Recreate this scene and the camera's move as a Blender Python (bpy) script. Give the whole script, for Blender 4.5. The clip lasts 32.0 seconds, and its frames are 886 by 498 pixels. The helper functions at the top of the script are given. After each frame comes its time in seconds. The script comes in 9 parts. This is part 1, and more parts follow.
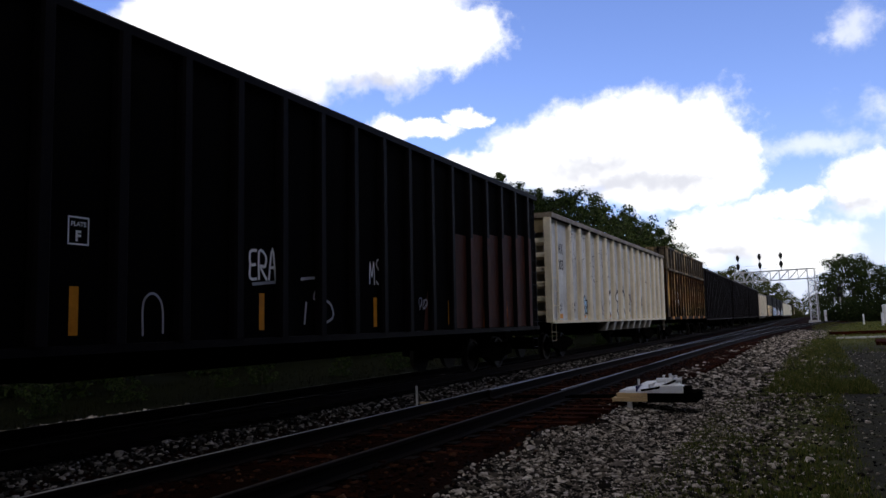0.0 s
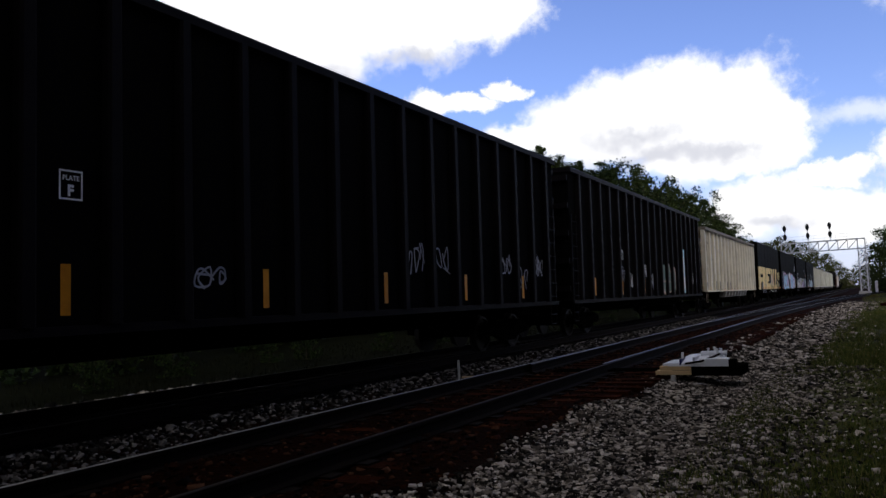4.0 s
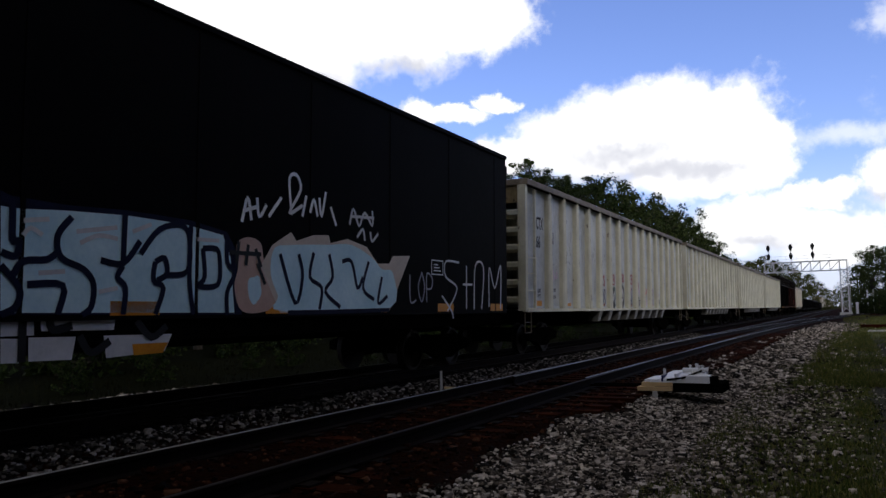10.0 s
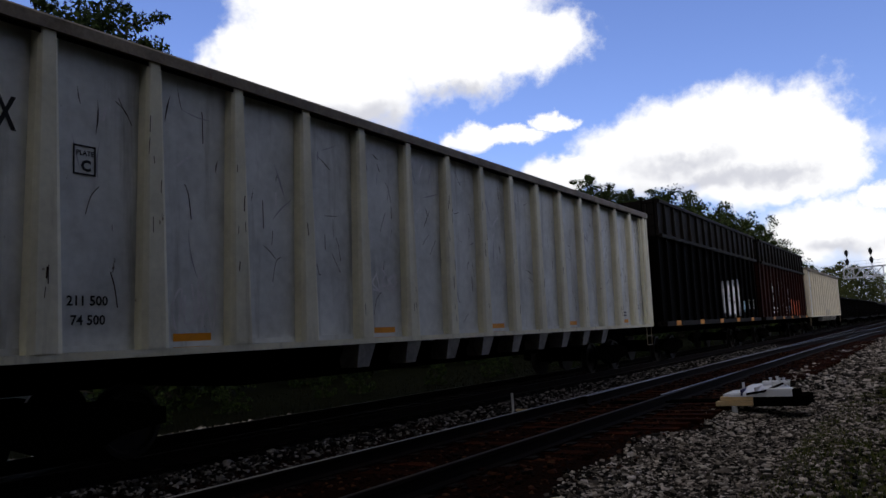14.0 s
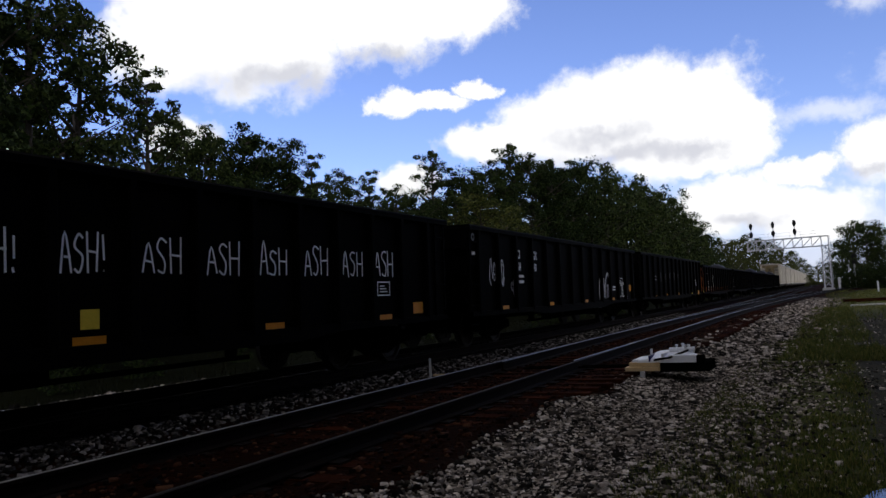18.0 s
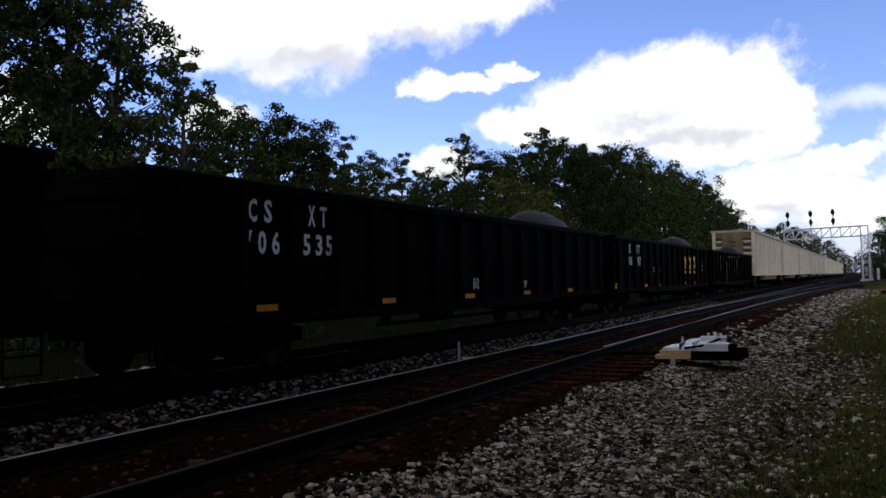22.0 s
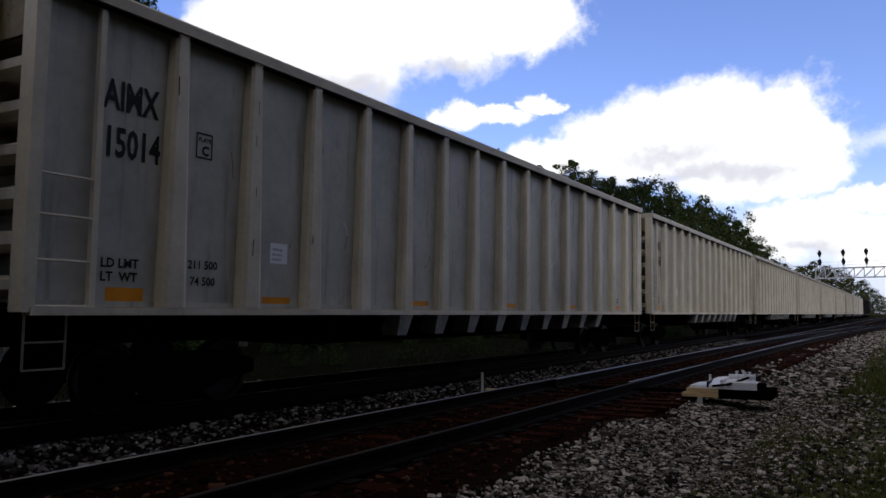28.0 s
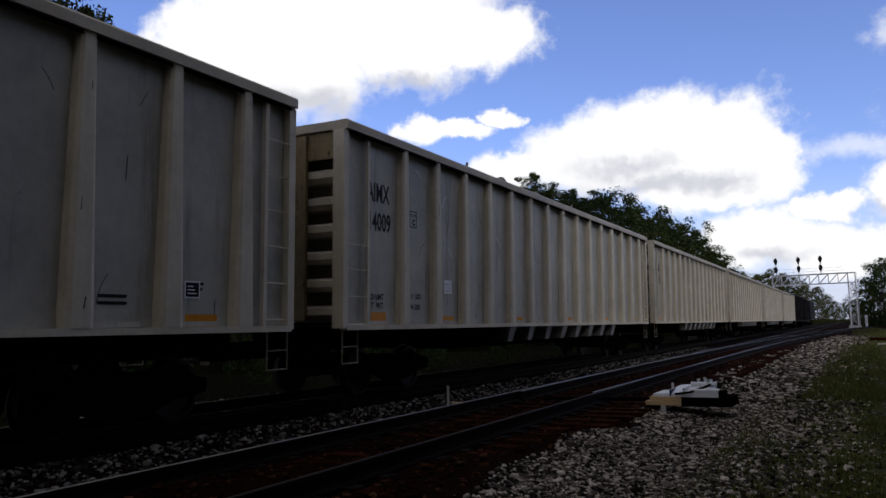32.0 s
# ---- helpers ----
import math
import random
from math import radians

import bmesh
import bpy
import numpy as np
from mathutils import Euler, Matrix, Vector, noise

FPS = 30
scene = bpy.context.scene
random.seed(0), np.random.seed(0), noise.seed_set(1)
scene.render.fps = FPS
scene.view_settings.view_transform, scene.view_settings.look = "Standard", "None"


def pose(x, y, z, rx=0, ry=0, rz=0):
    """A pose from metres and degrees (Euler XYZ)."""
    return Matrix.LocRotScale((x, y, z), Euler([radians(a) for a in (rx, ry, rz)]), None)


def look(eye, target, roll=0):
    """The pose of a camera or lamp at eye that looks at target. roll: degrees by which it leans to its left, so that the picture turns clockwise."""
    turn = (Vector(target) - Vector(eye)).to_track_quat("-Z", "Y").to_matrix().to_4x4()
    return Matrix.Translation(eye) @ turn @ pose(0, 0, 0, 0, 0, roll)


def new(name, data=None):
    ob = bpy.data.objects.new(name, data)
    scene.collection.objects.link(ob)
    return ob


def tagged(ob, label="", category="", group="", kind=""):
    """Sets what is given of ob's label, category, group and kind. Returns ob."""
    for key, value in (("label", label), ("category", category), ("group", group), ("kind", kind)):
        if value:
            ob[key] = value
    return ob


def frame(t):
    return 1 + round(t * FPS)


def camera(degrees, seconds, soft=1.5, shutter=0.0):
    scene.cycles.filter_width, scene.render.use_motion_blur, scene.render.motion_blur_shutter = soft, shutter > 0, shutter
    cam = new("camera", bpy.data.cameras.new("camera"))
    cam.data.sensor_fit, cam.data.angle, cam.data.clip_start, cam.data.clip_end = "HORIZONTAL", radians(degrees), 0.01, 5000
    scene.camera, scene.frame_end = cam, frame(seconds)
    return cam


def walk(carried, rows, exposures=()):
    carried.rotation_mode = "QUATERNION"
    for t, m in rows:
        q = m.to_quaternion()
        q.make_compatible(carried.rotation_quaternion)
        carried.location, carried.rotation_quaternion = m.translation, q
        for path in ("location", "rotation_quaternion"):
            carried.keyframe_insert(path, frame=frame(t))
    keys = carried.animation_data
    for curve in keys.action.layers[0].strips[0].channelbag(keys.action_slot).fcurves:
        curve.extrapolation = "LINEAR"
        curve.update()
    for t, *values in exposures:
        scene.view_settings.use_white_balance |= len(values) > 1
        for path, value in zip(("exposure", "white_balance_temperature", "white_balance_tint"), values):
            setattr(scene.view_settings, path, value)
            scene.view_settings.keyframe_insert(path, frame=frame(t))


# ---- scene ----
EYE_Z = 1.47
RAIL_Z = 0.35
cam = camera(59.74, 32.0)
# seconds, heading to the left of the track, tilt, lean
VIEW = [
    (0, 25.59, 5.93, 2.3), (0.5, 25.84, 5.79, 2.41), (1, 26.05, 4.93, 2.68), (1.5, 26.1, 4.77, 2.71),
    (2, 26.52, 5.16, 2.45), (2.5, 26.74, 5.13, 2.27), (3, 27.46, 4.86, 2.52), (3.5, 28.66, 4.12, 2.85),
    (5.5, 27.2, 4.65, 2.47), (6, 25.98, 4.26, 2.53), (6.5, 25.46, 3.52, 2.75), (7, 25.85, 4.2, 2.51),
    (7.5, 27.43, 4.35, 2.12), (8, 28.66, 3.26, 1.97), (8.5, 28.95, 4.18, 1.77), (9, 28.06, 4.92, 1.84),
    (9.5, 27.56, 4.92, 1.56), (10, 27.46, 4.92, 1.29), (10.5, 27.97, 4.91, 1.32), (11, 27.89, 5.39, 1.6),
    (11.5, 27.33, 5.59, 2.05), (12, 26.66, 5.97, 2.16), (12.5, 27.31, 5.98, 2.43), (13, 29.3, 6.49, 3.04),
    (13.5, 32.48, 6.69, 3.67), (15.5, 31.84, 7.31, 4.18), (16, 29.62, 6.9, 4.14), (16.5, 25.3, 6.1, 4.06),
    (17, 26.43, 4.8, 2.63), (17.5, 27.07, 4.96, 2.7), (18, 26.5, 3.96, 3.08), (18.5, 24.4, 3.13, 2.39),
    (19, 24.55, 2.96, 2.39), (19.5, 25.24, 3.45, 1.86), (20, 26.19, 3.21, 1.44), (20.5, 27, 3.18, 1.47),
    (21, 27.29, 3.16, 1.54), (21.5, 27.72, 2.99, 1.56), (22, 28.72, 2.8, 1.92), (22.5, 29.17, 2.87, 2.02),
    (23, 28.54, 3.03, 1.85), (23.5, 28.79, 3.26, 2.01), (24, 28.54, 3.45, 2.11), (24.5, 28.37, 3.86, 2.33),
    (25, 28.67, 3.54, 2.52), (25.5, 29.21, 3.45, 2.6), (27.5, 30.33, 4.21, 0.76), (28, 30.56, 5.03, 0.36),
    (28.5, 30.6, 5.47, 0.45), (29, 30.28, 5.33, 0.84), (29.5, 30.04, 5.27, 1.17), (30, 30.04, 5.72, 1.82),
    (30.5, 29.36, 6.01, 1.25), (31, 28.95, 6.11, 1.22), (31.5, 28.08, 5.83, 1.1), (32, 27.95, 6.01, 1.52),
]
walk(cam, [(t, pose(0, 0, EYE_Z, 90 + p, r, y)) for t, y, p, r in VIEW],
     exposures=[(0, -1.05), (1, -1.2), (2, -1.2), (3, -1.12), (6, -1.32), (7, -1.22), (8, -1.08), (9, -1.0), (10, -1.12), (11, -1.32), (12, -1.36), (13, -1.4), (16, -0.98), (17, -1.3),
                (18, -1.25), (20, -1.15), (24, -1.08), (28, -1.12), (30, -1.28), (32, -1.32)])

# ---- world and sun ----
SUN_EL, SUN_AZ = 40.0, -122.0      # degrees; azimuth to the left of the track's direction


class Nodes:
    """Short hand for a node tree."""

    def __init__(self, tree):
        self.tree = tree
        tree.nodes.clear()

    def add(self, kind, **props):
        n = self.tree.nodes.new(kind)
        for k, v in props.items():
            if k == "operation":
                n.operation = v
            elif k == "blend_type":
                n.blend_type = v
            elif k == "data_type":
                n.data_type = v
        return n

    def link(self, a, b):
        self.tree.links.new(a, b)

    def put(self, sock, value):
        if hasattr(value, "is_output"):
            self.link(value, sock)
        else:
            sock.default_value = value

    def math(self, op, a, b=0.0, clamp=False):
        n = self.add("ShaderNodeMath", operation=op)
        n.use_clamp = clamp
        self.put(n.inputs[0], a)
        if op not in ("SQRT", "ARCSINE", "ABSOLUTE"):
            self.put(n.inputs[1], b)
        return n.outputs[0]

    def step(self, x, lo, hi, a=0.0, b=1.0):
        n = self.add("ShaderNodeMapRange")
        n.interpolation_type = "SMOOTHSTEP"
        self.put(n.inputs[0], x)
        for i, v in enumerate((lo, hi, a, b)):
            self.put(n.inputs[i + 1], v)
        return n.outputs[0]

    def mix(self, fac, a, b, blend="MIX"):
        n = self.add("ShaderNodeMix", data_type="RGBA")
        n.blend_type = blend
        self.put(n.inputs[0], fac)
        self.put(n.inputs[6], a if hasattr(a, "is_output") else (*a, 1))
        self.put(n.inputs[7], b if hasattr(b, "is_output") else (*b, 1))
        return n.outputs[2]

    def noise(self, vec, scale, detail=4, rough=0.55, stretch=None):
        if stretch:
            m = self.add("ShaderNodeMapping")
            self.link(vec, m.inputs[0])
            m.inputs[3].default_value = stretch
            vec = m.outputs[0]
        n = self.add("ShaderNodeTexNoise")
        self.link(vec, n.inputs["Vector"])
        n.inputs["Scale"].default_value = scale
        n.inputs["Detail"].default_value = detail
        n.inputs["Roughness"].default_value = rough
        return n.outputs[0]


def make_world():
    world = bpy.data.worlds.new("sky")
    scene.world = world
    world.use_nodes = True
    n = Nodes(world.node_tree)
    sky = n.add("ShaderNodeTexSky")
    sky.sky_type = "NISHITA"
    sky.sun_disc = False
    sky.sun_elevation = radians(SUN_EL)
    sky.sun_rotation = radians(-SUN_AZ)
    sky.ozone_density = 3.0
    sky.dust_density = 0.6
    way = n.add("ShaderNodeTexCoord").outputs["Generated"]
    xyz = n.add("ShaderNodeSeparateXYZ")
    n.link(way, xyz.inputs[0])
    x, y, z = xyz.outputs
    deg = 180 / math.pi
    az = n.math("MULTIPLY", n.math("ARCTAN2", n.math("MULTIPLY", x, -1), y), deg)
    el = n.math("MULTIPLY", n.math("ARCSINE", z), deg)
    puff = n.math("SUBTRACT", n.noise(way, 11, 10, 0.62), 0.5)
    fine = n.math("SUBTRACT", n.noise(way, 42, 6, 0.6), 0.5)
    rag = n.math("ADD", n.math("MULTIPLY", puff, 2.2), n.math("MULTIPLY", fine, 0.8))
    sway = n.add("ShaderNodeMapping")
    n.link(way, sway.inputs[0])
    sway.inputs[1].default_value = (3.1, 1.7, 5.3)
    true_el = el
    az = n.math("ADD", az, n.math("MULTIPLY", n.math("SUBTRACT", n.noise(way, 13, 8, 0.62), 0.5), 7.0))
    el = n.math("ADD", el, n.math("MULTIPLY", n.math("SUBTRACT", n.noise(sway.outputs[0], 13, 8, 0.62), 0.5), 4.0))

    def heap(ellipses):
        top = None
        for a, e, ra, re in ellipses:
            u = n.math("DIVIDE", n.math("SUBTRACT", az, a), ra)
            v = n.math("DIVIDE", n.math("SUBTRACT", el, e), re)
            d = n.math("SUBTRACT", 1.0, n.math("SQRT", n.math("ADD", n.math("MULTIPLY", u, u), n.math("MULTIPLY", v, v))))
            top = d if top is None else n.math("MAXIMUM", top, d)
        return top

    cumulus = heap([(13, 12.8, 8.6, 4.4), (8, 12.6, 6.6, 4.6), (17, 12.4, 6.4, 3.6), (22, 11.9, 4.6, 1.9), (5, 11.0, 4.0, 3.6),
                    (9, 9.6, 7, 2.2), (29.3, 14.9, 2.5, 1.5), (26.3, 14.7, 3.6, 1.0), (22.6, 15.7, 2.4, 1.05),
                    (40, 20, 10, 6.2), (30, 21.8, 9, 5.0), (45, 19.5, 6, 4.8), (24, 21.6, 6, 3.4), (34, 26, 17, 7),
                    (5, 5.9, 5.2, 2.2), (8, 5, 4.2, 1.7), (0, 4.5, 4.6, 2.2), (-3.5, 8.5, 3.8, 3.0), (-8, 8.5, 4.6, 3.4), (1, 7.3, 2.9, 1.3),
                    (28.7, 9, 2.8, 1.5), (45, 12.3, 3.2, 2.3), (57, 12.5, 3.6, 3), (-14, 8, 6, 3)])
    thin = heap([(-4.4, 18.6, 2.2, 2.2), (-1, 11.2, 5.0, 1.3), (-6, 13, 5, 2)])
    alpha = n.step(n.math("ADD", cumulus, n.math("MULTIPLY", rag, 0.38)), 0.03, 0.40)
    veil = n.step(n.math("ADD", thin, n.math("MULTIPLY", rag, 0.9)), 0.0, 0.9, 0.0, 0.55)
    # warm-grey cloud added over the unseen rest of the sky as neutral fill light
    rest = n.step(n.math("ABSOLUTE", n.math("SUBTRACT", az, 20.0)), 42, 60)
    over = n.step(el, 30, 38)
    wide = n.step(n.noise(way, 3.2, 8, 0.6), 0.36, 0.54)
    wide = n.math("MULTIPLY", wide, n.math("MAXIMUM", rest, over))
    alpha = n.math("MAXIMUM", alpha, veil)
    base = heap([(15, 11.3, 5, 1.2), (8.5, 9.9, 4, 1.2), (38, 16.6, 8, 1.6), (29.5, 18.3, 5, 1), (-2.5, 6.9, 3, 0.8), (5, 4.6, 4, 0.8),
                 (26, 13.4, 4, 0.5), (13, 10, 7, 1)])
    shade = n.step(n.math("ADD", base, n.math("MULTIPLY", rag, 0.8)), -0.1, 0.9)
    cloud = n.mix(shade, (CLOUD, CLOUD, CLOUD * 1.01), (CLOUD * 0.64, CLOUD * 0.65, CLOUD * 0.71))
    blue = n.mix(1.0, sky.outputs[0], SKY_TINT, "MULTIPLY")
    haze = n.step(true_el, -1, 11, 0.9, 0.0)
    blue = n.mix(haze, blue, (CLOUD * 0.66, CLOUD * 0.72, CLOUD * 0.9))
    col = n.mix(wide, blue, (CLOUD * 0.46, CLOUD * 0.438, CLOUD * 0.398))
    col = n.mix(alpha, col, cloud)
    bg = n.add("ShaderNodeBackground")
    n.link(col, bg.inputs[0])
    bg.inputs[1].default_value = 0.1
    out = n.add("ShaderNodeOutputWorld")
    n.link(bg.outputs[0], out.inputs[0])


CLOUD = 26.0
SKY_TINT = (3.35, 3.3, 4.5)
make_world()

sun = new("sun", bpy.data.lights.new("sun", "SUN"))
sun.data.energy, sun.data.angle, sun.data.color = 0.9, radians(8.0), (1.0, 0.965, 0.90)
sun.matrix_world = look((-math.sin(radians(SUN_AZ)) * math.cos(radians(SUN_EL)) * 90, math.cos(radians(SUN_AZ)) * math.cos(radians(SUN_EL)) * 90,
                         math.sin(radians(SUN_EL)) * 90), (0, 0, 0))

# ---- materials ----


def surface(name, a, b, rough=0.6, scale=3.0, bump=0.0, metal=0.0, grain=40.0, streak=None, spots=None, spot_at=0.66, vary=0.0, specular=0.2, bump_scale=None):
    """A paint, stone or metal: two tones at a large and a fine scale, run-down streaks, rust spots and fine relief."""
    m = bpy.data.materials.new(name)
    m.use_nodes = True
    n = Nodes(m.node_tree)
    tex = n.add("ShaderNodeTexCoord").outputs["Object"]
    info = n.add("ShaderNodeObjectInfo").outputs["Random"]
    shift = n.add("ShaderNodeVectorMath")
    shift.operation = "ADD"
    n.link(tex, shift.inputs[0])
    comb = n.add("ShaderNodeCombineXYZ")
    n.link(n.math("MULTIPLY", info, 37.0), comb.inputs[1])
    n.link(comb.outputs[0], shift.inputs[1])
    vec = shift.outputs[0]
    big = n.noise(vec, scale, 6, 0.6)
    fine = n.noise(vec, grain, 3, 0.6)
    f = n.math("ADD", n.math("MULTIPLY", n.math("SUBTRACT", big, 0.5), 2.2), n.math("ADD", 0.5, n.math("MULTIPLY", n.math("SUBTRACT", fine, 0.5), 0.9)), clamp=True)
    col = n.mix(f, a, b)
    if streak:
        run = n.step(n.noise(vec, 3.2, 6, 0.65, (1, 1, 0.09)), 0.52, 0.74)
        col = n.mix(n.math("MULTIPLY", run, streak[3]), col, streak[:3])
    if spots:
        sp = n.step(n.noise(vec, 5.5, 8, 0.72, (1, 1, 0.45)), spot_at, spot_at + 0.05)
        col = n.mix(sp, col, spots)
    if vary:
        hue = n.math("ADD", 1.0 - vary, n.math("MULTIPLY", info, 2 * vary))
        mul = n.add("ShaderNodeVectorMath")
        mul.operation = "SCALE"
        n.link(col, mul.inputs[0])
        n.link(hue, mul.inputs["Scale"])
        col = mul.outputs[0]
    p = n.add("ShaderNodeBsdfPrincipled")
    n.link(col, p.inputs["Base Color"])
    n.link(n.math("ADD", rough - 0.12, n.math("MULTIPLY", fine, 0.24), clamp=True), p.inputs["Roughness"])
    p.inputs["Metallic"].default_value = metal
    p.inputs["Specular IOR Level"].default_value = specular
    if bump:
        h = n.add("ShaderNodeBump")
        h.inputs["Strength"].default_value = bump
        h.inputs["Distance"].default_value = 0.02
        n.link(n.noise(vec, bump_scale or grain * 0.5, 5, 0.6), h.inputs["Height"])
        n.link(h.outputs[0], p.inputs["Normal"])
    out = n.add("ShaderNodeOutputMaterial")
    n.link(p.outputs[0], out.inputs[0])
    return m


def islands(name, tones, rough=0.85, grain=30, bump=0.3):
    """Loose pieces joined in one mesh: each island takes a tone of its own."""
    m = bpy.data.materials.new(name)
    m.use_nodes = True
    n = Nodes(m.node_tree)
    r = n.add("ShaderNodeNewGeometry").outputs["Random Per Island"]
    ramp = n.add("ShaderNodeValToRGB")
    while len(ramp.color_ramp.elements) < len(tones):
        ramp.color_ramp.elements.new(0.5)
    for i, t in enumerate(tones):
        e = ramp.color_ramp.elements[i]
        e.position = i / (len(tones) - 1)
        e.color = (*t, 1)
    n.link(r, ramp.inputs[0])
    tex = n.add("ShaderNodeTexCoord").outputs["Object"]
    g = n.noise(tex, grain, 4, 0.6)
    col = n.mix(n.step(g, 0.3, 0.75), n.mix(1.0, ramp.outputs[0], (0.62, 0.6, 0.58), "MULTIPLY"), ramp.outputs[0])
    p = n.add("ShaderNodeBsdfPrincipled")
    n.link(col, p.inputs["Base Color"])
    p.inputs["Roughness"].default_value = rough
    p.inputs["Specular IOR Level"].default_value = 0.03
    if bump:
        h = n.add("ShaderNodeBump")
        h.inputs["Strength"].default_value = bump
        h.inputs["Distance"].default_value = 0.01
        n.link(g, h.inputs["Height"])
        n.link(h.outputs[0], p.inputs["Normal"])
    out = n.add("ShaderNodeOutputMaterial")
    n.link(p.outputs[0], out.inputs[0])
    return m


def leafy(name, tones):
    m = islands(name, tones, rough=0.6, grain=3, bump=0)
    p = next(x for x in m.node_tree.nodes if x.type == "BSDF_PRINCIPLED")
    p.inputs["Specular IOR Level"].default_value = 0.08
    t = m.node_tree.nodes.new("ShaderNodeBsdfTranslucent")
    src = p.inputs["Base Color"].links[0].from_socket
    m.node_tree.links.new(src, t.inputs[0])
    mixer = m.node_tree.nodes.new("ShaderNodeMixShader")
    mixer.inputs[0].default_value = 0.3
    m.node_tree.links.new(p.outputs[0], mixer.inputs[1])
    m.node_tree.links.new(t.outputs[0], mixer.inputs[2])
    out = next(x for x in m.node_tree.nodes if x.type == "OUTPUT_MATERIAL")
    m.node_tree.links.new(mixer.outputs[0], out.inputs[0])
    return m



def scorched(name, dark, brown, flame, pale, at):
    """Burnt paint: near-black with tall licks of yellow-brown and pale cores."""
    m = bpy.data.materials.new(name)
    m.use_nodes = True
    n = Nodes(m.node_tree)
    tex = n.add("ShaderNodeTexCoord").outputs["Object"]
    fine = n.noise(tex, 9, 5, 0.65)
    col = n.mix(n.step(n.noise(tex, 0.9, 5, 0.6), 0.42, 0.66), dark, brown)
    lick = n.math("ADD", n.noise(tex, 1.15, 4, 0.6, (1, 1, 0.26)), n.math("MULTIPLY", n.math("SUBTRACT", fine, 0.5), 0.05))
    col = n.mix(n.step(lick, at - 0.03, at + 0.10), col, flame)
    col = n.mix(n.step(lick, at + 0.09, at + 0.24), col, pale)
    col = n.mix(n.step(n.noise(tex, 5, 6, 0.7, (1, 1, 0.12)), 0.56, 0.7, 0.0, 0.6), col, dark)
    p = n.add("ShaderNodeBsdfPrincipled")
    n.link(col, p.inputs["Base Color"])
    p.inputs["Roughness"].default_value = 0.65
    p.inputs["Specular IOR Level"].default_value = 0.1
    out = n.add("ShaderNodeOutputMaterial")
    n.link(p.outputs[0], out.inputs[0])
    return m


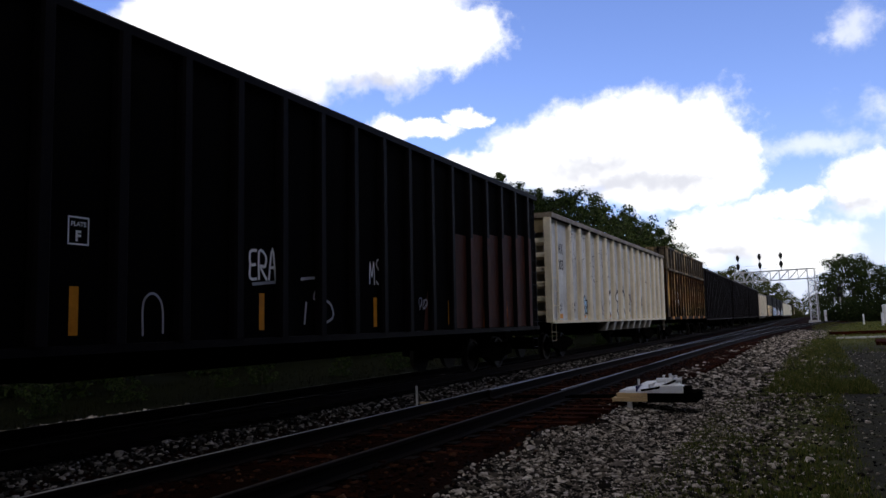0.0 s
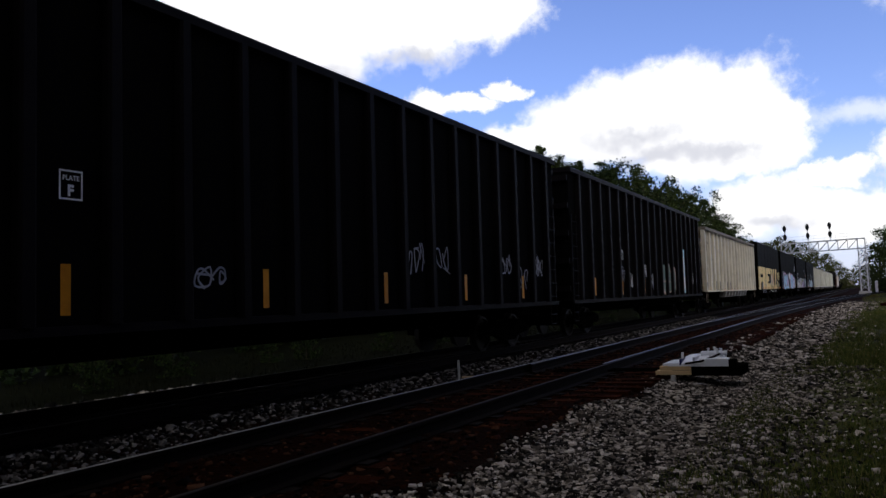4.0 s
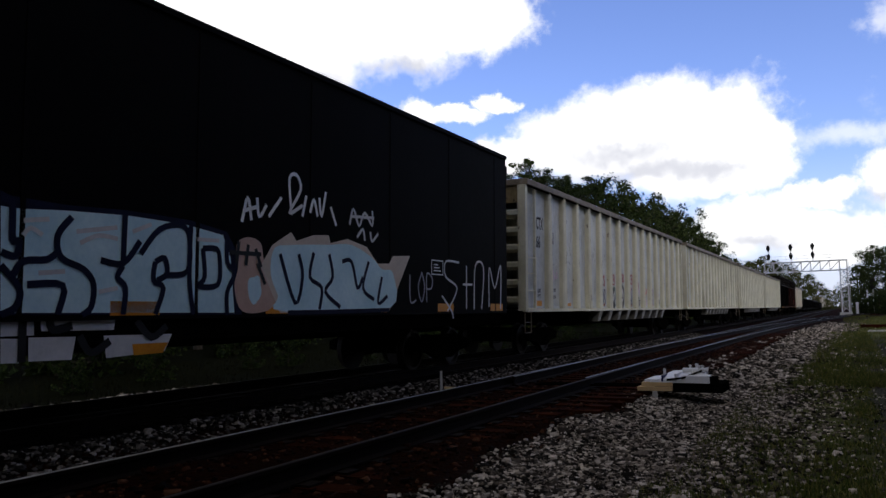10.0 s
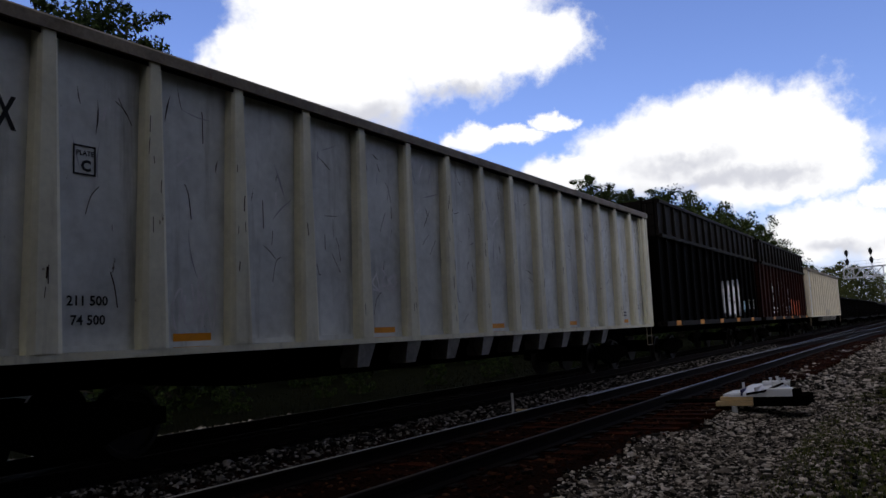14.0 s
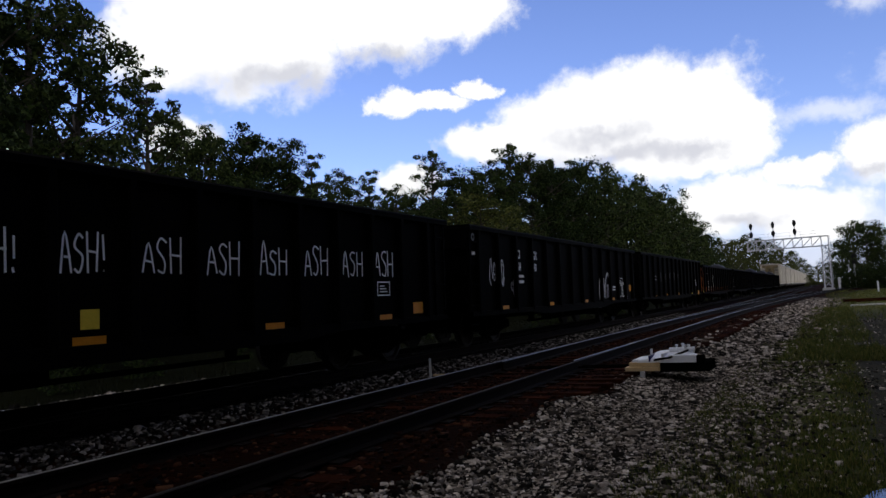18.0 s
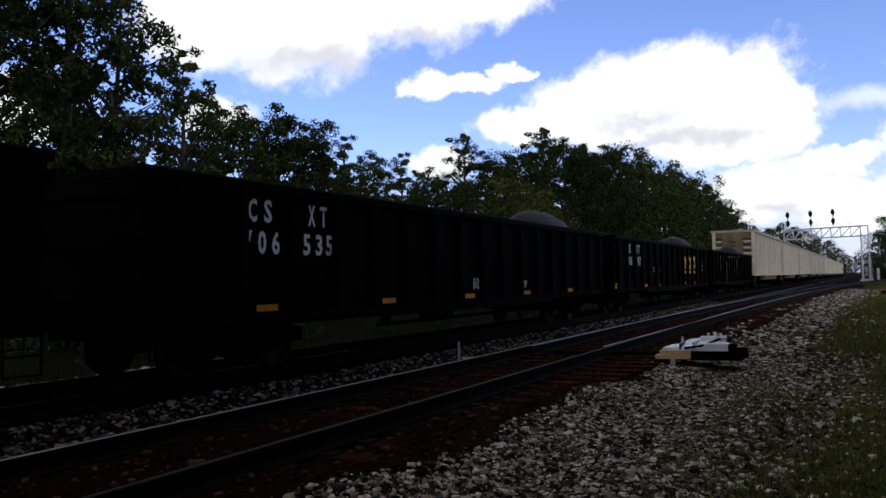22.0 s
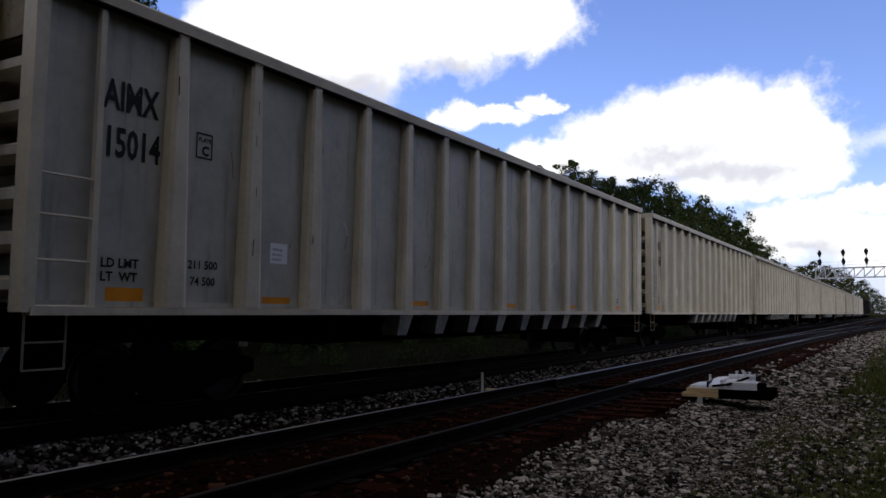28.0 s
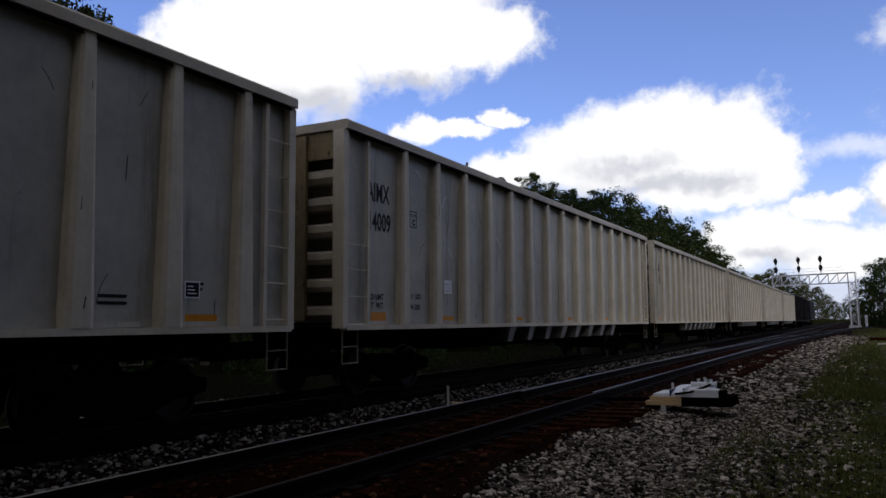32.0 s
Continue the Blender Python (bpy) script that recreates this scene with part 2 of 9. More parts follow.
M = {
    "smear": surface("sooty_grey_smear", (0.035, 0.035, 0.038), (0.075, 0.075, 0.08), 0.6, 2, grain=20),
    "aqua": surface("pale_aqua_spray", (0.46, 0.70, 0.80), (0.72, 0.92, 0.97), 0.5, 1.2, grain=14),
    "mint": surface("pale_green_grey_paint", (0.44, 0.455, 0.445), (0.74, 0.76, 0.74), 0.42, 0.9, 0.2, grain=7, streak=(0.19, 0.18, 0.15, 0.6), spots=(0.07, 0.055, 0.04), spot_at=0.665, bump_scale=1.3),
    "mint_rib": surface("pale_green_grey_rib_paint", (0.58, 0.555, 0.43), (0.78, 0.75, 0.59), 0.45, 1.2, 0.1, grain=14, streak=(0.20, 0.16, 0.10, 0.5), spots=(0.10, 0.06, 0.035), spot_at=0.655),
    "pale_teal": surface("pale_teal_spray", (0.297, 0.3645, 0.351), (0.567, 0.621, 0.594), 0.55, 2.2, grain=14, streak=(0.07, 0.16, 0.17, 0.5)),
    "white": surface("white_paint", (0.42, 0.425, 0.43), (0.73, 0.735, 0.74), 0.42, 0.9, 0.2, grain=7, streak=(0.20, 0.185, 0.17, 0.6), spots=(0.07, 0.05, 0.04), spot_at=0.665, bump_scale=1.3),
    "white_rib": surface("white_rib_paint", (0.60, 0.535, 0.405), (0.80, 0.715, 0.555), 0.45, 1.2, 0.1, grain=14, streak=(0.20, 0.14, 0.09, 0.5), spots=(0.10, 0.05, 0.03), spot_at=0.655),
    "cream_chord": surface("cream_top_rail_paint", (0.40, 0.36, 0.28), (0.56, 0.50, 0.39), 0.5, 1.5, 0.1, grain=16, spots=(0.16, 0.10, 0.06), spot_at=0.68),
    "grime": surface("dust_grey_chute_paint", (0.19, 0.186, 0.18), (0.42, 0.41, 0.39), 0.7, 2.5, 0.2, grain=16, streak=(0.05, 0.046, 0.042, 0.7), spots=(0.05, 0.035, 0.025), spot_at=0.64),
    "tear": surface("torn_bare_steel", (0.010, 0.008, 0.007), (0.045, 0.028, 0.018), 0.7, 5, grain=30),
    "haze": surface("pink_overspray", (0.34, 0.27, 0.29), (0.46, 0.37, 0.38), 0.6, 3, grain=10),
    "peach": surface("pale_peach_spray", (0.54, 0.4455, 0.3645), (0.702, 0.594, 0.4995), 0.5, 2, grain=14),
    "cream": surface("cream_grey_paint", (0.36, 0.352, 0.31), (0.54, 0.525, 0.46), 0.42, 1.1, 0.2, grain=7, streak=(0.20, 0.175, 0.14, 0.7), spots=(0.10, 0.08, 0.06), spot_at=0.675, bump_scale=1.3),
    "cream_rib": surface("cream_rib_paint", (0.53, 0.478, 0.375), (0.73, 0.66, 0.525), 0.45, 1.2, 0.1, grain=14, streak=(0.38, 0.32, 0.24, 0.35), spots=(0.2, 0.14, 0.09), spot_at=0.73),
    "chord": surface("weathered_top_rail", (0.10, 0.078, 0.055), (0.27, 0.23, 0.175), 0.6, 1.5, 0.2, grain=20, spots=(0.12, 0.06, 0.035), spot_at=0.6),
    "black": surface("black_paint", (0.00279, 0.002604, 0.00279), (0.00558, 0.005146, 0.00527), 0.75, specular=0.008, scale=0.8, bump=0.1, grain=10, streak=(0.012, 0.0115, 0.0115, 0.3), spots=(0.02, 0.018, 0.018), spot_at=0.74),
    "black_rib": surface("black_rib_paint", (0.0048, 0.0040, 0.0048), (0.0105, 0.0088, 0.0102), 0.5, 1.2, 0.1, grain=14, streak=(0.022, 0.019, 0.018, 0.3), specular=0.03),
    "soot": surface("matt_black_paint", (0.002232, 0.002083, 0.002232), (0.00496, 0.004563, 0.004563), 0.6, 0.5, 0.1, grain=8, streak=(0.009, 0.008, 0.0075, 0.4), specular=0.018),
    "rust": surface("rust_brown_paint", (0.0108, 0.00312, 0.00234), (0.0312, 0.0078, 0.00546), 0.65, 0.8, 0.2, grain=12, streak=(0.006, 0.004, 0.004, 0.5), spots=(0.07, 0.025, 0.012), spot_at=0.69, specular=0.06),
    "rust_top": surface("dark_brown_paint", (0.00496, 0.00403, 0.00372), (0.0124, 0.00992, 0.00868), 0.65, 0.8, 0.2, grain=12, streak=(0.035, 0.027, 0.022, 0.5), specular=0.06),
    "scorch": scorched("scorched_yellow_brown_paint", (0.010, 0.005, 0.0025), (0.085, 0.034, 0.011), (0.56, 0.33, 0.08), (0.80, 0.64, 0.36), 0.515),
    "scorch_top": scorched("scorched_dark_paint", (0.016, 0.012, 0.009), (0.11, 0.085, 0.058), (0.36, 0.27, 0.14), (0.60, 0.50, 0.33), 0.505),
    "scorch_pale": surface("pale_scorch_smear", (0.26, 0.16, 0.055), (0.60, 0.43, 0.18), 0.55, 1.0, 0.1, grain=10, streak=(0.05, 0.03, 0.02, 0.6)),
    "oxide": surface("red_oxide_patch", (0.030, 0.008, 0.005), (0.075, 0.022, 0.012), 0.7, 1.5, 0.2, grain=14, streak=(0.03, 0.018, 0.016, 0.6)),
    "rust_orange": surface("bright_rust", (0.022, 0.006, 0.003), (0.36, 0.10, 0.018), 0.75, 2.6, 0.3, grain=9, streak=(0.010, 0.005, 0.004, 0.9), spots=(0.012, 0.006, 0.004), spot_at=0.56, specular=0.06),
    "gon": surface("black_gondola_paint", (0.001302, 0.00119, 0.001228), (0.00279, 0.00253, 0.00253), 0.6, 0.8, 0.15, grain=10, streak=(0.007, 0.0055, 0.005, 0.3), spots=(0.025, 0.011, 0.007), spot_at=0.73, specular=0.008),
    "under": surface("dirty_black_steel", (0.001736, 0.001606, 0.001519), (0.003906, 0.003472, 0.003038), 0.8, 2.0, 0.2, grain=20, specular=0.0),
    "wheel": surface("worn_wheel_steel", (0.010, 0.008, 0.007), (0.024, 0.019, 0.016), 0.65, 4.0, 0.1, metal=0.3, grain=30),
    "orange": surface("orange_reflector", (0.552, 0.198, 0.0096), (0.744, 0.3, 0.0168), 0.4, 3, grain=30),
    "yellow": surface("yellow_reflector", (0.72, 0.54, 0.048), (0.9, 0.672, 0.072), 0.4, 3, grain=30),
    "ink": surface("black_lettering", (0.006, 0.006, 0.0078), (0.012, 0.012, 0.0144), 0.55, 3, grain=30),
    "chalk": surface("white_lettering", (0.782, 0.782, 0.7935), (0.966, 0.966, 0.9545), 0.55, 3, grain=30),
    "fade": surface("faded_spray", (0.27, 0.27, 0.3105), (0.459, 0.459, 0.4995), 0.55, 3, grain=30),
    "dim": surface("dim_grey_overspray", (0.07, 0.07, 0.078), (0.15, 0.15, 0.16), 0.6, 2, grain=24),
    "navy": surface("navy_spray", (0.004, 0.005, 0.06), (0.009, 0.012, 0.13), 0.5, 2, grain=30, specular=0.05),
    "indigo": surface("dark_indigo_spray", (0.006, 0.008, 0.022), (0.012, 0.016, 0.045), 0.55, 2, grain=30, specular=0.05),
    "sky": surface("light_blue_spray", (0.34, 0.63, 0.90), (0.58, 0.80, 0.96), 0.5, 2, grain=20),
    "pink": surface("pink_spray", (0.66, 0.42, 0.62), (0.82, 0.56, 0.76), 0.5, 2, grain=20),
    "olive": surface("olive_spray", (0.1125, 0.125, 0.025), (0.1875, 0.2125, 0.04375), 0.5, 2, grain=20),
    "purple": surface("purple_spray", (0.189, 0.0945, 0.297), (0.324, 0.1755, 0.4455), 0.5, 2, grain=20),
    "sand": surface("cream_spray", (0.7564, 0.5612, 0.2318), (0.9516, 0.732, 0.3416), 0.5, 1, grain=10, streak=(0.45, 0.32, 0.14, 0.4)),
    "salmon": surface("salmon_spray", (0.525, 0.3375, 0.275), (0.65, 0.45, 0.3625), 0.5, 2, grain=20),
    "scarlet": surface("orange_red_spray", (0.65, 0.104, 0.039), (0.806, 0.169, 0.065), 0.5, 2, grain=20),
    "grey": surface("grey_spray", (0.5376, 0.5248, 0.5376), (0.768, 0.7552, 0.7552), 0.5, 2, grain=20),
    "green": surface("dull_green_spray", (0.10, 0.15, 0.13), (0.16, 0.22, 0.19), 0.5, 2, grain=20),
    "gold": surface("amber_spray", (0.624, 0.384, 0.048), (0.816, 0.528, 0.072), 0.5, 2, grain=20),
    "trash": surface("mixed_waste_load", (0.10, 0.09, 0.08), (0.42, 0.38, 0.33), 0.8, 3, 0.4, grain=12),
    "tarp": surface("dark_blue_load_cover", (0.008, 0.009, 0.014), (0.02, 0.02, 0.028), 0.6, 2, 0.4, grain=8),
    "rail": surface("rusty_rail_steel", (0.003, 0.0018, 0.0012), (0.009, 0.005, 0.0032), 0.8, 3, 0.2, grain=30, specular=0.05),
    "rail_top": surface("polished_rail_head", (0.17, 0.165, 0.16), (0.30, 0.29, 0.28), 0.42, 3, metal=0.9, grain=20),
    "rail_dull": surface("dull_brown_rail_head", (0.010, 0.007, 0.0055), (0.024, 0.018, 0.015), 0.6, 3, metal=0.3, grain=20, specular=0.1),
    # ties under the train: oak with the train's shade put into its colour
    "tie_shaded": surface("shade_black_oak", (0.002, 0.0016, 0.0013), (0.006, 0.0045, 0.0035), 0.9, 3, 0.5, grain=25, specular=0.03),
    "tie": surface("creosoted_oak", (0.010, 0.0026, 0.0010), (0.038, 0.0096, 0.0034), 0.9, 3, 0.5, grain=25, streak=(0.010, 0.006, 0.004, 0.5), vary=0.35, specular=0.01),
    "galv": surface("galvanised_steel", (0.58, 0.58, 0.62), (0.72, 0.72, 0.75), 0.5, 2, metal=0.1, grain=20),
    "signal": surface("signal_black", (0.012, 0.012, 0.013), (0.02, 0.02, 0.021), 0.6, 2, grain=20),
    "machine": surface("white_enamel", (0.68, 0.69, 0.72), (0.80, 0.80, 0.82), 0.4, 3, 0.05, grain=20, spots=(0.25, 0.22, 0.2), spot_at=0.7),
    "plank": surface("fresh_sawn_timber", (0.52, 0.36, 0.17), (0.70, 0.50, 0.27), 0.75, 4, 0.2, grain=30),
    "concrete": surface("pale_concrete", (0.36, 0.35, 0.33), (0.5, 0.49, 0.46), 0.85, 2, 0.2, grain=25),
    "bark": surface("tree_bark", (0.035, 0.028, 0.02), (0.09, 0.075, 0.058), 0.9, 3, 0.6, grain=12),
    "stones": islands("crushed_grey_stone", [(0.004, 0.0032, 0.0026), (0.013, 0.0108, 0.0088), (0.042, 0.035, 0.029), (0.15, 0.126, 0.105), (0.40, 0.345, 0.295), (0.80, 0.71, 0.62)]),
    "brown_stones": islands("rust_stained_stone", [(0.002, 0.0005, 0.0002), (0.005, 0.0012, 0.0005), (0.015, 0.0036, 0.0013), (0.030, 0.008, 0.003), (0.10, 0.045, 0.024)]),
    # stone between the tracks: its shade is put into these darker tones
    "mixed_stones": islands("shade_darkened_stone", [(0.001, 0.0009, 0.0008), (0.003, 0.0027, 0.0024), (0.010, 0.0092, 0.0083), (0.035, 0.032, 0.029), (0.11, 0.10, 0.092), (0.36, 0.33, 0.31)]),
    "leaf": leafy("oak_leaves", [(0.007, 0.015, 0.0045), (0.018, 0.034, 0.009), (0.038, 0.062, 0.015), (0.085, 0.118, 0.030)]),
    "leaf_pale": leafy("poplar_leaves", [(0.014, 0.027, 0.008), (0.035, 0.056, 0.014), (0.066, 0.096, 0.024), (0.12, 0.15, 0.042)]),
    "end_sheet": surface("soot_stained_end_sheet", (0.15, 0.11, 0.055), (0.30, 0.235, 0.125), 0.55, 0.9, 0.2, grain=9, streak=(0.018, 0.014, 0.01, 0.95), spots=(0.03, 0.022, 0.015), spot_at=0.60),
    # paler leaf copy: sunlight on the trees is put into the tones
    "leaf_far": leafy("sun_toned_leaves", [(0.03, 0.045, 0.012), (0.06, 0.078, 0.018), (0.11, 0.125, 0.028), (0.18, 0.185, 0.05)]),
    # darker copy of the grass: shade beyond the train put into its tones
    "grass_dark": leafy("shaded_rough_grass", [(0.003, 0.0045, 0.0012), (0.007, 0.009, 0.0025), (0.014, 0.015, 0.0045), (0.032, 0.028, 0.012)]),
    "crimson": surface("dark_red_spray", (0.24, 0.0144, 0.0216), (0.384, 0.036, 0.036), 0.5, 2, grain=20),
    "grass": leafy("dry_grass", [(0.035, 0.058, 0.011), (0.075, 0.105, 0.018), (0.14, 0.155, 0.03), (0.26, 0.23, 0.08)]),
}

# ---- geometry helpers ----


class Geo:
    """Collects boxes, prisms, tubes and ribbons for one mesh."""

    def __init__(self):
        self.v, self.f = [], []

    def box(self, x0, x1, y0, y1, z0, z1):
        i = len(self.v)
        self.v += [(x, y, z) for z in (z0, z1) for y in (y0, y1) for x in (x0, x1)]
        self.f += [tuple(i + k for k in q) for q in ((4, 5, 7, 6), (0, 1, 5, 4), (2, 6, 7, 3), (0, 4, 6, 2), (1, 3, 7, 5))]
        return self

    def loft(self, rings, cap=True):
        n = len(rings[0])
        i = len(self.v)
        for r in rings:
            self.v += [tuple(p) for p in r]
        for k in range(len(rings) - 1):
            for j in range(n):
                a, b = i + k * n + j, i + k * n + (j + 1) % n
                self.f.append((a, b, b + n, a + n))
        if cap:
            self.f.append(tuple(i + j for j in range(n))[::-1])
            self.f.append(tuple(i + (len(rings) - 1) * n + j for j in range(n)))
        return self

    def tube(self, p, q, r, n=6, r2=None):
        p, q = Vector(p), Vector(q)
        d = (q - p).normalized()
        s = d.orthogonal().normalized()
        t = d.cross(s)
        ring = lambda c, rr: [c + (s * math.cos(2 * math.pi * k / n) + t * math.sin(2 * math.pi * k / n)) * rr for k in range(n)]
        return self.loft([ring(p, r), ring(q, r if r2 is None else r2)])

    def fan(self, pts):
        i = len(self.v)
        self.v += [tuple(p) for p in pts]
        self.f.append(tuple(range(i, i + len(pts))))
        return self

    def mesh(self, name, mat, smooth=False):
        me = bpy.data.meshes.new(name)
        me.from_pydata([tuple(p) for p in self.v], [], self.f)
        me.materials.append(mat)
        if smooth:
            me.polygons.foreach_set("use_smooth", [True] * len(me.polygons))
        me.update()
        return me


def part(name, mesh, parent, label="", at=None):
    """One mesh object under a thing or a part."""
    ob = new(name, mesh)
    ob.parent = parent
    if at is not None:
        ob.matrix_basis = at
    if label:
        ob["label"] = label
    return ob


CACHE = {}


def shared(key, make):
    if key not in CACHE:
        CACHE[key] = make()
    return CACHE[key]


def lettering(text, height, mat, bold=0.0):
    """A flat mesh of letters, x along the line and y up, in the built-in font."""
    cu = bpy.data.curves.new("letters", "FONT")
    cu.body, cu.size, cu.offset = text, height / 0.7, bold
    cu.resolution_u = 2
    ob = new("letters", cu)
    me = bpy.data.meshes.new_from_object(ob)
    bpy.data.objects.remove(ob)
    bpy.data.curves.remove(cu)
    me.materials.clear()
    me.materials.append(mat)
    return me


# ---- ground ----
NEAR_X, TRAIN_X = -4.69, -8.84     # track centre lines
GAUGE = 1.505
CANT = 0.036                       # the far rail stands higher than the near one on the train's track


def branch_x(y):
    """Centre line of the track that leaves the nearer track to the right."""
    return NEAR_X + (max(0.0, y - 16.0) ** 2) / 1850.0


def ground_z(x, y):
    """Height of the ground under the loose stone."""
    e = branch_x(y) + 1.4          # right-hand edge of the track bed
    if x > e:
        z = max(0.0, 0.17 - 0.14 * (x - e))
        z -= 0.05 * math.exp(-((x - 0.5) ** 2 + (y - 5.2) ** 2) / 0.6)
    elif x > -10.6:
        z = 0.17
        z -= 0.12 * math.exp(-((x + 6.75) / 0.35) ** 2)
    elif x > -13.5:
        z = 0.17 - 0.10 * (-10.6 - x)
    else:
        z = -0.12 + 0.02 * min(40.0, -13.5 - x)
    near = max(0.0, 1 - math.hypot(x, y) / 80)
    return z + 0.035 * noise.noise((x * 0.9, y * 0.9, 3)) * (0.3 + near) + 0.03 * noise.noise((x * 0.15, y * 0.15, 7))


def make_ground():
    xs = [-1500, -700, -350, -180, -100, -60, -45, -35, -28, -23, -20, -18, -16.5, -15, -14, -13.2, -12.4, -11.6, -11, -10.6]
    xs += [-10.6 + 0.35 * k for k in range(1, 46)] + [6, 7, 8, 9.5, 11, 13, 16, 20, 26, 35, 50, 75, 120, 200, 400, 800, 1500]
    ys = [-1500, -700, -350, -200, -120, -80, -50, -30, -18, -10, -5, -2] + [0.4 * k for k in range(0, 60)]
    ys += [24 + 1.5 * k for k in range(0, 34)] + [76, 82, 90, 100, 112, 126, 142, 160, 185, 220, 270, 340, 450, 650, 1000, 1600, 2500]
    nx = len(xs)
    v = [(x, y, ground_z(x, y)) for y in ys for x in xs]
    f = [(j * nx + i, j * nx + i + 1, (j + 1) * nx + i + 1, (j + 1) * nx + i) for j in range(len(ys) - 1) for i in range(nx - 1)]
    me = bpy.data.meshes.new("ground")
    me.from_pydata(v, [], f)
    me.polygons.foreach_set("use_smooth", [True] * len(me.polygons))
    m = bpy.data.materials.new("ground_cover")
    m.use_nodes = True
    n = Nodes(m.node_tree)
    tex = n.add("ShaderNodeTexCoord").outputs["Object"]
    xyz = n.add("ShaderNodeSeparateXYZ")
    n.link(tex, xyz.inputs[0])
    x, y, _ = xyz.outputs
    big = n.noise(tex, 0.35, 6, 0.6)
    mid = n.noise(tex, 2.2, 6, 0.65)
    fine = n.noise(tex, 28, 5, 0.7)
    vor = n.add("ShaderNodeTexVoronoi")
    n.link(tex, vor.inputs["Vector"])
    vor.inputs["Scale"].default_value = 22
    grit = n.mix(n.step(fine, 0.3, 0.75), (0.005, 0.0044, 0.004), (0.032, 0.029, 0.027))
    grit = n.mix(n.step(vor.outputs["Distance"], 0.1, 0.5), grit, (0.02, 0.016, 0.013))
    soil = n.mix(n.step(fine, 0.3, 0.7), (0.002, 0.0006, 0.0003), (0.014, 0.0035, 0.0012))
    turf = n.mix(mid, (0.032, 0.045, 0.012), (0.085, 0.095, 0.027))
    turf = n.mix(n.step(fine, 0.35, 0.8, 0.0, 0.6), turf, (0.16, 0.13, 0.06))
    lane = n.mix(n.step(fine, 0.3, 0.75), (0.022, 0.021, 0.021), (0.06, 0.056, 0.053))
    lane = n.mix(n.step(mid, 0.5, 0.66, 0.0, 0.35), lane, turf)
    # right-hand verge: grass comes in past the stone, a worn dark lane beyond it
    t2 = n.math("MULTIPLY", n.math("MAXIMUM", n.math("SUBTRACT", y, 16.0), 0.0), 1.0)
    edge = n.math("ADD", NEAR_X, n.math("DIVIDE", n.math("MULTIPLY", t2, t2), 1850.0))
    off = n.math("ADD", n.math("SUBTRACT", x, edge), n.math("MULTIPLY", n.math("SUBTRACT", mid, 0.5), 2.2))
    col = n.mix(n.step(off, 1.75, 2.5), soil, grit)
    weeds = n.math("MULTIPLY", n.step(off, 2.6, 4.0), n.step(n.math("ADD", n.math("MULTIPLY", big, 0.5), n.math("MULTIPLY", mid, 0.5)), 0.36, 0.54))
    col = n.mix(weeds, col, turf)
    drift = n.math("ADD", n.math("MULTIPLY", n.math("SUBTRACT", mid, 0.5), 2.6), n.math("MULTIPLY", n.math("SUBTRACT", big, 0.5), 3.5))
    worn = n.math("MULTIPLY", n.step(n.math("ADD", x, n.math("MULTIPLY", drift, 0.35)), -0.1, 0.45), n.step(n.math("ADD", y, n.math("MULTIPLY", drift, 4.0)), 50, 34))
    col = n.mix(n.math("MULTIPLY", worn, 0.85), col, lane)
    far = n.math("MULTIPLY", n.step(n.math("ADD", y, n.math("MULTIPLY", drift, 4.0)), 34, 56), n.step(off, 3.6, 5.6))
    col = n.mix(far, col, turf)
    # near-black bed under the train: its shade put into the ground colour
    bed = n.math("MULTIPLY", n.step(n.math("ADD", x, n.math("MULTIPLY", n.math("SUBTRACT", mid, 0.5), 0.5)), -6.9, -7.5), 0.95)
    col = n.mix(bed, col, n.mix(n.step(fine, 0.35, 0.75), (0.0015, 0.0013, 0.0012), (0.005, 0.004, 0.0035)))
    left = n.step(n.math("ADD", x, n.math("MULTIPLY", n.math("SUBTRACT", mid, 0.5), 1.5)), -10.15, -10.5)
    dirt = n.mix(n.step(fine, 0.3, 0.75), (0.008, 0.0078, 0.0064), (0.032, 0.030, 0.025))
    # verge beyond the train darkened: the shade there is put into its colour
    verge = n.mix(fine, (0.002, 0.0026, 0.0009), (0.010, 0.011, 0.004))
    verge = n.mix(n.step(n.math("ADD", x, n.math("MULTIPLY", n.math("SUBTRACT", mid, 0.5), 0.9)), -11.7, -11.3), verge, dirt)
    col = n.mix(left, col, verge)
    p = n.add("ShaderNodeBsdfPrincipled")
    n.link(col, p.inputs["Base Color"])
    p.inputs["Roughness"].default_value = 0.9
    h = n.add("ShaderNodeBump")
    h.inputs["Strength"].default_value = 0.7
    h.inputs["Distance"].default_value = 0.03
    n.link(n.math("ADD", fine, n.math("MULTIPLY", vor.outputs["Distance"], 0.8)), h.inputs["Height"])
    n.link(h.outputs[0], p.inputs["Normal"])
    p.inputs["Specular IOR Level"].default_value = 0.01
    out = n.add("ShaderNodeOutputMaterial")
    n.link(p.outputs[0], out.inputs[0])
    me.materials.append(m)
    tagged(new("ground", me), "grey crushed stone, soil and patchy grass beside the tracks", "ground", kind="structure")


make_ground()

# ---- tracks ----
PROFILE = [(-0.07, -0.17), (0.07, -0.17), (0.07, -0.155), (0.012, -0.135), (0.010, -0.045), (0.036, -0.032), (0.036, -0.004),
           (-0.036, -0.004), (-0.036, -0.032), (-0.010, -0.045), (-0.012, -0.135), (-0.07, -0.155)]


def rail_meshes(line, lift=0.0):
    """Rail body and bright running band along a list of (x, y)."""
    g, t = Geo(), Geo()
    g.loft([[(x + a, y, RAIL_Z + lift + b) for a, b in PROFILE] for x, y in line])
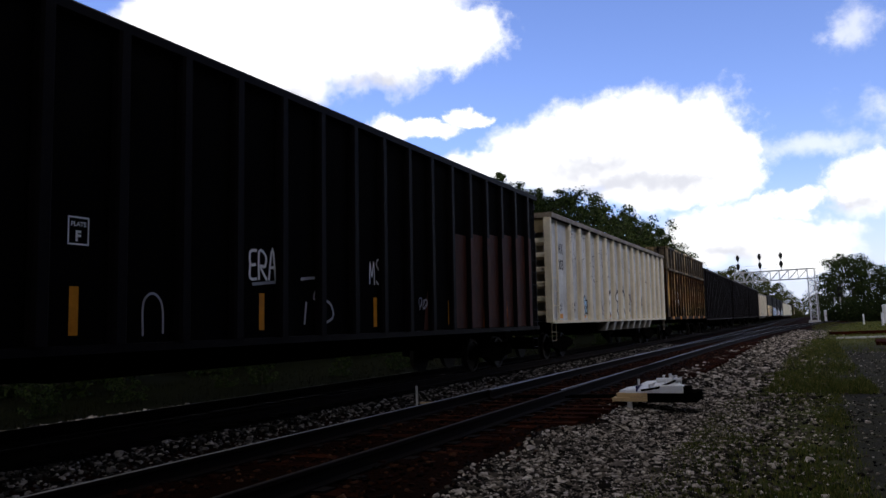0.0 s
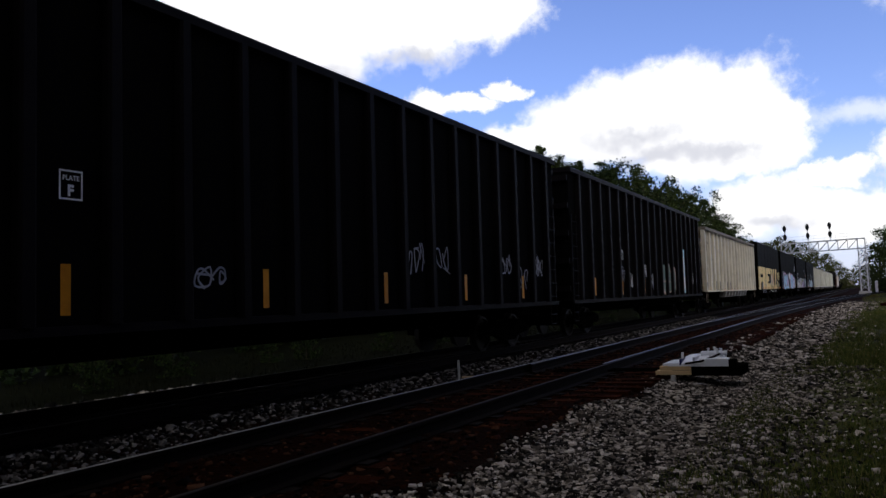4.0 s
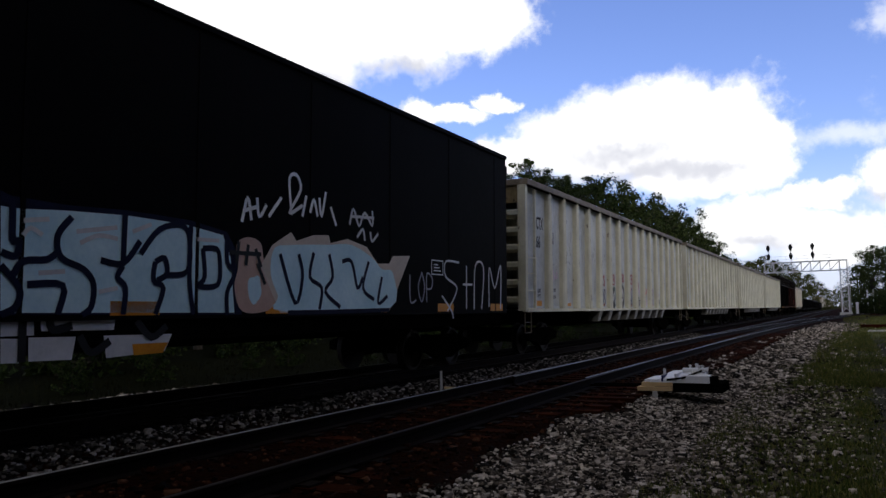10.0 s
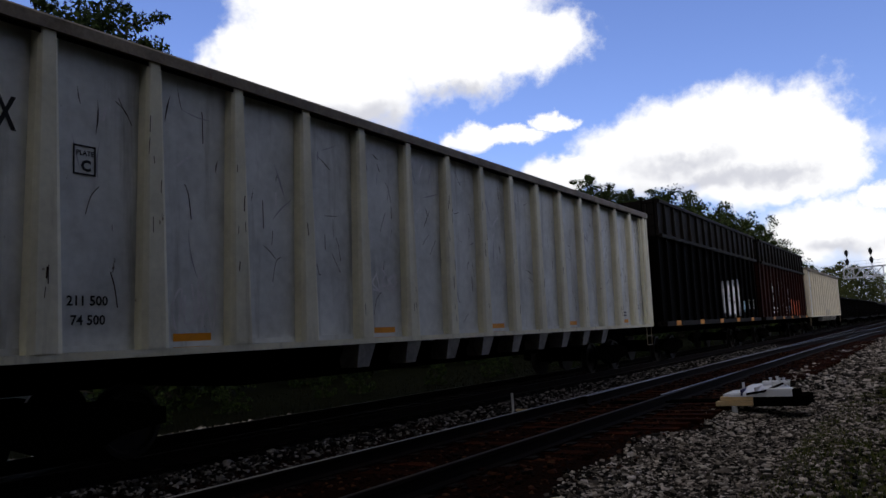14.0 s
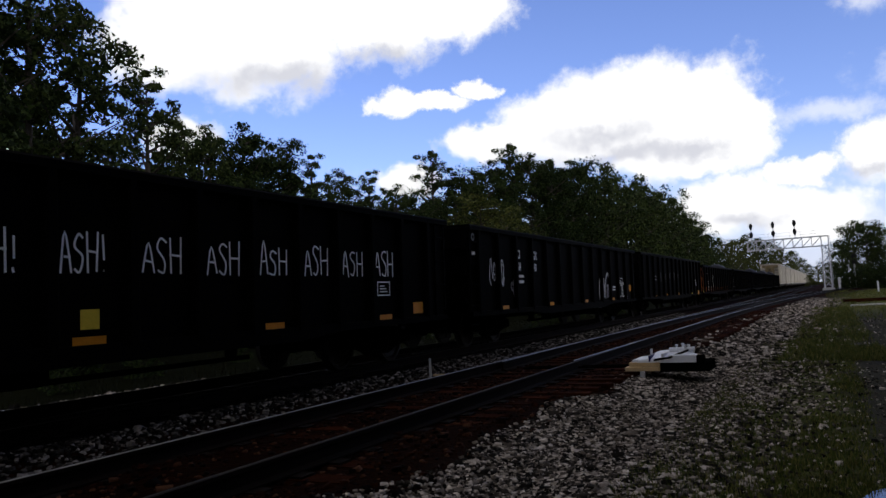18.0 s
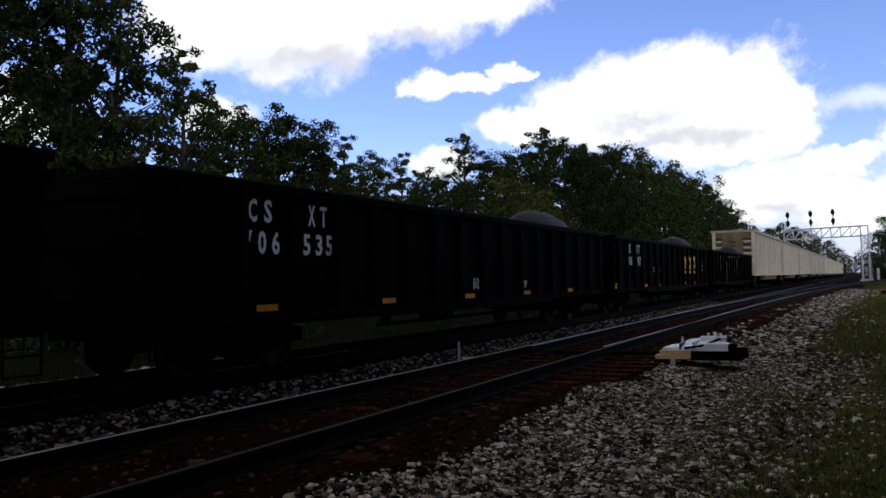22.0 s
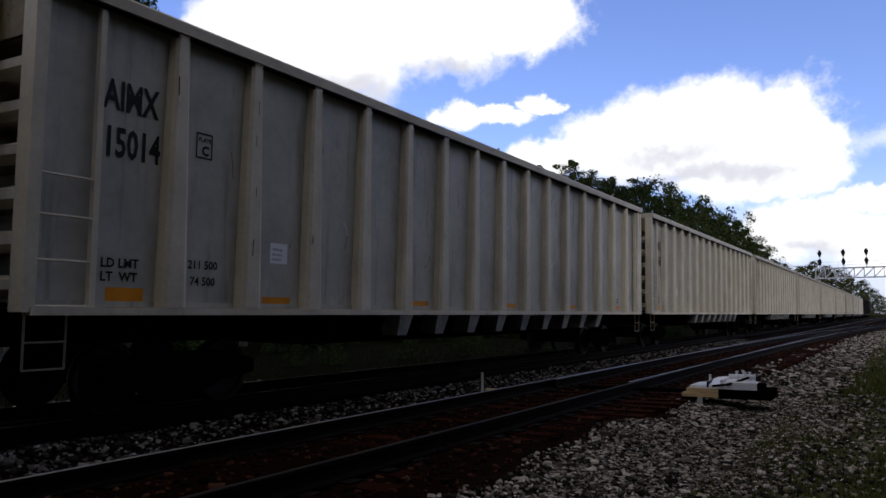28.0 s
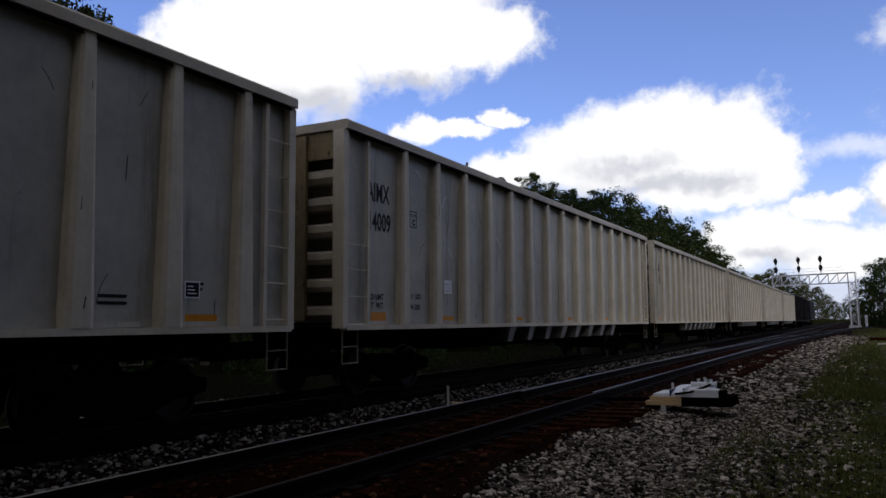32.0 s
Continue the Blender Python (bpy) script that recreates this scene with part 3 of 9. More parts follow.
    t.loft([[(x + a, y, RAIL_Z + lift + b) for a, b in ((-0.017, -0.004), (0.017, -0.004), (0.012, 0.0), (-0.012, 0.0))] for x, y in line])
    return g, t


def make_track(name, label, centre, y0, y1, step, rails, tie_span, long_ties=None, oak="tie", dull=()):
    thing = tagged(new(name), label, "railway track", kind="structure")
    for side, fn in enumerate(rails):
        y = y0
        ys = []
        while y <= y1 + 0.01:
            ys.append(y)
            y += step
        g, t = rail_meshes([(fn(y), y) for y in ys], CANT if fn(0) < TRAIN_X else 0.0)
        r = part("rail", g.mesh("rail", M["rail"]), thing, "rusty steel rail")
        part("running_band", t.mesh("running_band", M["rail_dull" if side in dull else "rail_top"]), r, "dull brown rail head" if side in dull else "polished rail head")
    rnd = random.Random(len(name))
    # ties near the camera are pieces, the others are joined
    tie = shared(oak, lambda: Geo().box(-1.3, 1.3, -0.115, 0.115, -0.17, 0.0).mesh("tie", M[oak]))
    plate = shared("plate", lambda: Geo().box(-0.19, 0.19, -0.09, 0.09, 0.0, 0.02).mesh("tie_plate", M["rail"]))
    far = Geo()
    y = -60.0
    while y < 420:
        w = long_ties(y) if long_ties else 0.0
        cx = centre(y) + w / 2
        if tie_span[0] < y < tie_span[1]:
            t = part("tie", tie, thing, at=Matrix.Translation((cx + rnd.uniform(-0.04, 0.04), y, RAIL_Z - 0.185)) @ Matrix.Rotation(rnd.uniform(-0.02, 0.02), 4, "Z") @ Matrix.Diagonal((1 + w / 2.6, rnd.uniform(0.92, 1.06), 1, 1)))
            for fn in rails[:2]:
                part("tie_plate", plate, thing, at=Matrix.Translation((fn(y), y, RAIL_Z - 0.187)))
        else:
            far.box(cx - 1.3, cx + 1.3, y - 0.115, y + 0.115, RAIL_Z - 0.35, RAIL_Z - 0.185)
        y += 0.52
    tagged(part("ties", far.mesh("ties", M[oak]), thing, "dark wooden ties in rows"), kind="stuff")
    return thing


make_track("track_near", "rust-brown railway track with bright worn rails", lambda y: NEAR_X, -900, 1900, 100,
           [lambda y: NEAR_X + GAUGE / 2, lambda y: NEAR_X - GAUGE / 2], (1.5, 44), lambda y: 0.0 if y < 10 or y > 44 else min(0.85, 0.4 + 0.04 * (y - 10)), dull=(0,))
# the far track's ties and rail heads carry the train's shade in their colour
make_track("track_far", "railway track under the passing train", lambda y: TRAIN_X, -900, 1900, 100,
           [lambda y: TRAIN_X + GAUGE / 2, lambda y: TRAIN_X - GAUGE / 2], (2, 34), oak="tie_shaded", dull=(0, 1))


def make_branch():
    thing = tagged(new("track_branch"), "railway track curving off to the right from a turnout", "railway track", kind="structure")
    for s in (GAUGE / 2, -GAUGE / 2):
        line = []
        y = 13.0
        while y < 420:
            gap = 0.09 if s < 0 else -0.09
            line.append((branch_x(y) + s + gap * max(0.0, 1 - (y - 13) / 8), y))
            y += 3.0 if y < 60 else 8.0
        g, t = rail_meshes(line)
        r = part("rail", g.mesh("rail", M["rail"]), thing, "rusty curved steel rail")
        part("running_band", t.mesh("running_band", M["rail_top"]), r, "polished rail head")
    far = Geo()
    y = 46.0
    while y < 400:
        x = branch_x(y)
        far.box(x - 1.3, x + 1.3, y - 0.115, y + 0.115, RAIL_Z - 0.35, RAIL_Z - 0.187)
        y += 0.52
    tagged(part("ties", far.mesh("ties", M["tie"]), thing, "dark wooden ties in rows"), kind="stuff")


make_branch()


def strew(name, label, mat, count, area, size, lift=0.0, keep=None, seed=1):
    """Loose stones, eight-cornered and uneven, joined in one mesh."""
    rng = np.random.default_rng(seed)
    pts = []
    while len(pts) < count:
        x, y = area(rng)
        if keep is None or keep(x, y, rng):
            pts.append((x, y, ground_z(x, y) + lift))
    c = np.array(pts)
    n = len(c)
    s = size * np.exp(rng.normal(0, 0.35, (n, 1, 1)))
    cube = np.array([(x, y, z) for z in (-1, 1) for y in (-1, 1) for x in (-1, 1)], float)
    v = cube[None] * (1 + rng.uniform(-0.45, 0.25, (n, 8, 3))) * s * np.array([1.0, 0.85, 0.6])
    a, b = rng.uniform(0, 2 * np.pi, (2, n))
    b = (b - np.pi) * 0.3
    ca, sa, cb, sb = np.cos(a), np.sin(a), np.cos(b), np.sin(b)
    ra = np.zeros((n, 3, 3))
    ra[:, 0, 0], ra[:, 0, 1], ra[:, 1, 0], ra[:, 1, 1], ra[:, 2, 2] = ca, -sa, sa, ca, 1
    rb = np.zeros((n, 3, 3))
    rb[:, 0, 0] = 1
    rb[:, 1, 1], rb[:, 1, 2], rb[:, 2, 1], rb[:, 2, 2] = cb, -sb, sb, cb
    v = np.einsum("nij,nkj->nki", ra @ rb, v) + c[:, None]
    quad = np.array([(4, 5, 7, 6), (0, 1, 5, 4), (2, 6, 7, 3), (0, 4, 6, 2), (1, 3, 7, 5)])
    f = (quad[None] + 8 * np.arange(n)[:, None, None]).reshape(-1)
    me = bpy.data.meshes.new(name)
    me.vertices.add(8 * n)
    me.vertices.foreach_set("co", v.reshape(-1))
    me.loops.add(20 * n)
    me.loops.foreach_set("vertex_index", f)
    me.polygons.add(5 * n)
    me.polygons.foreach_set("loop_start", np.arange(0, 20 * n, 4))
    me.materials.append(mat)
    me.update(calc_edges=True)
    return tagged(new(name, me), label, "stones", kind="stuff")


def shoulder(y0, y1, ease):
    def area(rng):
        y = y0 + (y1 - y0) * rng.random() ** ease
        off = 1.6 + 1.75 * rng.random() + min(2.2, rng.exponential(0.36)) + 0.5 * noise.noise((y * 0.6, 4.0, 1.0))
        return branch_x(y) + off, y
    return area


strew("ballast_shoulder", "loose grey crushed stone sloping from the track", M["stones"], 58000, shoulder(2.2, 17, 1.25), 0.0150, 0.007)
strew("ballast_shoulder_behind", "loose grey crushed stone along the track behind", M["stones"], 9000, shoulder(-16, 2.5, 1.0), 0.020, 0.008, seed=7)
strew("ballast_shoulder_far", "loose grey crushed stone farther along the track", M["stones"], 22000, shoulder(15, 75, 1.3), 0.027, 0.012, seed=8)
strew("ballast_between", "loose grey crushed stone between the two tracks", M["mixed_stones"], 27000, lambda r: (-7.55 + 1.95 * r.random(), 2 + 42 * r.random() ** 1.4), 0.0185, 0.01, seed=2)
strew("ballast_near_track", "rust-stained crushed stone between the ties", M["brown_stones"], 9000, lambda r: (NEAR_X - 1.3 + 3.2 * r.random(), 2 + 40 * r.random() ** 1.3), 0.019, 0.0, seed=3)
strew("ballast_far_side", "pale crushed stone beyond the train", M["stones"], 5000, lambda r: (-13.2 + 2.4 * r.random() ** 0.8, 3 + 9.5 * r.random() ** 0.9), 0.034, 0.012, seed=4)
strew("gravel_verge", "scattered gravel on the trodden verge", M["stones"], 8000, lambda r: (-1.6 + 5.0 * r.random() ** 1.2, 3.0 + 30 * r.random() ** 1.5), 0.011, 0.004, seed=5)

# ---- lineside things ----


def make_switch_machine():
    """White switch machine on two long timbers, with its rods."""
    thing = tagged(new("switch_machine"), "white enamelled switch machine on sawn timbers beside the rail", "switch machine")
    thing.matrix_basis = pose(-2.42, 13.05, 0.245) @ Matrix.Diagonal((0.86, 0.86, 0.92, 1))
    for dy, z in ((-0.34, 0.0), (-0.30, 0.075), (0.36, 0.0)):
        part("timber", Geo().box(-0.74 + z, -0.10, dy - 0.13, dy + 0.10, z - 0.06, z + 0.008).mesh("timber", M["plank"]), thing, "sawn timber end")
    part("bed_plate", Geo().box(-0.44, 0.78, -0.40, 0.46, -0.08, 0.08).mesh("bed_plate", M["under"]), thing, "black bed frame")
    g = Geo()
    g.loft([[(-0.52, -0.42, 0.08), (0.42, -0.42, 0.08), (0.42, 0.36, 0.08), (-0.52, 0.36, 0.08)], [(-0.50, -0.41, 0.12), (0.42, -0.41, 0.14), (0.42, 0.36, 0.20), (-0.42, 0.36, 0.16)],
            [(-0.34, -0.20, 0.16), (0.30, -0.22, 0.20), (0.30, 0.30, 0.27), (-0.22, 0.30, 0.24)]])
    part("gear_case", g.mesh("gear_case", M["machine"]), thing, "white enamelled sloping case")
    part("motor", Geo().tube((0.0, 0.12, 0.255), (0.40, 0.12, 0.262), 0.05, 14).mesh("motor", M["machine"]), thing)
    part("motor_cap", Geo().tube((0.40, 0.12, 0.262), (0.46, 0.12, 0.262), 0.035, 10).mesh("motor_cap", M["machine"]), thing)
    for x, y, h in ((0.12, 0.22, 0.33), (0.24, 0.2, 0.35), (0.34, 0.26, 0.32), (0.44, 0.16, 0.29), (0.30, 0.05, 0.33)):
        part("lid_knob", Geo().tube((x, y, 0.2), (x, y, h), 0.018, 7).tube((x, y, h), (x, y, h + 0.02), 0.03, 7).mesh("lid_knob", M["machine"]), thing)
    part("cover_plate", Geo().loft([[(-0.62, -0.36, z), (-0.28, -0.40, z + 0.02), (-0.24, 0.2, z + 0.05), (-0.56, 0.2, z + 0.02)] for z in (0.085, 0.125)]).mesh("cover_plate", M["machine"]), thing, "white sloping cover plate")
    part("conduit", Geo().tube((-0.2, -0.43, 0.13), (0.1, -0.46, 0.17), 0.02, 6).tube((0.1, -0.46, 0.17), (0.3, -0.3, 0.24), 0.02, 6).tube((0.3, -0.3, 0.24), (0.36, 0.0, 0.26), 0.02, 6).mesh("conduit", M["under"]), thing, "black cable conduit")
    part("seam_strap", Geo().box(-0.30, -0.27, -0.42, 0.30, 0.10, 0.20).mesh("seam_strap", M["navy"]), thing)
    part("junction_box", Geo().loft([[(0.06, -0.44, z), (0.56, -0.44, z), (0.56, -0.20, z), (0.06, -0.20, z)] for z in (0.081, 0.20)] + [[(0.08, -0.42, 0.215), (0.54, -0.42, 0.215), (0.54, -0.22, 0.215), (0.08, -0.22, 0.215)]]).mesh("junction_box", M["machine"]), thing)
    part("side_box", Geo().box(0.56, 0.68, -0.40, -0.18, 0.081, 0.19).mesh("side_box", M["under"]), thing)
    part("lid_strap", Geo().box(-0.06, -0.02, -0.43, 0.33, 0.10, 0.235).mesh("lid_strap", M["galv"]), thing)
    for x, y in ((-0.3, -0.1), (0.2, -0.1)):
        part("lid_bolt", Geo().tube((x, y, 0.18), (x, y, 0.30), 0.022, 8).mesh("lid_bolt", M["machine"]), thing)
    for dy in (-0.16, 0.12):
        part("throw_rod", Geo().tube((-0.40, dy, 0.0), (-2.9, dy + 0.05, -0.02), 0.02).mesh("throw_rod", M["under"]), thing, "black steel rod")
    part("foot_post", Geo().box(-0.44, -0.36, -0.58, -0.50, -0.3, -0.06).mesh("foot_post", M["concrete"]), thing)


make_switch_machine()


def make_stake():
    thing = tagged(new("marker_stake"), "thin pale marker stake with a short board at its foot", "stake")
    thing.matrix_basis = pose(-6.22, 11.85, 0.02)
    part("post", Geo().box(-0.016, 0.016, -0.012, 0.012, 0.0, 0.5).mesh("post", M["concrete"]), thing)
    part("board", Geo().box(0.05, 0.42, 0.0, 0.04, 0.19, 0.23).mesh("board", M["plank"]), thing)
    part("foot", Geo().box(-0.02, 0.4, -0.005, 0.035, 0.0, 0.195).mesh("foot", M["under"]), thing)


make_stake()


def make_gantry():
    """Cantilever signal bridge of galvanised lattice over both tracks."""
    Y, X0, X1 = 133.0, 0.65, -11.0
    thing = tagged(new("signal_gantry"), "galvanised lattice signal gantry over the tracks with three signals", "signal gantry")
    thing.matrix_basis = pose(0, Y, 0)
    half = 0.62
    foot = Geo().box(X0 - 1.35, X0 + 0.35, -0.9, 0.9, -0.1, 0.55)
    part("footing", foot.mesh("footing", M["concrete"]), thing, "pale concrete footing")
    for x in (X0, X0 - 1.0):
        for s in (-half, half):
            part("leg", Geo().box(x - 0.08, x + 0.08, s - 0.08, s + 0.08, 0.5, 8.6).mesh("leg", M["galv"]), thing)
    for k in range(7):
        z = 0.7 + k * 0.95
        for s in (-half, half):
            for a, b in ((X0, X0 - 1.0), (X0 - 1.0, X0)):
                part("lacing", Geo().tube((a, s, z), (b, s, z + 0.95), 0.035, 4).mesh("lacing", M["galv"]), thing)
    for z in (7.05, 8.55):
        for s in (-half, half):
            part("chord", Geo().box(X1, X0 + 0.08, s - 0.07, s + 0.07, z - 0.07, z + 0.07).mesh("chord", M["galv"]), thing)
    n = 8
    w = (X0 - 1.0 - X1) / n
    for k in range(n):
        a = X1 + k * w
        for s in (-half, half):
            part("strut", Geo().box(a - 0.04, a + 0.04, s - 0.04, s + 0.04, 7.1, 8.5).mesh("strut", M["galv"]), thing)
            part("brace", Geo().tube((a, s, 7.1), (a + w, s, 8.5), 0.045, 4).mesh("brace", M["galv"]), thing)
        part("cross_tie", Geo().box(a - 0.03, a + 0.03, -half, half, 7.0, 7.06).mesh("cross_tie", M["galv"]), thing)
    part("walkway", Geo().box(X1, X0 - 1.0, half - 0.1, half + 0.6, 8.66, 8.7).mesh("walkway", M["galv"]), thing)
    for z in (9.1, 9.6):
        part("handrail", Geo().tube((X1, half + 0.55, z), (X0 - 1.5, half + 0.55, z), 0.02, 4).mesh("handrail", M["galv"]), thing)
    for k in range(7):
        x = X1 + k * 1.55
        part("rail_post", Geo().tube((x, half + 0.55, 8.66), (x, half + 0.55, 9.6), 0.02, 4).mesh("rail_post", M["galv"]), thing)
    for x in (-10.3, -7.05, -3.95):
        sg = part("signal", Geo().tube((x, -0.5, 8.6), (x, -0.5, 11.4), 0.06, 8).mesh("mast", M["galv"]), thing, "signal mast with two black heads")
        for z in (9.55, 10.9):
            hd = Geo()
            hd.loft([[(x + r * math.cos(a), yy, z + 1.35 * r * math.sin(a)) for a in [2 * math.pi * i / 12 for i in range(12)]] for yy, r in ((-0.66, 0.22), (-0.62, 0.30), (-0.56, 0.30))])
            hd.box(x - 0.17, x + 0.17, -0.62, -0.45, z - 0.52, z + 0.46)
            part("signal_head", hd.mesh("signal_head", M["signal"]), sg, "black signal head")
    part("ladder", Geo().box(X0 + 0.2, X0 + 0.24, -0.2, -0.16, 0.5, 8.6).box(X0 + 0.2, X0 + 0.24, 0.16, 0.2, 0.5, 8.6).mesh("ladder", M["galv"]), thing)


make_gantry()


def make_cabin(x, y, w, d, h, name, label, mat, z=0.0):
    """A lineside equipment case on a plinth with a lid and door."""
    thing = tagged(new(name), label, "equipment case")
    thing.matrix_basis = pose(x, y, z)
    part("plinth", Geo().box(-w / 2 - 0.1, w / 2 + 0.1, -d / 2 - 0.1, d / 2 + 0.1, -0.15, 0.14).mesh("plinth", M["concrete"]), thing)
    part("case", Geo().box(-w / 2, w / 2, -d / 2, d / 2, 0.14, h).mesh("case", mat), thing)
    part("lid", Geo().loft([[(-w / 2 - a, -d / 2 - a, zz), (w / 2 + a, -d / 2 - a, zz), (w / 2 + a, d / 2 + a, zz), (-w / 2 - a, d / 2 + a, zz)] for zz, a in ((h, 0.06), (h + 0.08, 0.06), (h + 0.16, -0.15))]).mesh("lid", mat), thing)
    part("door", Geo().box(-w / 2 + 0.12, w / 2 - 0.12, -d / 2 - 0.03, -d / 2 - 0.003, 0.3, h - 0.12).mesh("door", mat), thing)
    part("handle", Geo().box(w / 4, w / 4 + 0.05, -d / 2 - 0.07, -d / 2 - 0.03, h / 2, h / 2 + 0.2).mesh("handle", M["under"]), thing)


make_cabin(8.3, 105, 1.75, 1.4, 2.15, "equipment_case", "grey metal equipment case on a concrete plinth in the grass", M["galv"], -0.02)
make_cabin(1.75, 138, 0.36, 0.34, 1.8, "relay_case", "narrow grey relay case beside the gantry", M["galv"], 0.1)


def make_post(x, y, h, r, name, label, mat, top=None):
    thing = tagged(new(name), label, "post")
    thing.matrix_basis = pose(x, y, 0)
    part("shaft", Geo().tube((0, 0, -0.2), (0, 0, h), r, 8).mesh("shaft", mat), thing)
    part("cap", Geo().tube((0, 0, h), (0, 0, h + 0.06), r * 1.15, 8).mesh("cap", mat), thing)
    if top:
        part("head", top.mesh("head", M["signal"]), thing, "black signal head")


make_post(6.4, 92, 1.3, 0.11, "marker_post", "short white marker post in the grass", M["machine"])
make_post(5.3, 104, 1.2, 0.09, "marker_post", "short white marker post in the grass", M["machine"])
make_post(4.4, 150, 5.2, 0.09, "signal_post", "galvanised signal post beside the curving track", M["galv"], Geo().box(-0.35, 0.35, -0.3, 0.1, 4.2, 6.0).tube((0, -0.35, 5.5), (0, -0.3, 5.5), 0.4, 12))
make_post(3.3, 141, 4.0, 0.07, "mast", "thin galvanised mast beside the gantry", M["galv"])


def make_slab(x, y, w, d, h, rz, name, label, mat):
    thing = tagged(new(name), label, name.split("_")[-1])
    thing.matrix_basis = pose(x, y, ground_z(x, y), 0, 0, rz)
    part("board", Geo().loft([[(-w / 2 + a, -d / 2 + a, z), (w / 2 - a, -d / 2 + a, z), (w / 2 - a, d / 2 - a, z), (-w / 2 + a, d / 2 - a, z)] for z, a in ((-0.05, 0), (h - 0.02, 0), (h, 0.02))]).mesh("board", mat), thing)


make_slab(3.0, 59, 4.2, 0.9, 0.22, 8, "long_timber", "dark timber lying across the grass", M["tie"])
make_slab(2.6, 50.5, 3.0, 0.30, 0.10, 9, "pale_plank", "pale weathered plank lying on the grass", M["concrete"])
make_slab(2.95, 41, 0.9, 4.5, 0.16, -3, "dark_timber", "dark timber lying on the lane", M["tie"])


def make_puddle():
    g = Geo()
    pts = []
    for k in range(28):
        a = 2 * math.pi * k / 28
        r = 1 + 0.25 * noise.noise((math.cos(a) * 1.7, math.sin(a) * 1.7, 5))
        pts.append((0.50 + 0.50 * r * math.cos(a), 5.55 + 0.72 * r * math.sin(a), 0.012))
    g.fan(pts)
    m = bpy.data.materials.new("still_water")
    m.use_nodes = True
    p = m.node_tree.nodes["Principled BSDF"]
    p.inputs["Base Color"].default_value = (0.012, 0.012, 0.012, 1)
    p.inputs["Roughness"].default_value = 0.03
    tagged(new("puddle", g.mesh("puddle", m)), "still shallow puddle reflecting the sky", "puddle", kind="structure")


make_puddle()

# ---- trees and grass ----


def tree_mesh(seed, height, spread, bottom, mat, leaves, leaf, limbs=34, full=1.0):
    """Trunk with limbs and twigs, and a crown of many small leaf clumps with gaps between them."""
    rnd = random.Random(seed)
    wood = Geo()
    wood.tube((0, 0, -0.3), (0.1, 0, height * 0.5), 0.02 * height, 8, 0.012 * height)
    wood.tube((0.1, 0, height * 0.5), (rnd.uniform(-0.3, 0.3), rnd.uniform(-0.3, 0.3), height * 0.93), 0.012 * height, 6, 0.02)
    clumps = []
    for k in range(limbs):
        z = bottom + (height * 0.97 - bottom) * (k + rnd.random()) / limbs
        s = (z - bottom) / (height - bottom)
        reach = spread * (0.2 + 0.85 * math.sin(math.pi * min(1, 0.15 + 0.83 * s)) ** 0.8) * rnd.uniform(0.4, 1.12)
        a = k * 2.4 + rnd.uniform(-0.5, 0.5)
        tip = Vector((reach * math.cos(a), reach * math.sin(a), z))
        root = Vector((0.05, 0, max(bottom * 0.7, z - reach * 0.7)))
        wood.tube(root, tip, 0.006 * height, 5, 0.015)
        for j in range(3):
            q = root.lerp(tip, 0.5 + 0.25 * j) + Vector((rnd.gauss(0, 0.3), rnd.gauss(0, 0.3), rnd.gauss(0, 0.3)))
            clumps.append((q, rnd.uniform(0.09, 0.19) * spread * full))
    clumps.append((Vector((0, 0, height * 0.98)), 0.10 * spread))
    rng = np.random.default_rng(seed)
    per = leaves // len(clumps)
    v = []
    for c, r in clumps:
        d = rng.normal(0, 1, (per, 3))
        d /= np.linalg.norm(d, axis=1)[:, None]
        p = np.array(c) + d * (r * rng.random((per, 1)) ** 0.45) * np.array([1.15, 1.15, 0.8])
        s = leaf * rng.uniform(0.6, 1.3, (per, 1))
        u = rng.normal(0, 1, (per, 3))
        u /= np.linalg.norm(u, axis=1)[:, None]
        w = np.cross(u, rng.normal(0, 1, (per, 3)))
        w /= np.linalg.norm(w, axis=1)[:, None]
        v.append(np.stack([p - u * s, p + u * s * 0.6 + w * s * 0.6, p + u * s * 0.6 - w * s * 0.6], 1))
    v = np.concatenate(v).reshape(-1, 3)
    k = len(v) // 3
    me = bpy.data.meshes.new("crown")
    me.vertices.add(3 * k)
    me.vertices.foreach_set("co", v.reshape(-1))
    me.loops.add(3 * k)
    me.loops.foreach_set("vertex_index", np.arange(3 * k))
    me.polygons.add(k)
    me.polygons.foreach_set("loop_start", np.arange(0, 3 * k, 3))
    me.materials.append(mat)
    me.update(calc_edges=True)
    return wood.mesh("trunk", M["bark"]), me


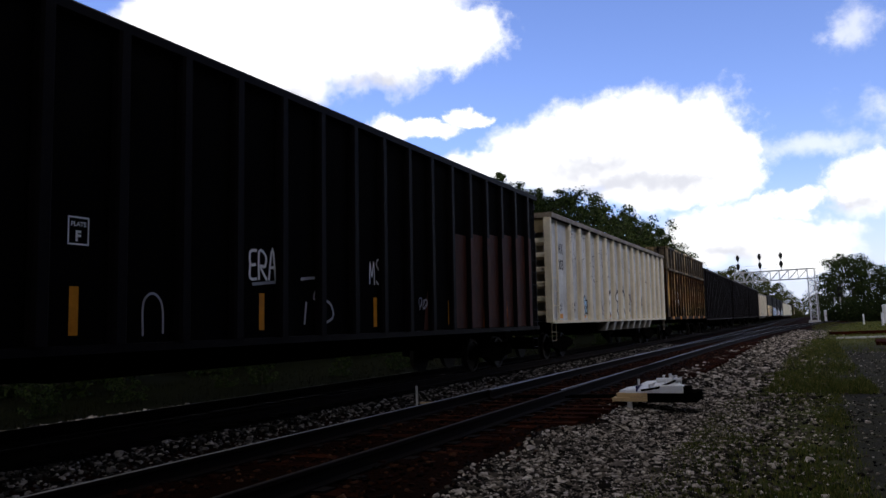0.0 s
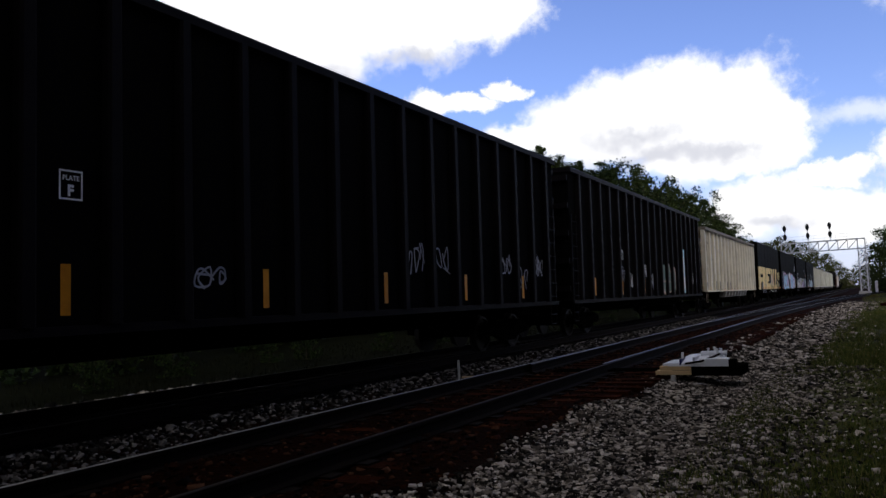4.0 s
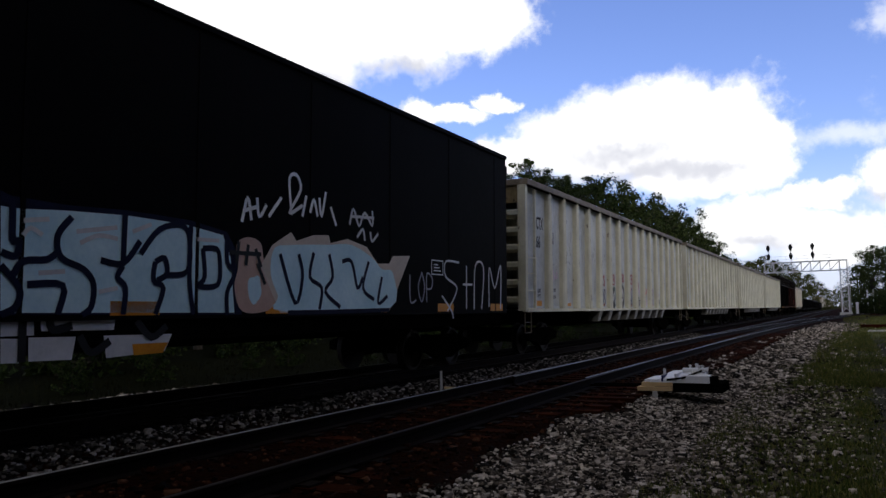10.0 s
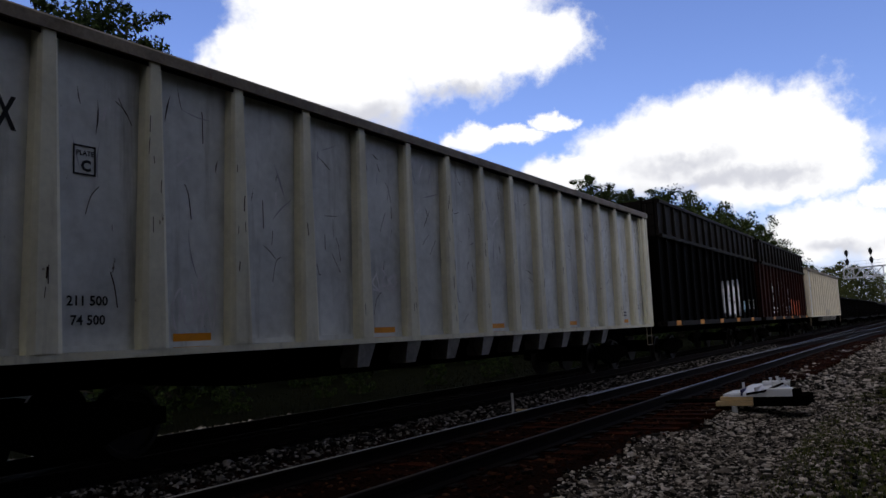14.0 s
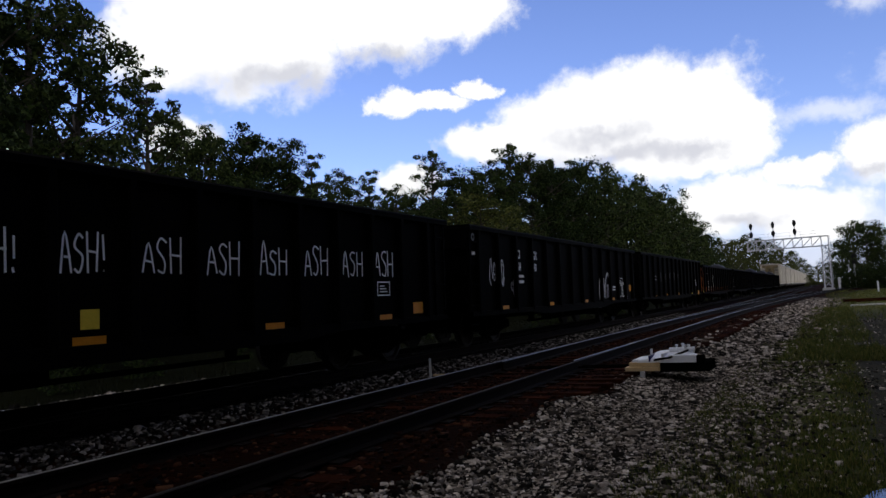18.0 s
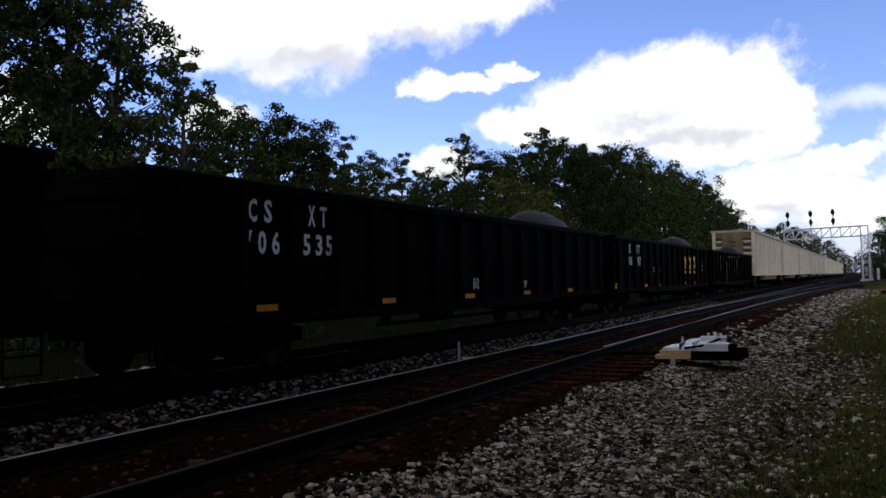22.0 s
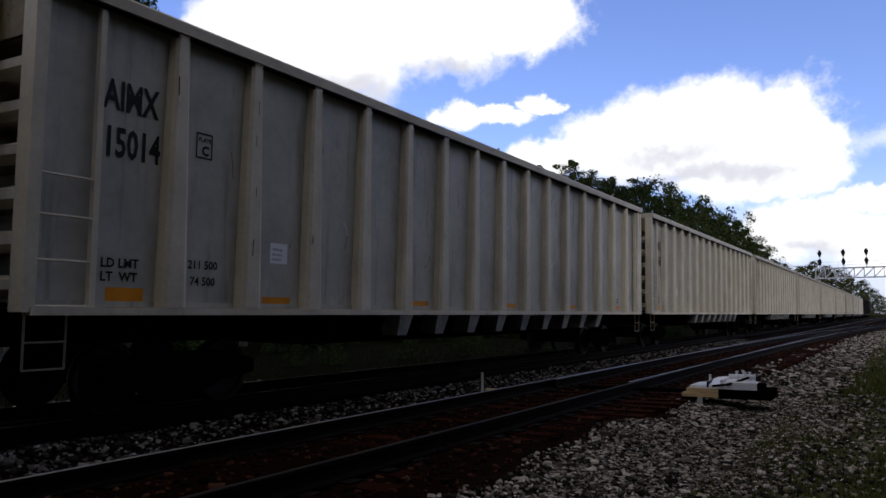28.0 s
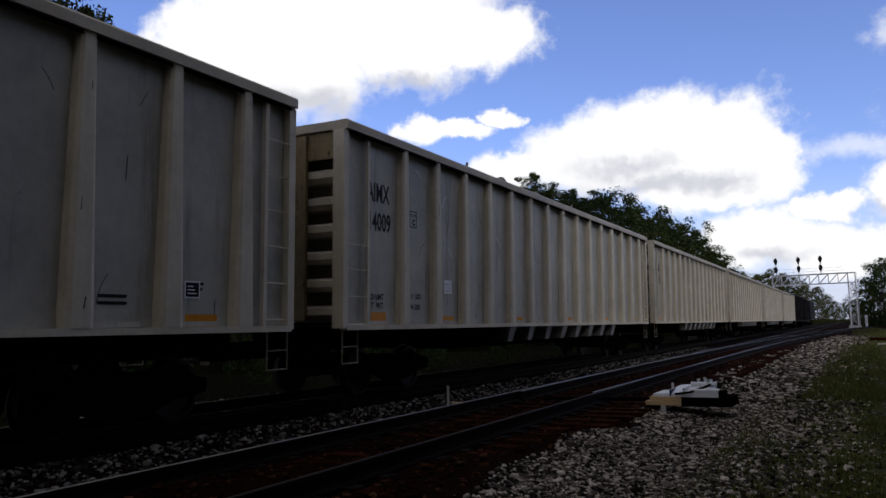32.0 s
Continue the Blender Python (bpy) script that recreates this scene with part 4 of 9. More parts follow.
TREES = [tree_mesh(11, 12, 3.4, 2.5, M["leaf"], 27000, 0.10, 50, 1.15), tree_mesh(12, 13, 2.3, 2.5, M["leaf_pale"], 16000, 0.085, 44),
         tree_mesh(13, 12, 3.8, 1.8, M["leaf"], 20000, 0.10, 44, 1.1), tree_mesh(14, 11, 3.0, 1.0, M["leaf_pale"], 18000, 0.092, 44),
         tree_mesh(15, 5, 2.8, 0.3, M["leaf"], 5000, 0.13, 24, 1.2), tree_mesh(16, 12, 4.4, 0.8, M["leaf"], 6000, 0.42, 30, 1.2),
         tree_mesh(17, 12, 4.2, 0.4, M["leaf_pale"], 9000, 0.15, 44, 1.35), tree_mesh(18, 12, 3.8, 0.4, M["leaf"], 9000, 0.15, 44, 1.35),
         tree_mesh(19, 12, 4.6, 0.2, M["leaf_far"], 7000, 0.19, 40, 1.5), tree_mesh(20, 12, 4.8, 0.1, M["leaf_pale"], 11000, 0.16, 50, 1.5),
         tree_mesh(21, 5, 2.8, 0.2, M["leaf"], 1800, 0.2, 16, 1.4)]


def plant(kind, x, y, height, turn, label, group, name="tree"):
    base = (12, 13, 12, 11, 5, 12, 12, 12, 12, 12, 5)[kind]
    thing = tagged(new(name), label, "tree" if name == "tree" else "bush", group)
    thing.matrix_basis = pose(x, y, ground_z(x, y), 0, 0, turn) @ Matrix.Diagonal((height / base,) * 3 + (1,))
    part("trunk", TREES[kind][0], thing)
    part("crown", TREES[kind][1], thing)


rnd = random.Random(5)
# az to the left of the track, distance, top elevation, kind
WOOD = [(59.5, 26, 23.5, 0), (54.4, 27, 23.8, 1), (51.6, 30, 20.5, 3), (47.2, 36, 16.7, 1), (45, 38, 13.2, 3), (43, 42, 12.6, 3), (40.6, 43, 13.2, 2), (38.6, 45, 11.8, 0),
        (35.8, 52, 11.0, 1), (33.6, 54, 9.6, 3), (31.6, 56, 9.7, 1), (29.6, 60, 8.4, 3), (28.2, 62, 8.0, 2), (26.8, 66, 11.0, 1), (25.2, 68, 9.3, 2), (23.6, 70, 9.3, 3),
        (22.3, 74, 10.0, 2), (20.9, 78, 11.2, 1), (19.4, 82, 10.3, 2), (18.0, 86, 9.8, 0), (16.6, 92, 9.6, 2), (15.4, 98, 9.2, 0), (14.2, 104, 8.7, 2), (13.1, 110, 8.2, 2),
        (12.1, 118, 7.8, 0), (11.2, 126, 7.3, 2), (10.3, 134, 6.8, 0), (9.5, 142, 6.3, 2), (8.7, 152, 5.3, 0), (8.0, 165, 4.6, 2)]
for a, d, e, k in WOOD:
    k = k if d < 96 else 6 + k % 2
    h = d * math.tan(radians(e)) + EYE_Z - 0.2
    plant(k, -d * math.sin(radians(a)), d * math.cos(radians(a)), h * 1.03, rnd.uniform(0, 360), "broad-leaved tree at the edge of the wood beyond the train", "trees beyond the train")
for a, d, e in ((54, 34, 15), (46, 44, 11), (42, 50, 10), (37, 55, 9), (34.5, 62, 8), (30.5, 66, 7.5), (27.5, 74, 7.2), (24.4, 80, 8.2), (21.6, 88, 8.6), (17.3, 100, 8.6), (14.8, 112, 7.8), (12.6, 128, 7), (10.8, 140, 6.2), (9, 160, 5)):
    h = d * math.tan(radians(e)) + EYE_Z
    plant(rnd.choice((6, 7)), -d * math.sin(radians(a)), d * math.cos(radians(a)), h, rnd.uniform(0, 360), "broad-leaved tree standing deeper in the wood", "trees beyond the train")
for k in range(26):
    y = 14 + 5.2 * k + rnd.uniform(-1.5, 1.5)
    plant(4, -rnd.uniform(19.5, 23) - 0.02 * y, y, rnd.uniform(3.2, 5.5), rnd.uniform(0, 360), "dense bush along the foot of the wood", "bushes beyond the train", "bush")
for k in range(22):
    y = 6 + 2.9 * k + rnd.uniform(-1, 1)
    plant(10, -rnd.uniform(12.9, 16.5), y, rnd.uniform(0.4, 1.0), rnd.uniform(0, 360), "low weedy bush beside the far track", "bushes beyond the train", "bush")
for a, d, e in ((23.3, 62, 7.7), (21.6, 66, 6.6)):
    plant(8, -d * math.sin(radians(a)), d * math.cos(radians(a)), d * math.tan(radians(e)) + 1.5, rnd.uniform(0, 360), "vine-covered yellow-green tree at the edge of the wood", "trees beyond the train")
# far wood behind the gantry, kind 8 with sunlight in its leaf colour, and its low edge
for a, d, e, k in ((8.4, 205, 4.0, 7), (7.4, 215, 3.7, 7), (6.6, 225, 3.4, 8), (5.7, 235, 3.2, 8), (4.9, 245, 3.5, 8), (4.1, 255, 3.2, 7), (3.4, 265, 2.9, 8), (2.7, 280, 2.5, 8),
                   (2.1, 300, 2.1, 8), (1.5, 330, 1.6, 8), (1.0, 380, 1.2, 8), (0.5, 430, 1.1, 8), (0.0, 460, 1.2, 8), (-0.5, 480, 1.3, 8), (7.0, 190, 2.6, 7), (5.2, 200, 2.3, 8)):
    plant(k, -d * math.sin(radians(a)), d * math.cos(radians(a)), d * math.tan(radians(e)) + 1.6, rnd.uniform(0, 360), "broad-leaved tree in the distant wood", "distant trees")
for a, d, e, k in ((-1.0, 165, 2.6, 9), (-1.8, 158, 3.8, 9), (-2.5, 150, 3.7, 9), (-3.3, 152, 3.3, 9), (-4.1, 148, 2.9, 9), (-5.0, 150, 2.7, 9), (-5.9, 146, 3.0, 9), (-6.8, 140, 3.5, 9), (-7.9, 135, 4.0, 9), (-9.2, 130, 4.0, 9)):
    plant(k, -d * math.sin(radians(a)), d * math.cos(radians(a)), d * math.tan(radians(e)) + 1.6, rnd.uniform(0, 360), "dark broad-leaved tree beyond the grass", "trees beyond the grass")
for k in range(14):
    a, d = -0.8 - 0.6 * k, 140 - k
    plant(10, -d * math.sin(radians(a)), d * math.cos(radians(a)), rnd.uniform(2.2, 3.6), rnd.uniform(0, 360), "low dark bush in front of the trees", "bushes beyond the grass", "bush")

# unseen wood added beside and behind the camera to block sun and sky light
for row in range(3):
    for k in range(14):
        y = -62 + 5.0 * k + 2.5 * (row % 2) + rnd.uniform(-0.8, 0.8)
        x = 11.0 + 4.2 * row + rnd.uniform(-0.8, 0.8)
        plant(5, x, y, rnd.uniform(21, 25), rnd.uniform(0, 360), "unseen tall broad-leaved tree added to block sun and sky", "trees along the lane")
for k in range(4):
    plant(5, 10.5 + rnd.uniform(-0.5, 1.0), 10 + 7.0 * k, rnd.uniform(12, 14), rnd.uniform(0, 360), "unseen shorter broad-leaved tree added to shade the stone", "trees along the lane")
for k in range(16):
    plant(10, 9.0 + rnd.uniform(0, 2.5), -40 + 3 * k, rnd.uniform(4, 6), rnd.uniform(0, 360), "unseen dense bush added beside the shading trees", "bushes along the lane", "bush")


def make_grass(name, label, count, area, height, seed, mat="grass"):
    rng = np.random.default_rng(seed)
    g = Geo()
    for _ in range(count):
        x, y = area(rng)
        z = ground_z(x, y) - 0.01
        for _ in range(5):
            a, h = rng.uniform(0, 6.28), height * rng.uniform(0.5, 1.3)
            dx, dy = math.cos(a), math.sin(a)
            px, py = x + rng.normal(0, 0.05), y + rng.normal(0, 0.05)
            w = 0.006 + 0.004 * rng.random()
            lean = h * rng.uniform(0.1, 0.7)
            g.fan([(px - dy * w, py + dx * w, z), (px + dy * w, py - dx * w, z), (px + dx * lean, py + dy * lean, z + h)])
    tagged(new(name, g.mesh(name, M[mat])), label, "grass", kind="stuff")


def patchy(x0, x1, y0, y1):
    def area(rng):
        while True:
            x, y = rng.uniform(x0, x1), y0 + (y1 - y0) * rng.random() ** 1.4
            if noise.noise((x * 0.7, y * 0.25, 9)) + 0.6 * noise.noise((x * 2.5, y * 2.5, 4)) > rng.uniform(-0.35, 0.7):
                return x, y
    return area


make_grass("verge_grass", "short patchy weeds and dry grass in the stone", 9000, patchy(-1.5, 0.3, 3.6, 22), 0.055, 21)
make_grass("lane_grass", "yellow-green weeds along the edge of the lane", 3500, patchy(-0.9, 0.9, 16, 50), 0.12, 24)
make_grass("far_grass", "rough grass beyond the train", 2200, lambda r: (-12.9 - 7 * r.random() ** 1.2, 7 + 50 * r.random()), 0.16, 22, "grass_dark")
make_grass("field_grass", "rough grass in the open strip by the curving track", 5000, lambda r: (branch_x(40) + 4.2 + 9 * r.random(), 32 + 90 * r.random()), 0.14, 23)

# ---- the train ----
# A car's own space: y along the car with its middle at 0, x to the camera's side, z from the rail head.


def truck_mesh_frame():
    g = Geo()
    for s in (-1, 1):
        x0, x1 = (0.95, 1.12) if s > 0 else (-1.12, -0.95)
        g.loft([[(x, y, z) for y, z in ((-1.15, 0.40), (-1.15, 0.58), (-0.55, 0.72), (0.55, 0.72), (1.15, 0.58), (1.15, 0.40), (0.6, 0.34), (0.3, 0.22), (-0.3, 0.22), (-0.6, 0.34))] for x in (x0, x1)])
    g.box(-1.1, 1.1, -0.22, 0.22, 0.42, 0.70)
    return g.mesh("truck_frame", M["under"])


def wheel_mesh():
    g = Geo()
    ring = lambda x, r: [(x, r * math.cos(a), 0.42 + r * math.sin(a)) for a in [2 * math.pi * i / 24 for i in range(24)]]
    g.loft([ring(-0.07, 0.455), ring(-0.045, 0.455), ring(-0.04, 0.42), ring(0.07, 0.415), ring(0.075, 0.36), ring(0.03, 0.33), ring(0.02, 0.15), ring(0.10, 0.12)])
    return g.mesh("wheel", M["wheel"])


def add_trucks(car, L, inset=2.6):
    frame_me, wheel_me = shared("truck", truck_mesh_frame), shared("wheel", wheel_mesh)
    axle_me = shared("axle", lambda: Geo().tube((-0.75, 0, 0.42), (0.75, 0, 0.42), 0.08, 8).mesh("axle", M["under"]))
    for s in (-1, 1):
        t = part("truck", frame_me, car, "black cast truck frame", at=pose(0, s * (L / 2 - inset), 0))
        for dy in (-0.89, 0.89):
            part("axle", axle_me, t, at=pose(0, dy, 0))
            part("wheel", wheel_me, t, at=pose(0.75, dy, 0))
            part("wheel", wheel_me, t, at=pose(-0.75, dy, 0, 0, 0, 180))
    cp = shared("coupler", lambda: Geo().box(-0.13, 0.13, -0.3, 0.38, 0.72, 1.0).box(-0.2, 0.16, 0.3, 0.52, 0.74, 0.98).mesh("coupler", M["under"]))
    part("coupler", cp, car, at=pose(0, L / 2 - 0.05, 0))
    part("coupler", cp, car, at=pose(0, -L / 2 + 0.05, 0, 0, 0, 180))


def rib_mesh(z0, z1, w0, w1, d0, d1, mat, key):
    """Upright side post, wider and deeper at its foot, with a rounded face; stands on x = 0."""
    def make():
        g = Geo()
        ring = lambda z, w, d: [(-0.01, -w / 2, z), (d * 0.75, -w / 2 + 0.01, z), (d, -w * 0.30, z), (d, w * 0.30, z), (d * 0.75, w / 2 - 0.01, z), (-0.01, w / 2, z)]
        g.loft([ring(z0, w0, d0), ring(z0 + 0.12, w0, d0), ring(z1, w1, d1)])
        return g.mesh("side_post", mat)
    return shared(("rib", key, z0, z1, w0, w1, d0, d1), make)


def side_ladder_mesh(z0, z1, levels, reach, mat, key):
    """One full-height stile and round rungs that reach over to the corner post."""
    def make():
        g = Geo().box(0.0, 0.07, -0.035, 0.035, z0, z1)
        for z in levels:
            g.tube((0.05, 0, z), (0.05, reach, z), 0.014, 6)
            g.box(0.0, 0.06, reach - 0.02 if reach > 0 else reach, reach if reach > 0 else reach + 0.02, z - 0.03, z + 0.03)
        return g.mesh("ladder", mat)
    return shared(("side_ladder", key, z0, z1, reach, len(levels)), make)


def ladder_mesh(z0, z1, w, rungs, mat, key):
    def make():
        g = Geo()
        for y in (-w / 2, w / 2):
            g.box(0.0, 0.03, y - 0.02, y + 0.02, z0, z1)
        for k in range(rungs):
            z = z0 + (k + 0.4) * (z1 - z0) / rungs
            g.tube((0.05, -w / 2, z), (0.05, w / 2, z), 0.013, 6)
        return g.mesh("ladder", mat)
    return shared(("ladder", key, z0, z1, w, rungs), make)


def step_mesh(mat, key, drop=0.62, w=0.5):
    def make():
        g = Geo()
        for y in (-w / 2, w / 2):
            g.tube((0, y, -drop), (0, y, 0.03), 0.013, 6)
        for z in (-drop, -drop * 0.5):
            g.tube((0, -w / 2, z), (0, w / 2, z), 0.012, 6)
        return g.mesh("stirrup_step", mat)
    return shared(("step", key, drop, w), make)


class Paint:
    """Flat paint on the side that faces the camera: y along the car, z up, laid in thin coats."""

    def __init__(self, car, x, seed=0):
        self.car, self.x, self.rnd = car, x, random.Random(seed)
        self.o = 0.0

    def lay(self, g, mat, coat, name="spray_paint", label=""):
        part(name, g.mesh(name, M[mat]), self.car, label)

    def pts(self, pairs, coat):
        return [(self.x + 0.004 + 0.003 * coat, y, z) for y, z in pairs]

    def rect(self, y, z, w, h, mat, coat=0, name="reflector", label=""):
        self.lay(Geo().fan(self.pts(((y, z), (y + w, z), (y + w, z + h), (y, z + h)), coat)), mat, coat, name, label)

    def poly(self, pairs, mat, coat=0):
        self.lay(Geo().fan(self.pts(pairs, coat)), mat, coat)

    def band(self, y0, y1, z0, z1, mat, coat, k):
        """A filled stretch of paint with a softly waving top edge."""
        n = 24
        self.poly([(y0, z0), (y1, z0)] + [(y1 + (y0 - y1) * i / n, z1 + 0.07 * math.sin(i * 0.75 + k) + 0.03 * math.sin(i * 1.9)) for i in range(n + 1)], mat, coat)

    def ribbon(self, g, line, w, coat):
        """A line as one joined band, rounded between its points."""
        if len(line) > 2:
            fine = []
            for k in range(len(line) - 1):
                p0, p1, p2, p3 = line[max(0, k - 1)], line[k], line[k + 1], line[min(len(line) - 1, k + 2)]
                for j in range(4):
                    t = j / 4
                    fine.append(tuple(0.5 * (2 * b + (c - a) * t + (2 * a - 5 * b + 4 * c - d) * t * t + (3 * b - a - 3 * c + d) * t ** 3) for a, b, c, d in zip(p0, p1, p2, p3)))
            line = fine + [line[-1]]
        left, right = [], []
        for k in range(len(line)):
            (a, b), (c, d) = line[max(0, k - 1)], line[min(len(line) - 1, k + 1)]
            s = math.hypot(c - a, d - b) or 1
            u, v = (c - a) / s * w / 2, (d - b) / s * w / 2
            left.append((line[k][0] - v, line[k][1] + u))
            right.append((line[k][0] + v, line[k][1] - u))
        i = len(g.v)
        g.v += self.pts(left, coat) + self.pts(right, coat)
        n = len(line)
        g.f += [(i + k, i + n + k, i + n + k + 1, i + k + 1) for k in range(n - 1)]

    def strokes(self, lines, w, mat, coat=1, name="spray_tag"):
        g = Geo()
        for k, line in enumerate(lines):
            self.ribbon(g, line, w, coat + 0.03 * k)
        ob = part(name, g.mesh(name, M[mat]), self.car)
        if len(lines) > 1:
            ob["kind"] = "stuff"

    def tag(self, y, z, w, h, mat, letters=4, weight=0.035, coat=1):
        """A quick unreadable scrawl of looped strokes."""
        r = self.rnd
        lines = []
        for k in range(letters):
            cx, cw = y + w * (k + 0.5) / letters, w / letters
            line, a = [], r.uniform(0, 6.28)
            for j in range(r.randint(4, 8)):
                a += r.uniform(0.9, 2.6)
                q = r.uniform(0.2, 0.62)
                line.append((cx + cw * q * math.cos(a), z + h / 2 + h * q * math.sin(a) * 0.95))
            lines.append(line)
            if r.random() < 0.5:
                lines.append([(cx - cw * 0.4, z + h * r.random()), (cx + cw * 0.5, z + h * r.random())])
        self.strokes(lines, weight, mat, coat)

    def blob(self, y, z, w, h, mat, coat=0, rough=0.12, square=2.6, n=26):
        r, ph = self.rnd, self.rnd.uniform(0, 9)
        pairs = []
        for k in range(n):
            a = 2 * math.pi * k / n
            c, s = math.cos(a), math.sin(a)
            q = (abs(c) ** square + abs(s) ** square) ** (-1 / square) * (1 + rough * noise.noise((c * 1.3 + ph, s * 1.3, 2)))
            pairs.append((y + w / 2 + w / 2 * q * c, z + h / 2 + h / 2 * q * s))
        self.poly(pairs, mat, coat)

    def piece(self, y, z, w, h, n, fill, low, line, halo=None):
        """Bubble letters: halo, outline, fill, a second colour below, and inner strokes."""
        r = self.rnd
        cw = w / n
        inner = []
        for k in range(n):
            hh = h * r.uniform(0.86, 1.08)
            cy = y + k * cw
            if halo:
                self.blob(cy - 0.12, z - 0.03, cw * 1.15 + 0.2, hh + 0.2, halo, 0)
            self.blob(cy - 0.05, z, cw * 1.08 + 0.06, hh, line, 1, 0.3)
            self.blob(cy + 0.02, z + 0.05, cw * 0.96, hh - 0.1, fill, 2, 0.3)
            if low:
                self.blob(cy + 0.06, z + 0.07, cw * 0.86, (hh - 0.12) * r.uniform(0.3, 0.45), low, 3, 0.35)
            a, b = cy + cw * 0.3, cy + cw * 0.72
            inner.append(r.choice(([(a, z + 0.06), (a - 0.02, z + hh * 0.4), (b, z + hh * 0.42)], [(a, z + hh * 0.35), (b, z + hh * 0.36)],
                                   [(a, z + hh * 0.62), (b, z + hh * 0.66), (b, z + hh * 0.5), (a, z + hh * 0.5), (a, z + hh * 0.62)], [(a, z + hh * 0.2), (a + cw * 0.2, z + hh * 0.7), (b, z + hh * 0.25)])))
            inner.append([(cy + cw, z + 0.1), (cy + cw + r.uniform(-0.1, 0.1), z + hh * 0.8)])
        self.strokes(inner, 0.05, line, 4)

    GLYPHS = {
        "A": (((0, 0), (0.5, 1), (1, 0)), ((0.2, 0.4), (0.85, 0.38))), "B": (((0, 0), (0, 1), (0.75, 0.92), (0.7, 0.6), (0.05, 0.52), (0.9, 0.4), (0.85, 0.05), (0, 0)),),
        "C": (((0.95, 0.85), (0.5, 1), (0.05, 0.5), (0.5, 0), (0.95, 0.15)),), "D": (((0, 0), (0, 1), (0.8, 0.8), (0.85, 0.25), (0, 0)),),
        "E": (((0.9, 1), (0.05, 0.95), (0, 0.5), (0.7, 0.52)), ((0, 0.5), (0.05, 0.02), (0.95, 0))), "F": (((0.9, 1), (0.05, 0.97), (0, 0)), ((0, 0.5), (0.7, 0.52))),
        "G": (((0.95, 0.85), (0.5, 1), (0.05, 0.5), (0.5, 0), (0.95, 0.2), (0.95, 0.5), (0.5, 0.48)),), "H": (((0, 1), (0.05, 0)), ((1, 1), (0.95, 0)), ((0, 0.5), (1, 0.5))),
        "I": (((0.5, 0), (0.5, 1)),), "K": (((0.05, 1), (0, 0)), ((0.9, 1), (0.05, 0.45), (0.95, 0))), "L": (((0, 1), (0.02, 0), (0.9, 0.05)),),
        "M": (((0, 0), (0.15, 1), (0.5, 0.3), (0.85, 1), (1, 0)),), "N": (((0, 0), (0.05, 1), (0.9, 0), (0.95, 1)),), "O": (((0.5, 1), (0.02, 0.5), (0.5, 0), (0.98, 0.5), (0.5, 1)),),
        "P": (((0, 0), (0.02, 1), (0.85, 0.85), (0.7, 0.5), (0, 0.45)),), "R": (((0, 0), (0.02, 1), (0.85, 0.85), (0.7, 0.5), (0.1, 0.45), (0.95, 0)),),
        "S": (((0.9, 0.9), (0.4, 1), (0.1, 0.75), (0.8, 0.4), (0.6, 0.02), (0.05, 0.1)),), "T": (((0, 0.95), (1, 1)), ((0.5, 1), (0.48, 0))), "U": (((0, 1), (0.1, 0.1), (0.8, 0.1), (0.95, 1)),),
        "V": (((0, 1), (0.5, 0), (1, 1)),), "Y": (((0, 1), (0.5, 0.5), (1, 1)), ((0.5, 0.5), (0.45, 0))), "Z": (((0, 1), (0.95, 0.97), (0.05, 0.03), (1, 0)),), "X": (((0, 1), (1, 0)), ((1, 1), (0, 0))),
        "0": (((0.5, 1), (0.02, 0.5), (0.5, 0), (0.98, 0.5), (0.5, 1)),), "2": (((0.05, 0.8), (0.5, 1), (0.9, 0.7), (0.05, 0.03), (1, 0)),), "3": (((0.05, 0.95), (0.8, 0.9), (0.4, 0.55), (0.9, 0.3), (0.05, 0.03)),),
        "!": (((0.5, 1), (0.45, 0.3)), ((0.44, 0.1), (0.44, 0.0))), "W": (((0, 1), (0.25, 0), (0.5, 0.7), (0.75, 0), (1, 1)),),
    }

    def scrawl(self, word, y, z, w, h, mat, weight=0.035, coat=2):
        """A word in quick spray strokes."""
        r = self.rnd
        cw = w / len(word)
        lines = []
        for k, c in enumerate(word):
            s = r.uniform(0.85, 1.12)
            for line in self.GLYPHS.get(c, ()):
                lines.append([(y + cw * (k + 0.08 + 0.84 * a) + r.gauss(0, 0.008), z + h * s * b + r.gauss(0, 0.01)) for a, b in line])
        self.strokes(lines, weight, mat, coat)

    def rings(self, y, z, w, h, n, mat, size=0.22, weight=0.022, coat=4):
        r = self.rnd
        lines = []
        for _ in range(n):
            cy, cz, a, b = y + w * r.random(), z + h * r.random(), size * r.uniform(0.4, 1.1), size * r.uniform(0.5, 1.2)
            lines.append([(cy + a * math.cos(t), cz + b * math.sin(t)) for t in [i * 0.698 for i in range(10)]])
        self.strokes(lines, weight, mat, coat)

    def draw(self, lines, w, mat, coat=2, name="spray_tag"):
        """Strokes measured from the front of the car body."""
        self.strokes([[(self.o + a, b) for a, b in line] for line in lines], w, mat, coat, name)

    def shape(self, pairs, mat, coat=1, soft=False):
        if soft:
            n, fine = len(pairs), []
            for k in range(n):
                p0, p1, p2, p3 = pairs[k - 1], pairs[k], pairs[(k + 1) % n], pairs[(k + 2) % n]
                for t in (0.0, 0.25, 0.5, 0.75):
                    fine.append(tuple(0.5 * (2 * b + (c - a) * t + (2 * a - 5 * b + 4 * c - d) * t * t + (3 * b - a - 3 * c + d) * t ** 3) for a, b, c, d in zip(p0, p1, p2, p3)))
            pairs = fine
        self.poly([(self.o + a, b) for a, b in pairs], mat, coat)

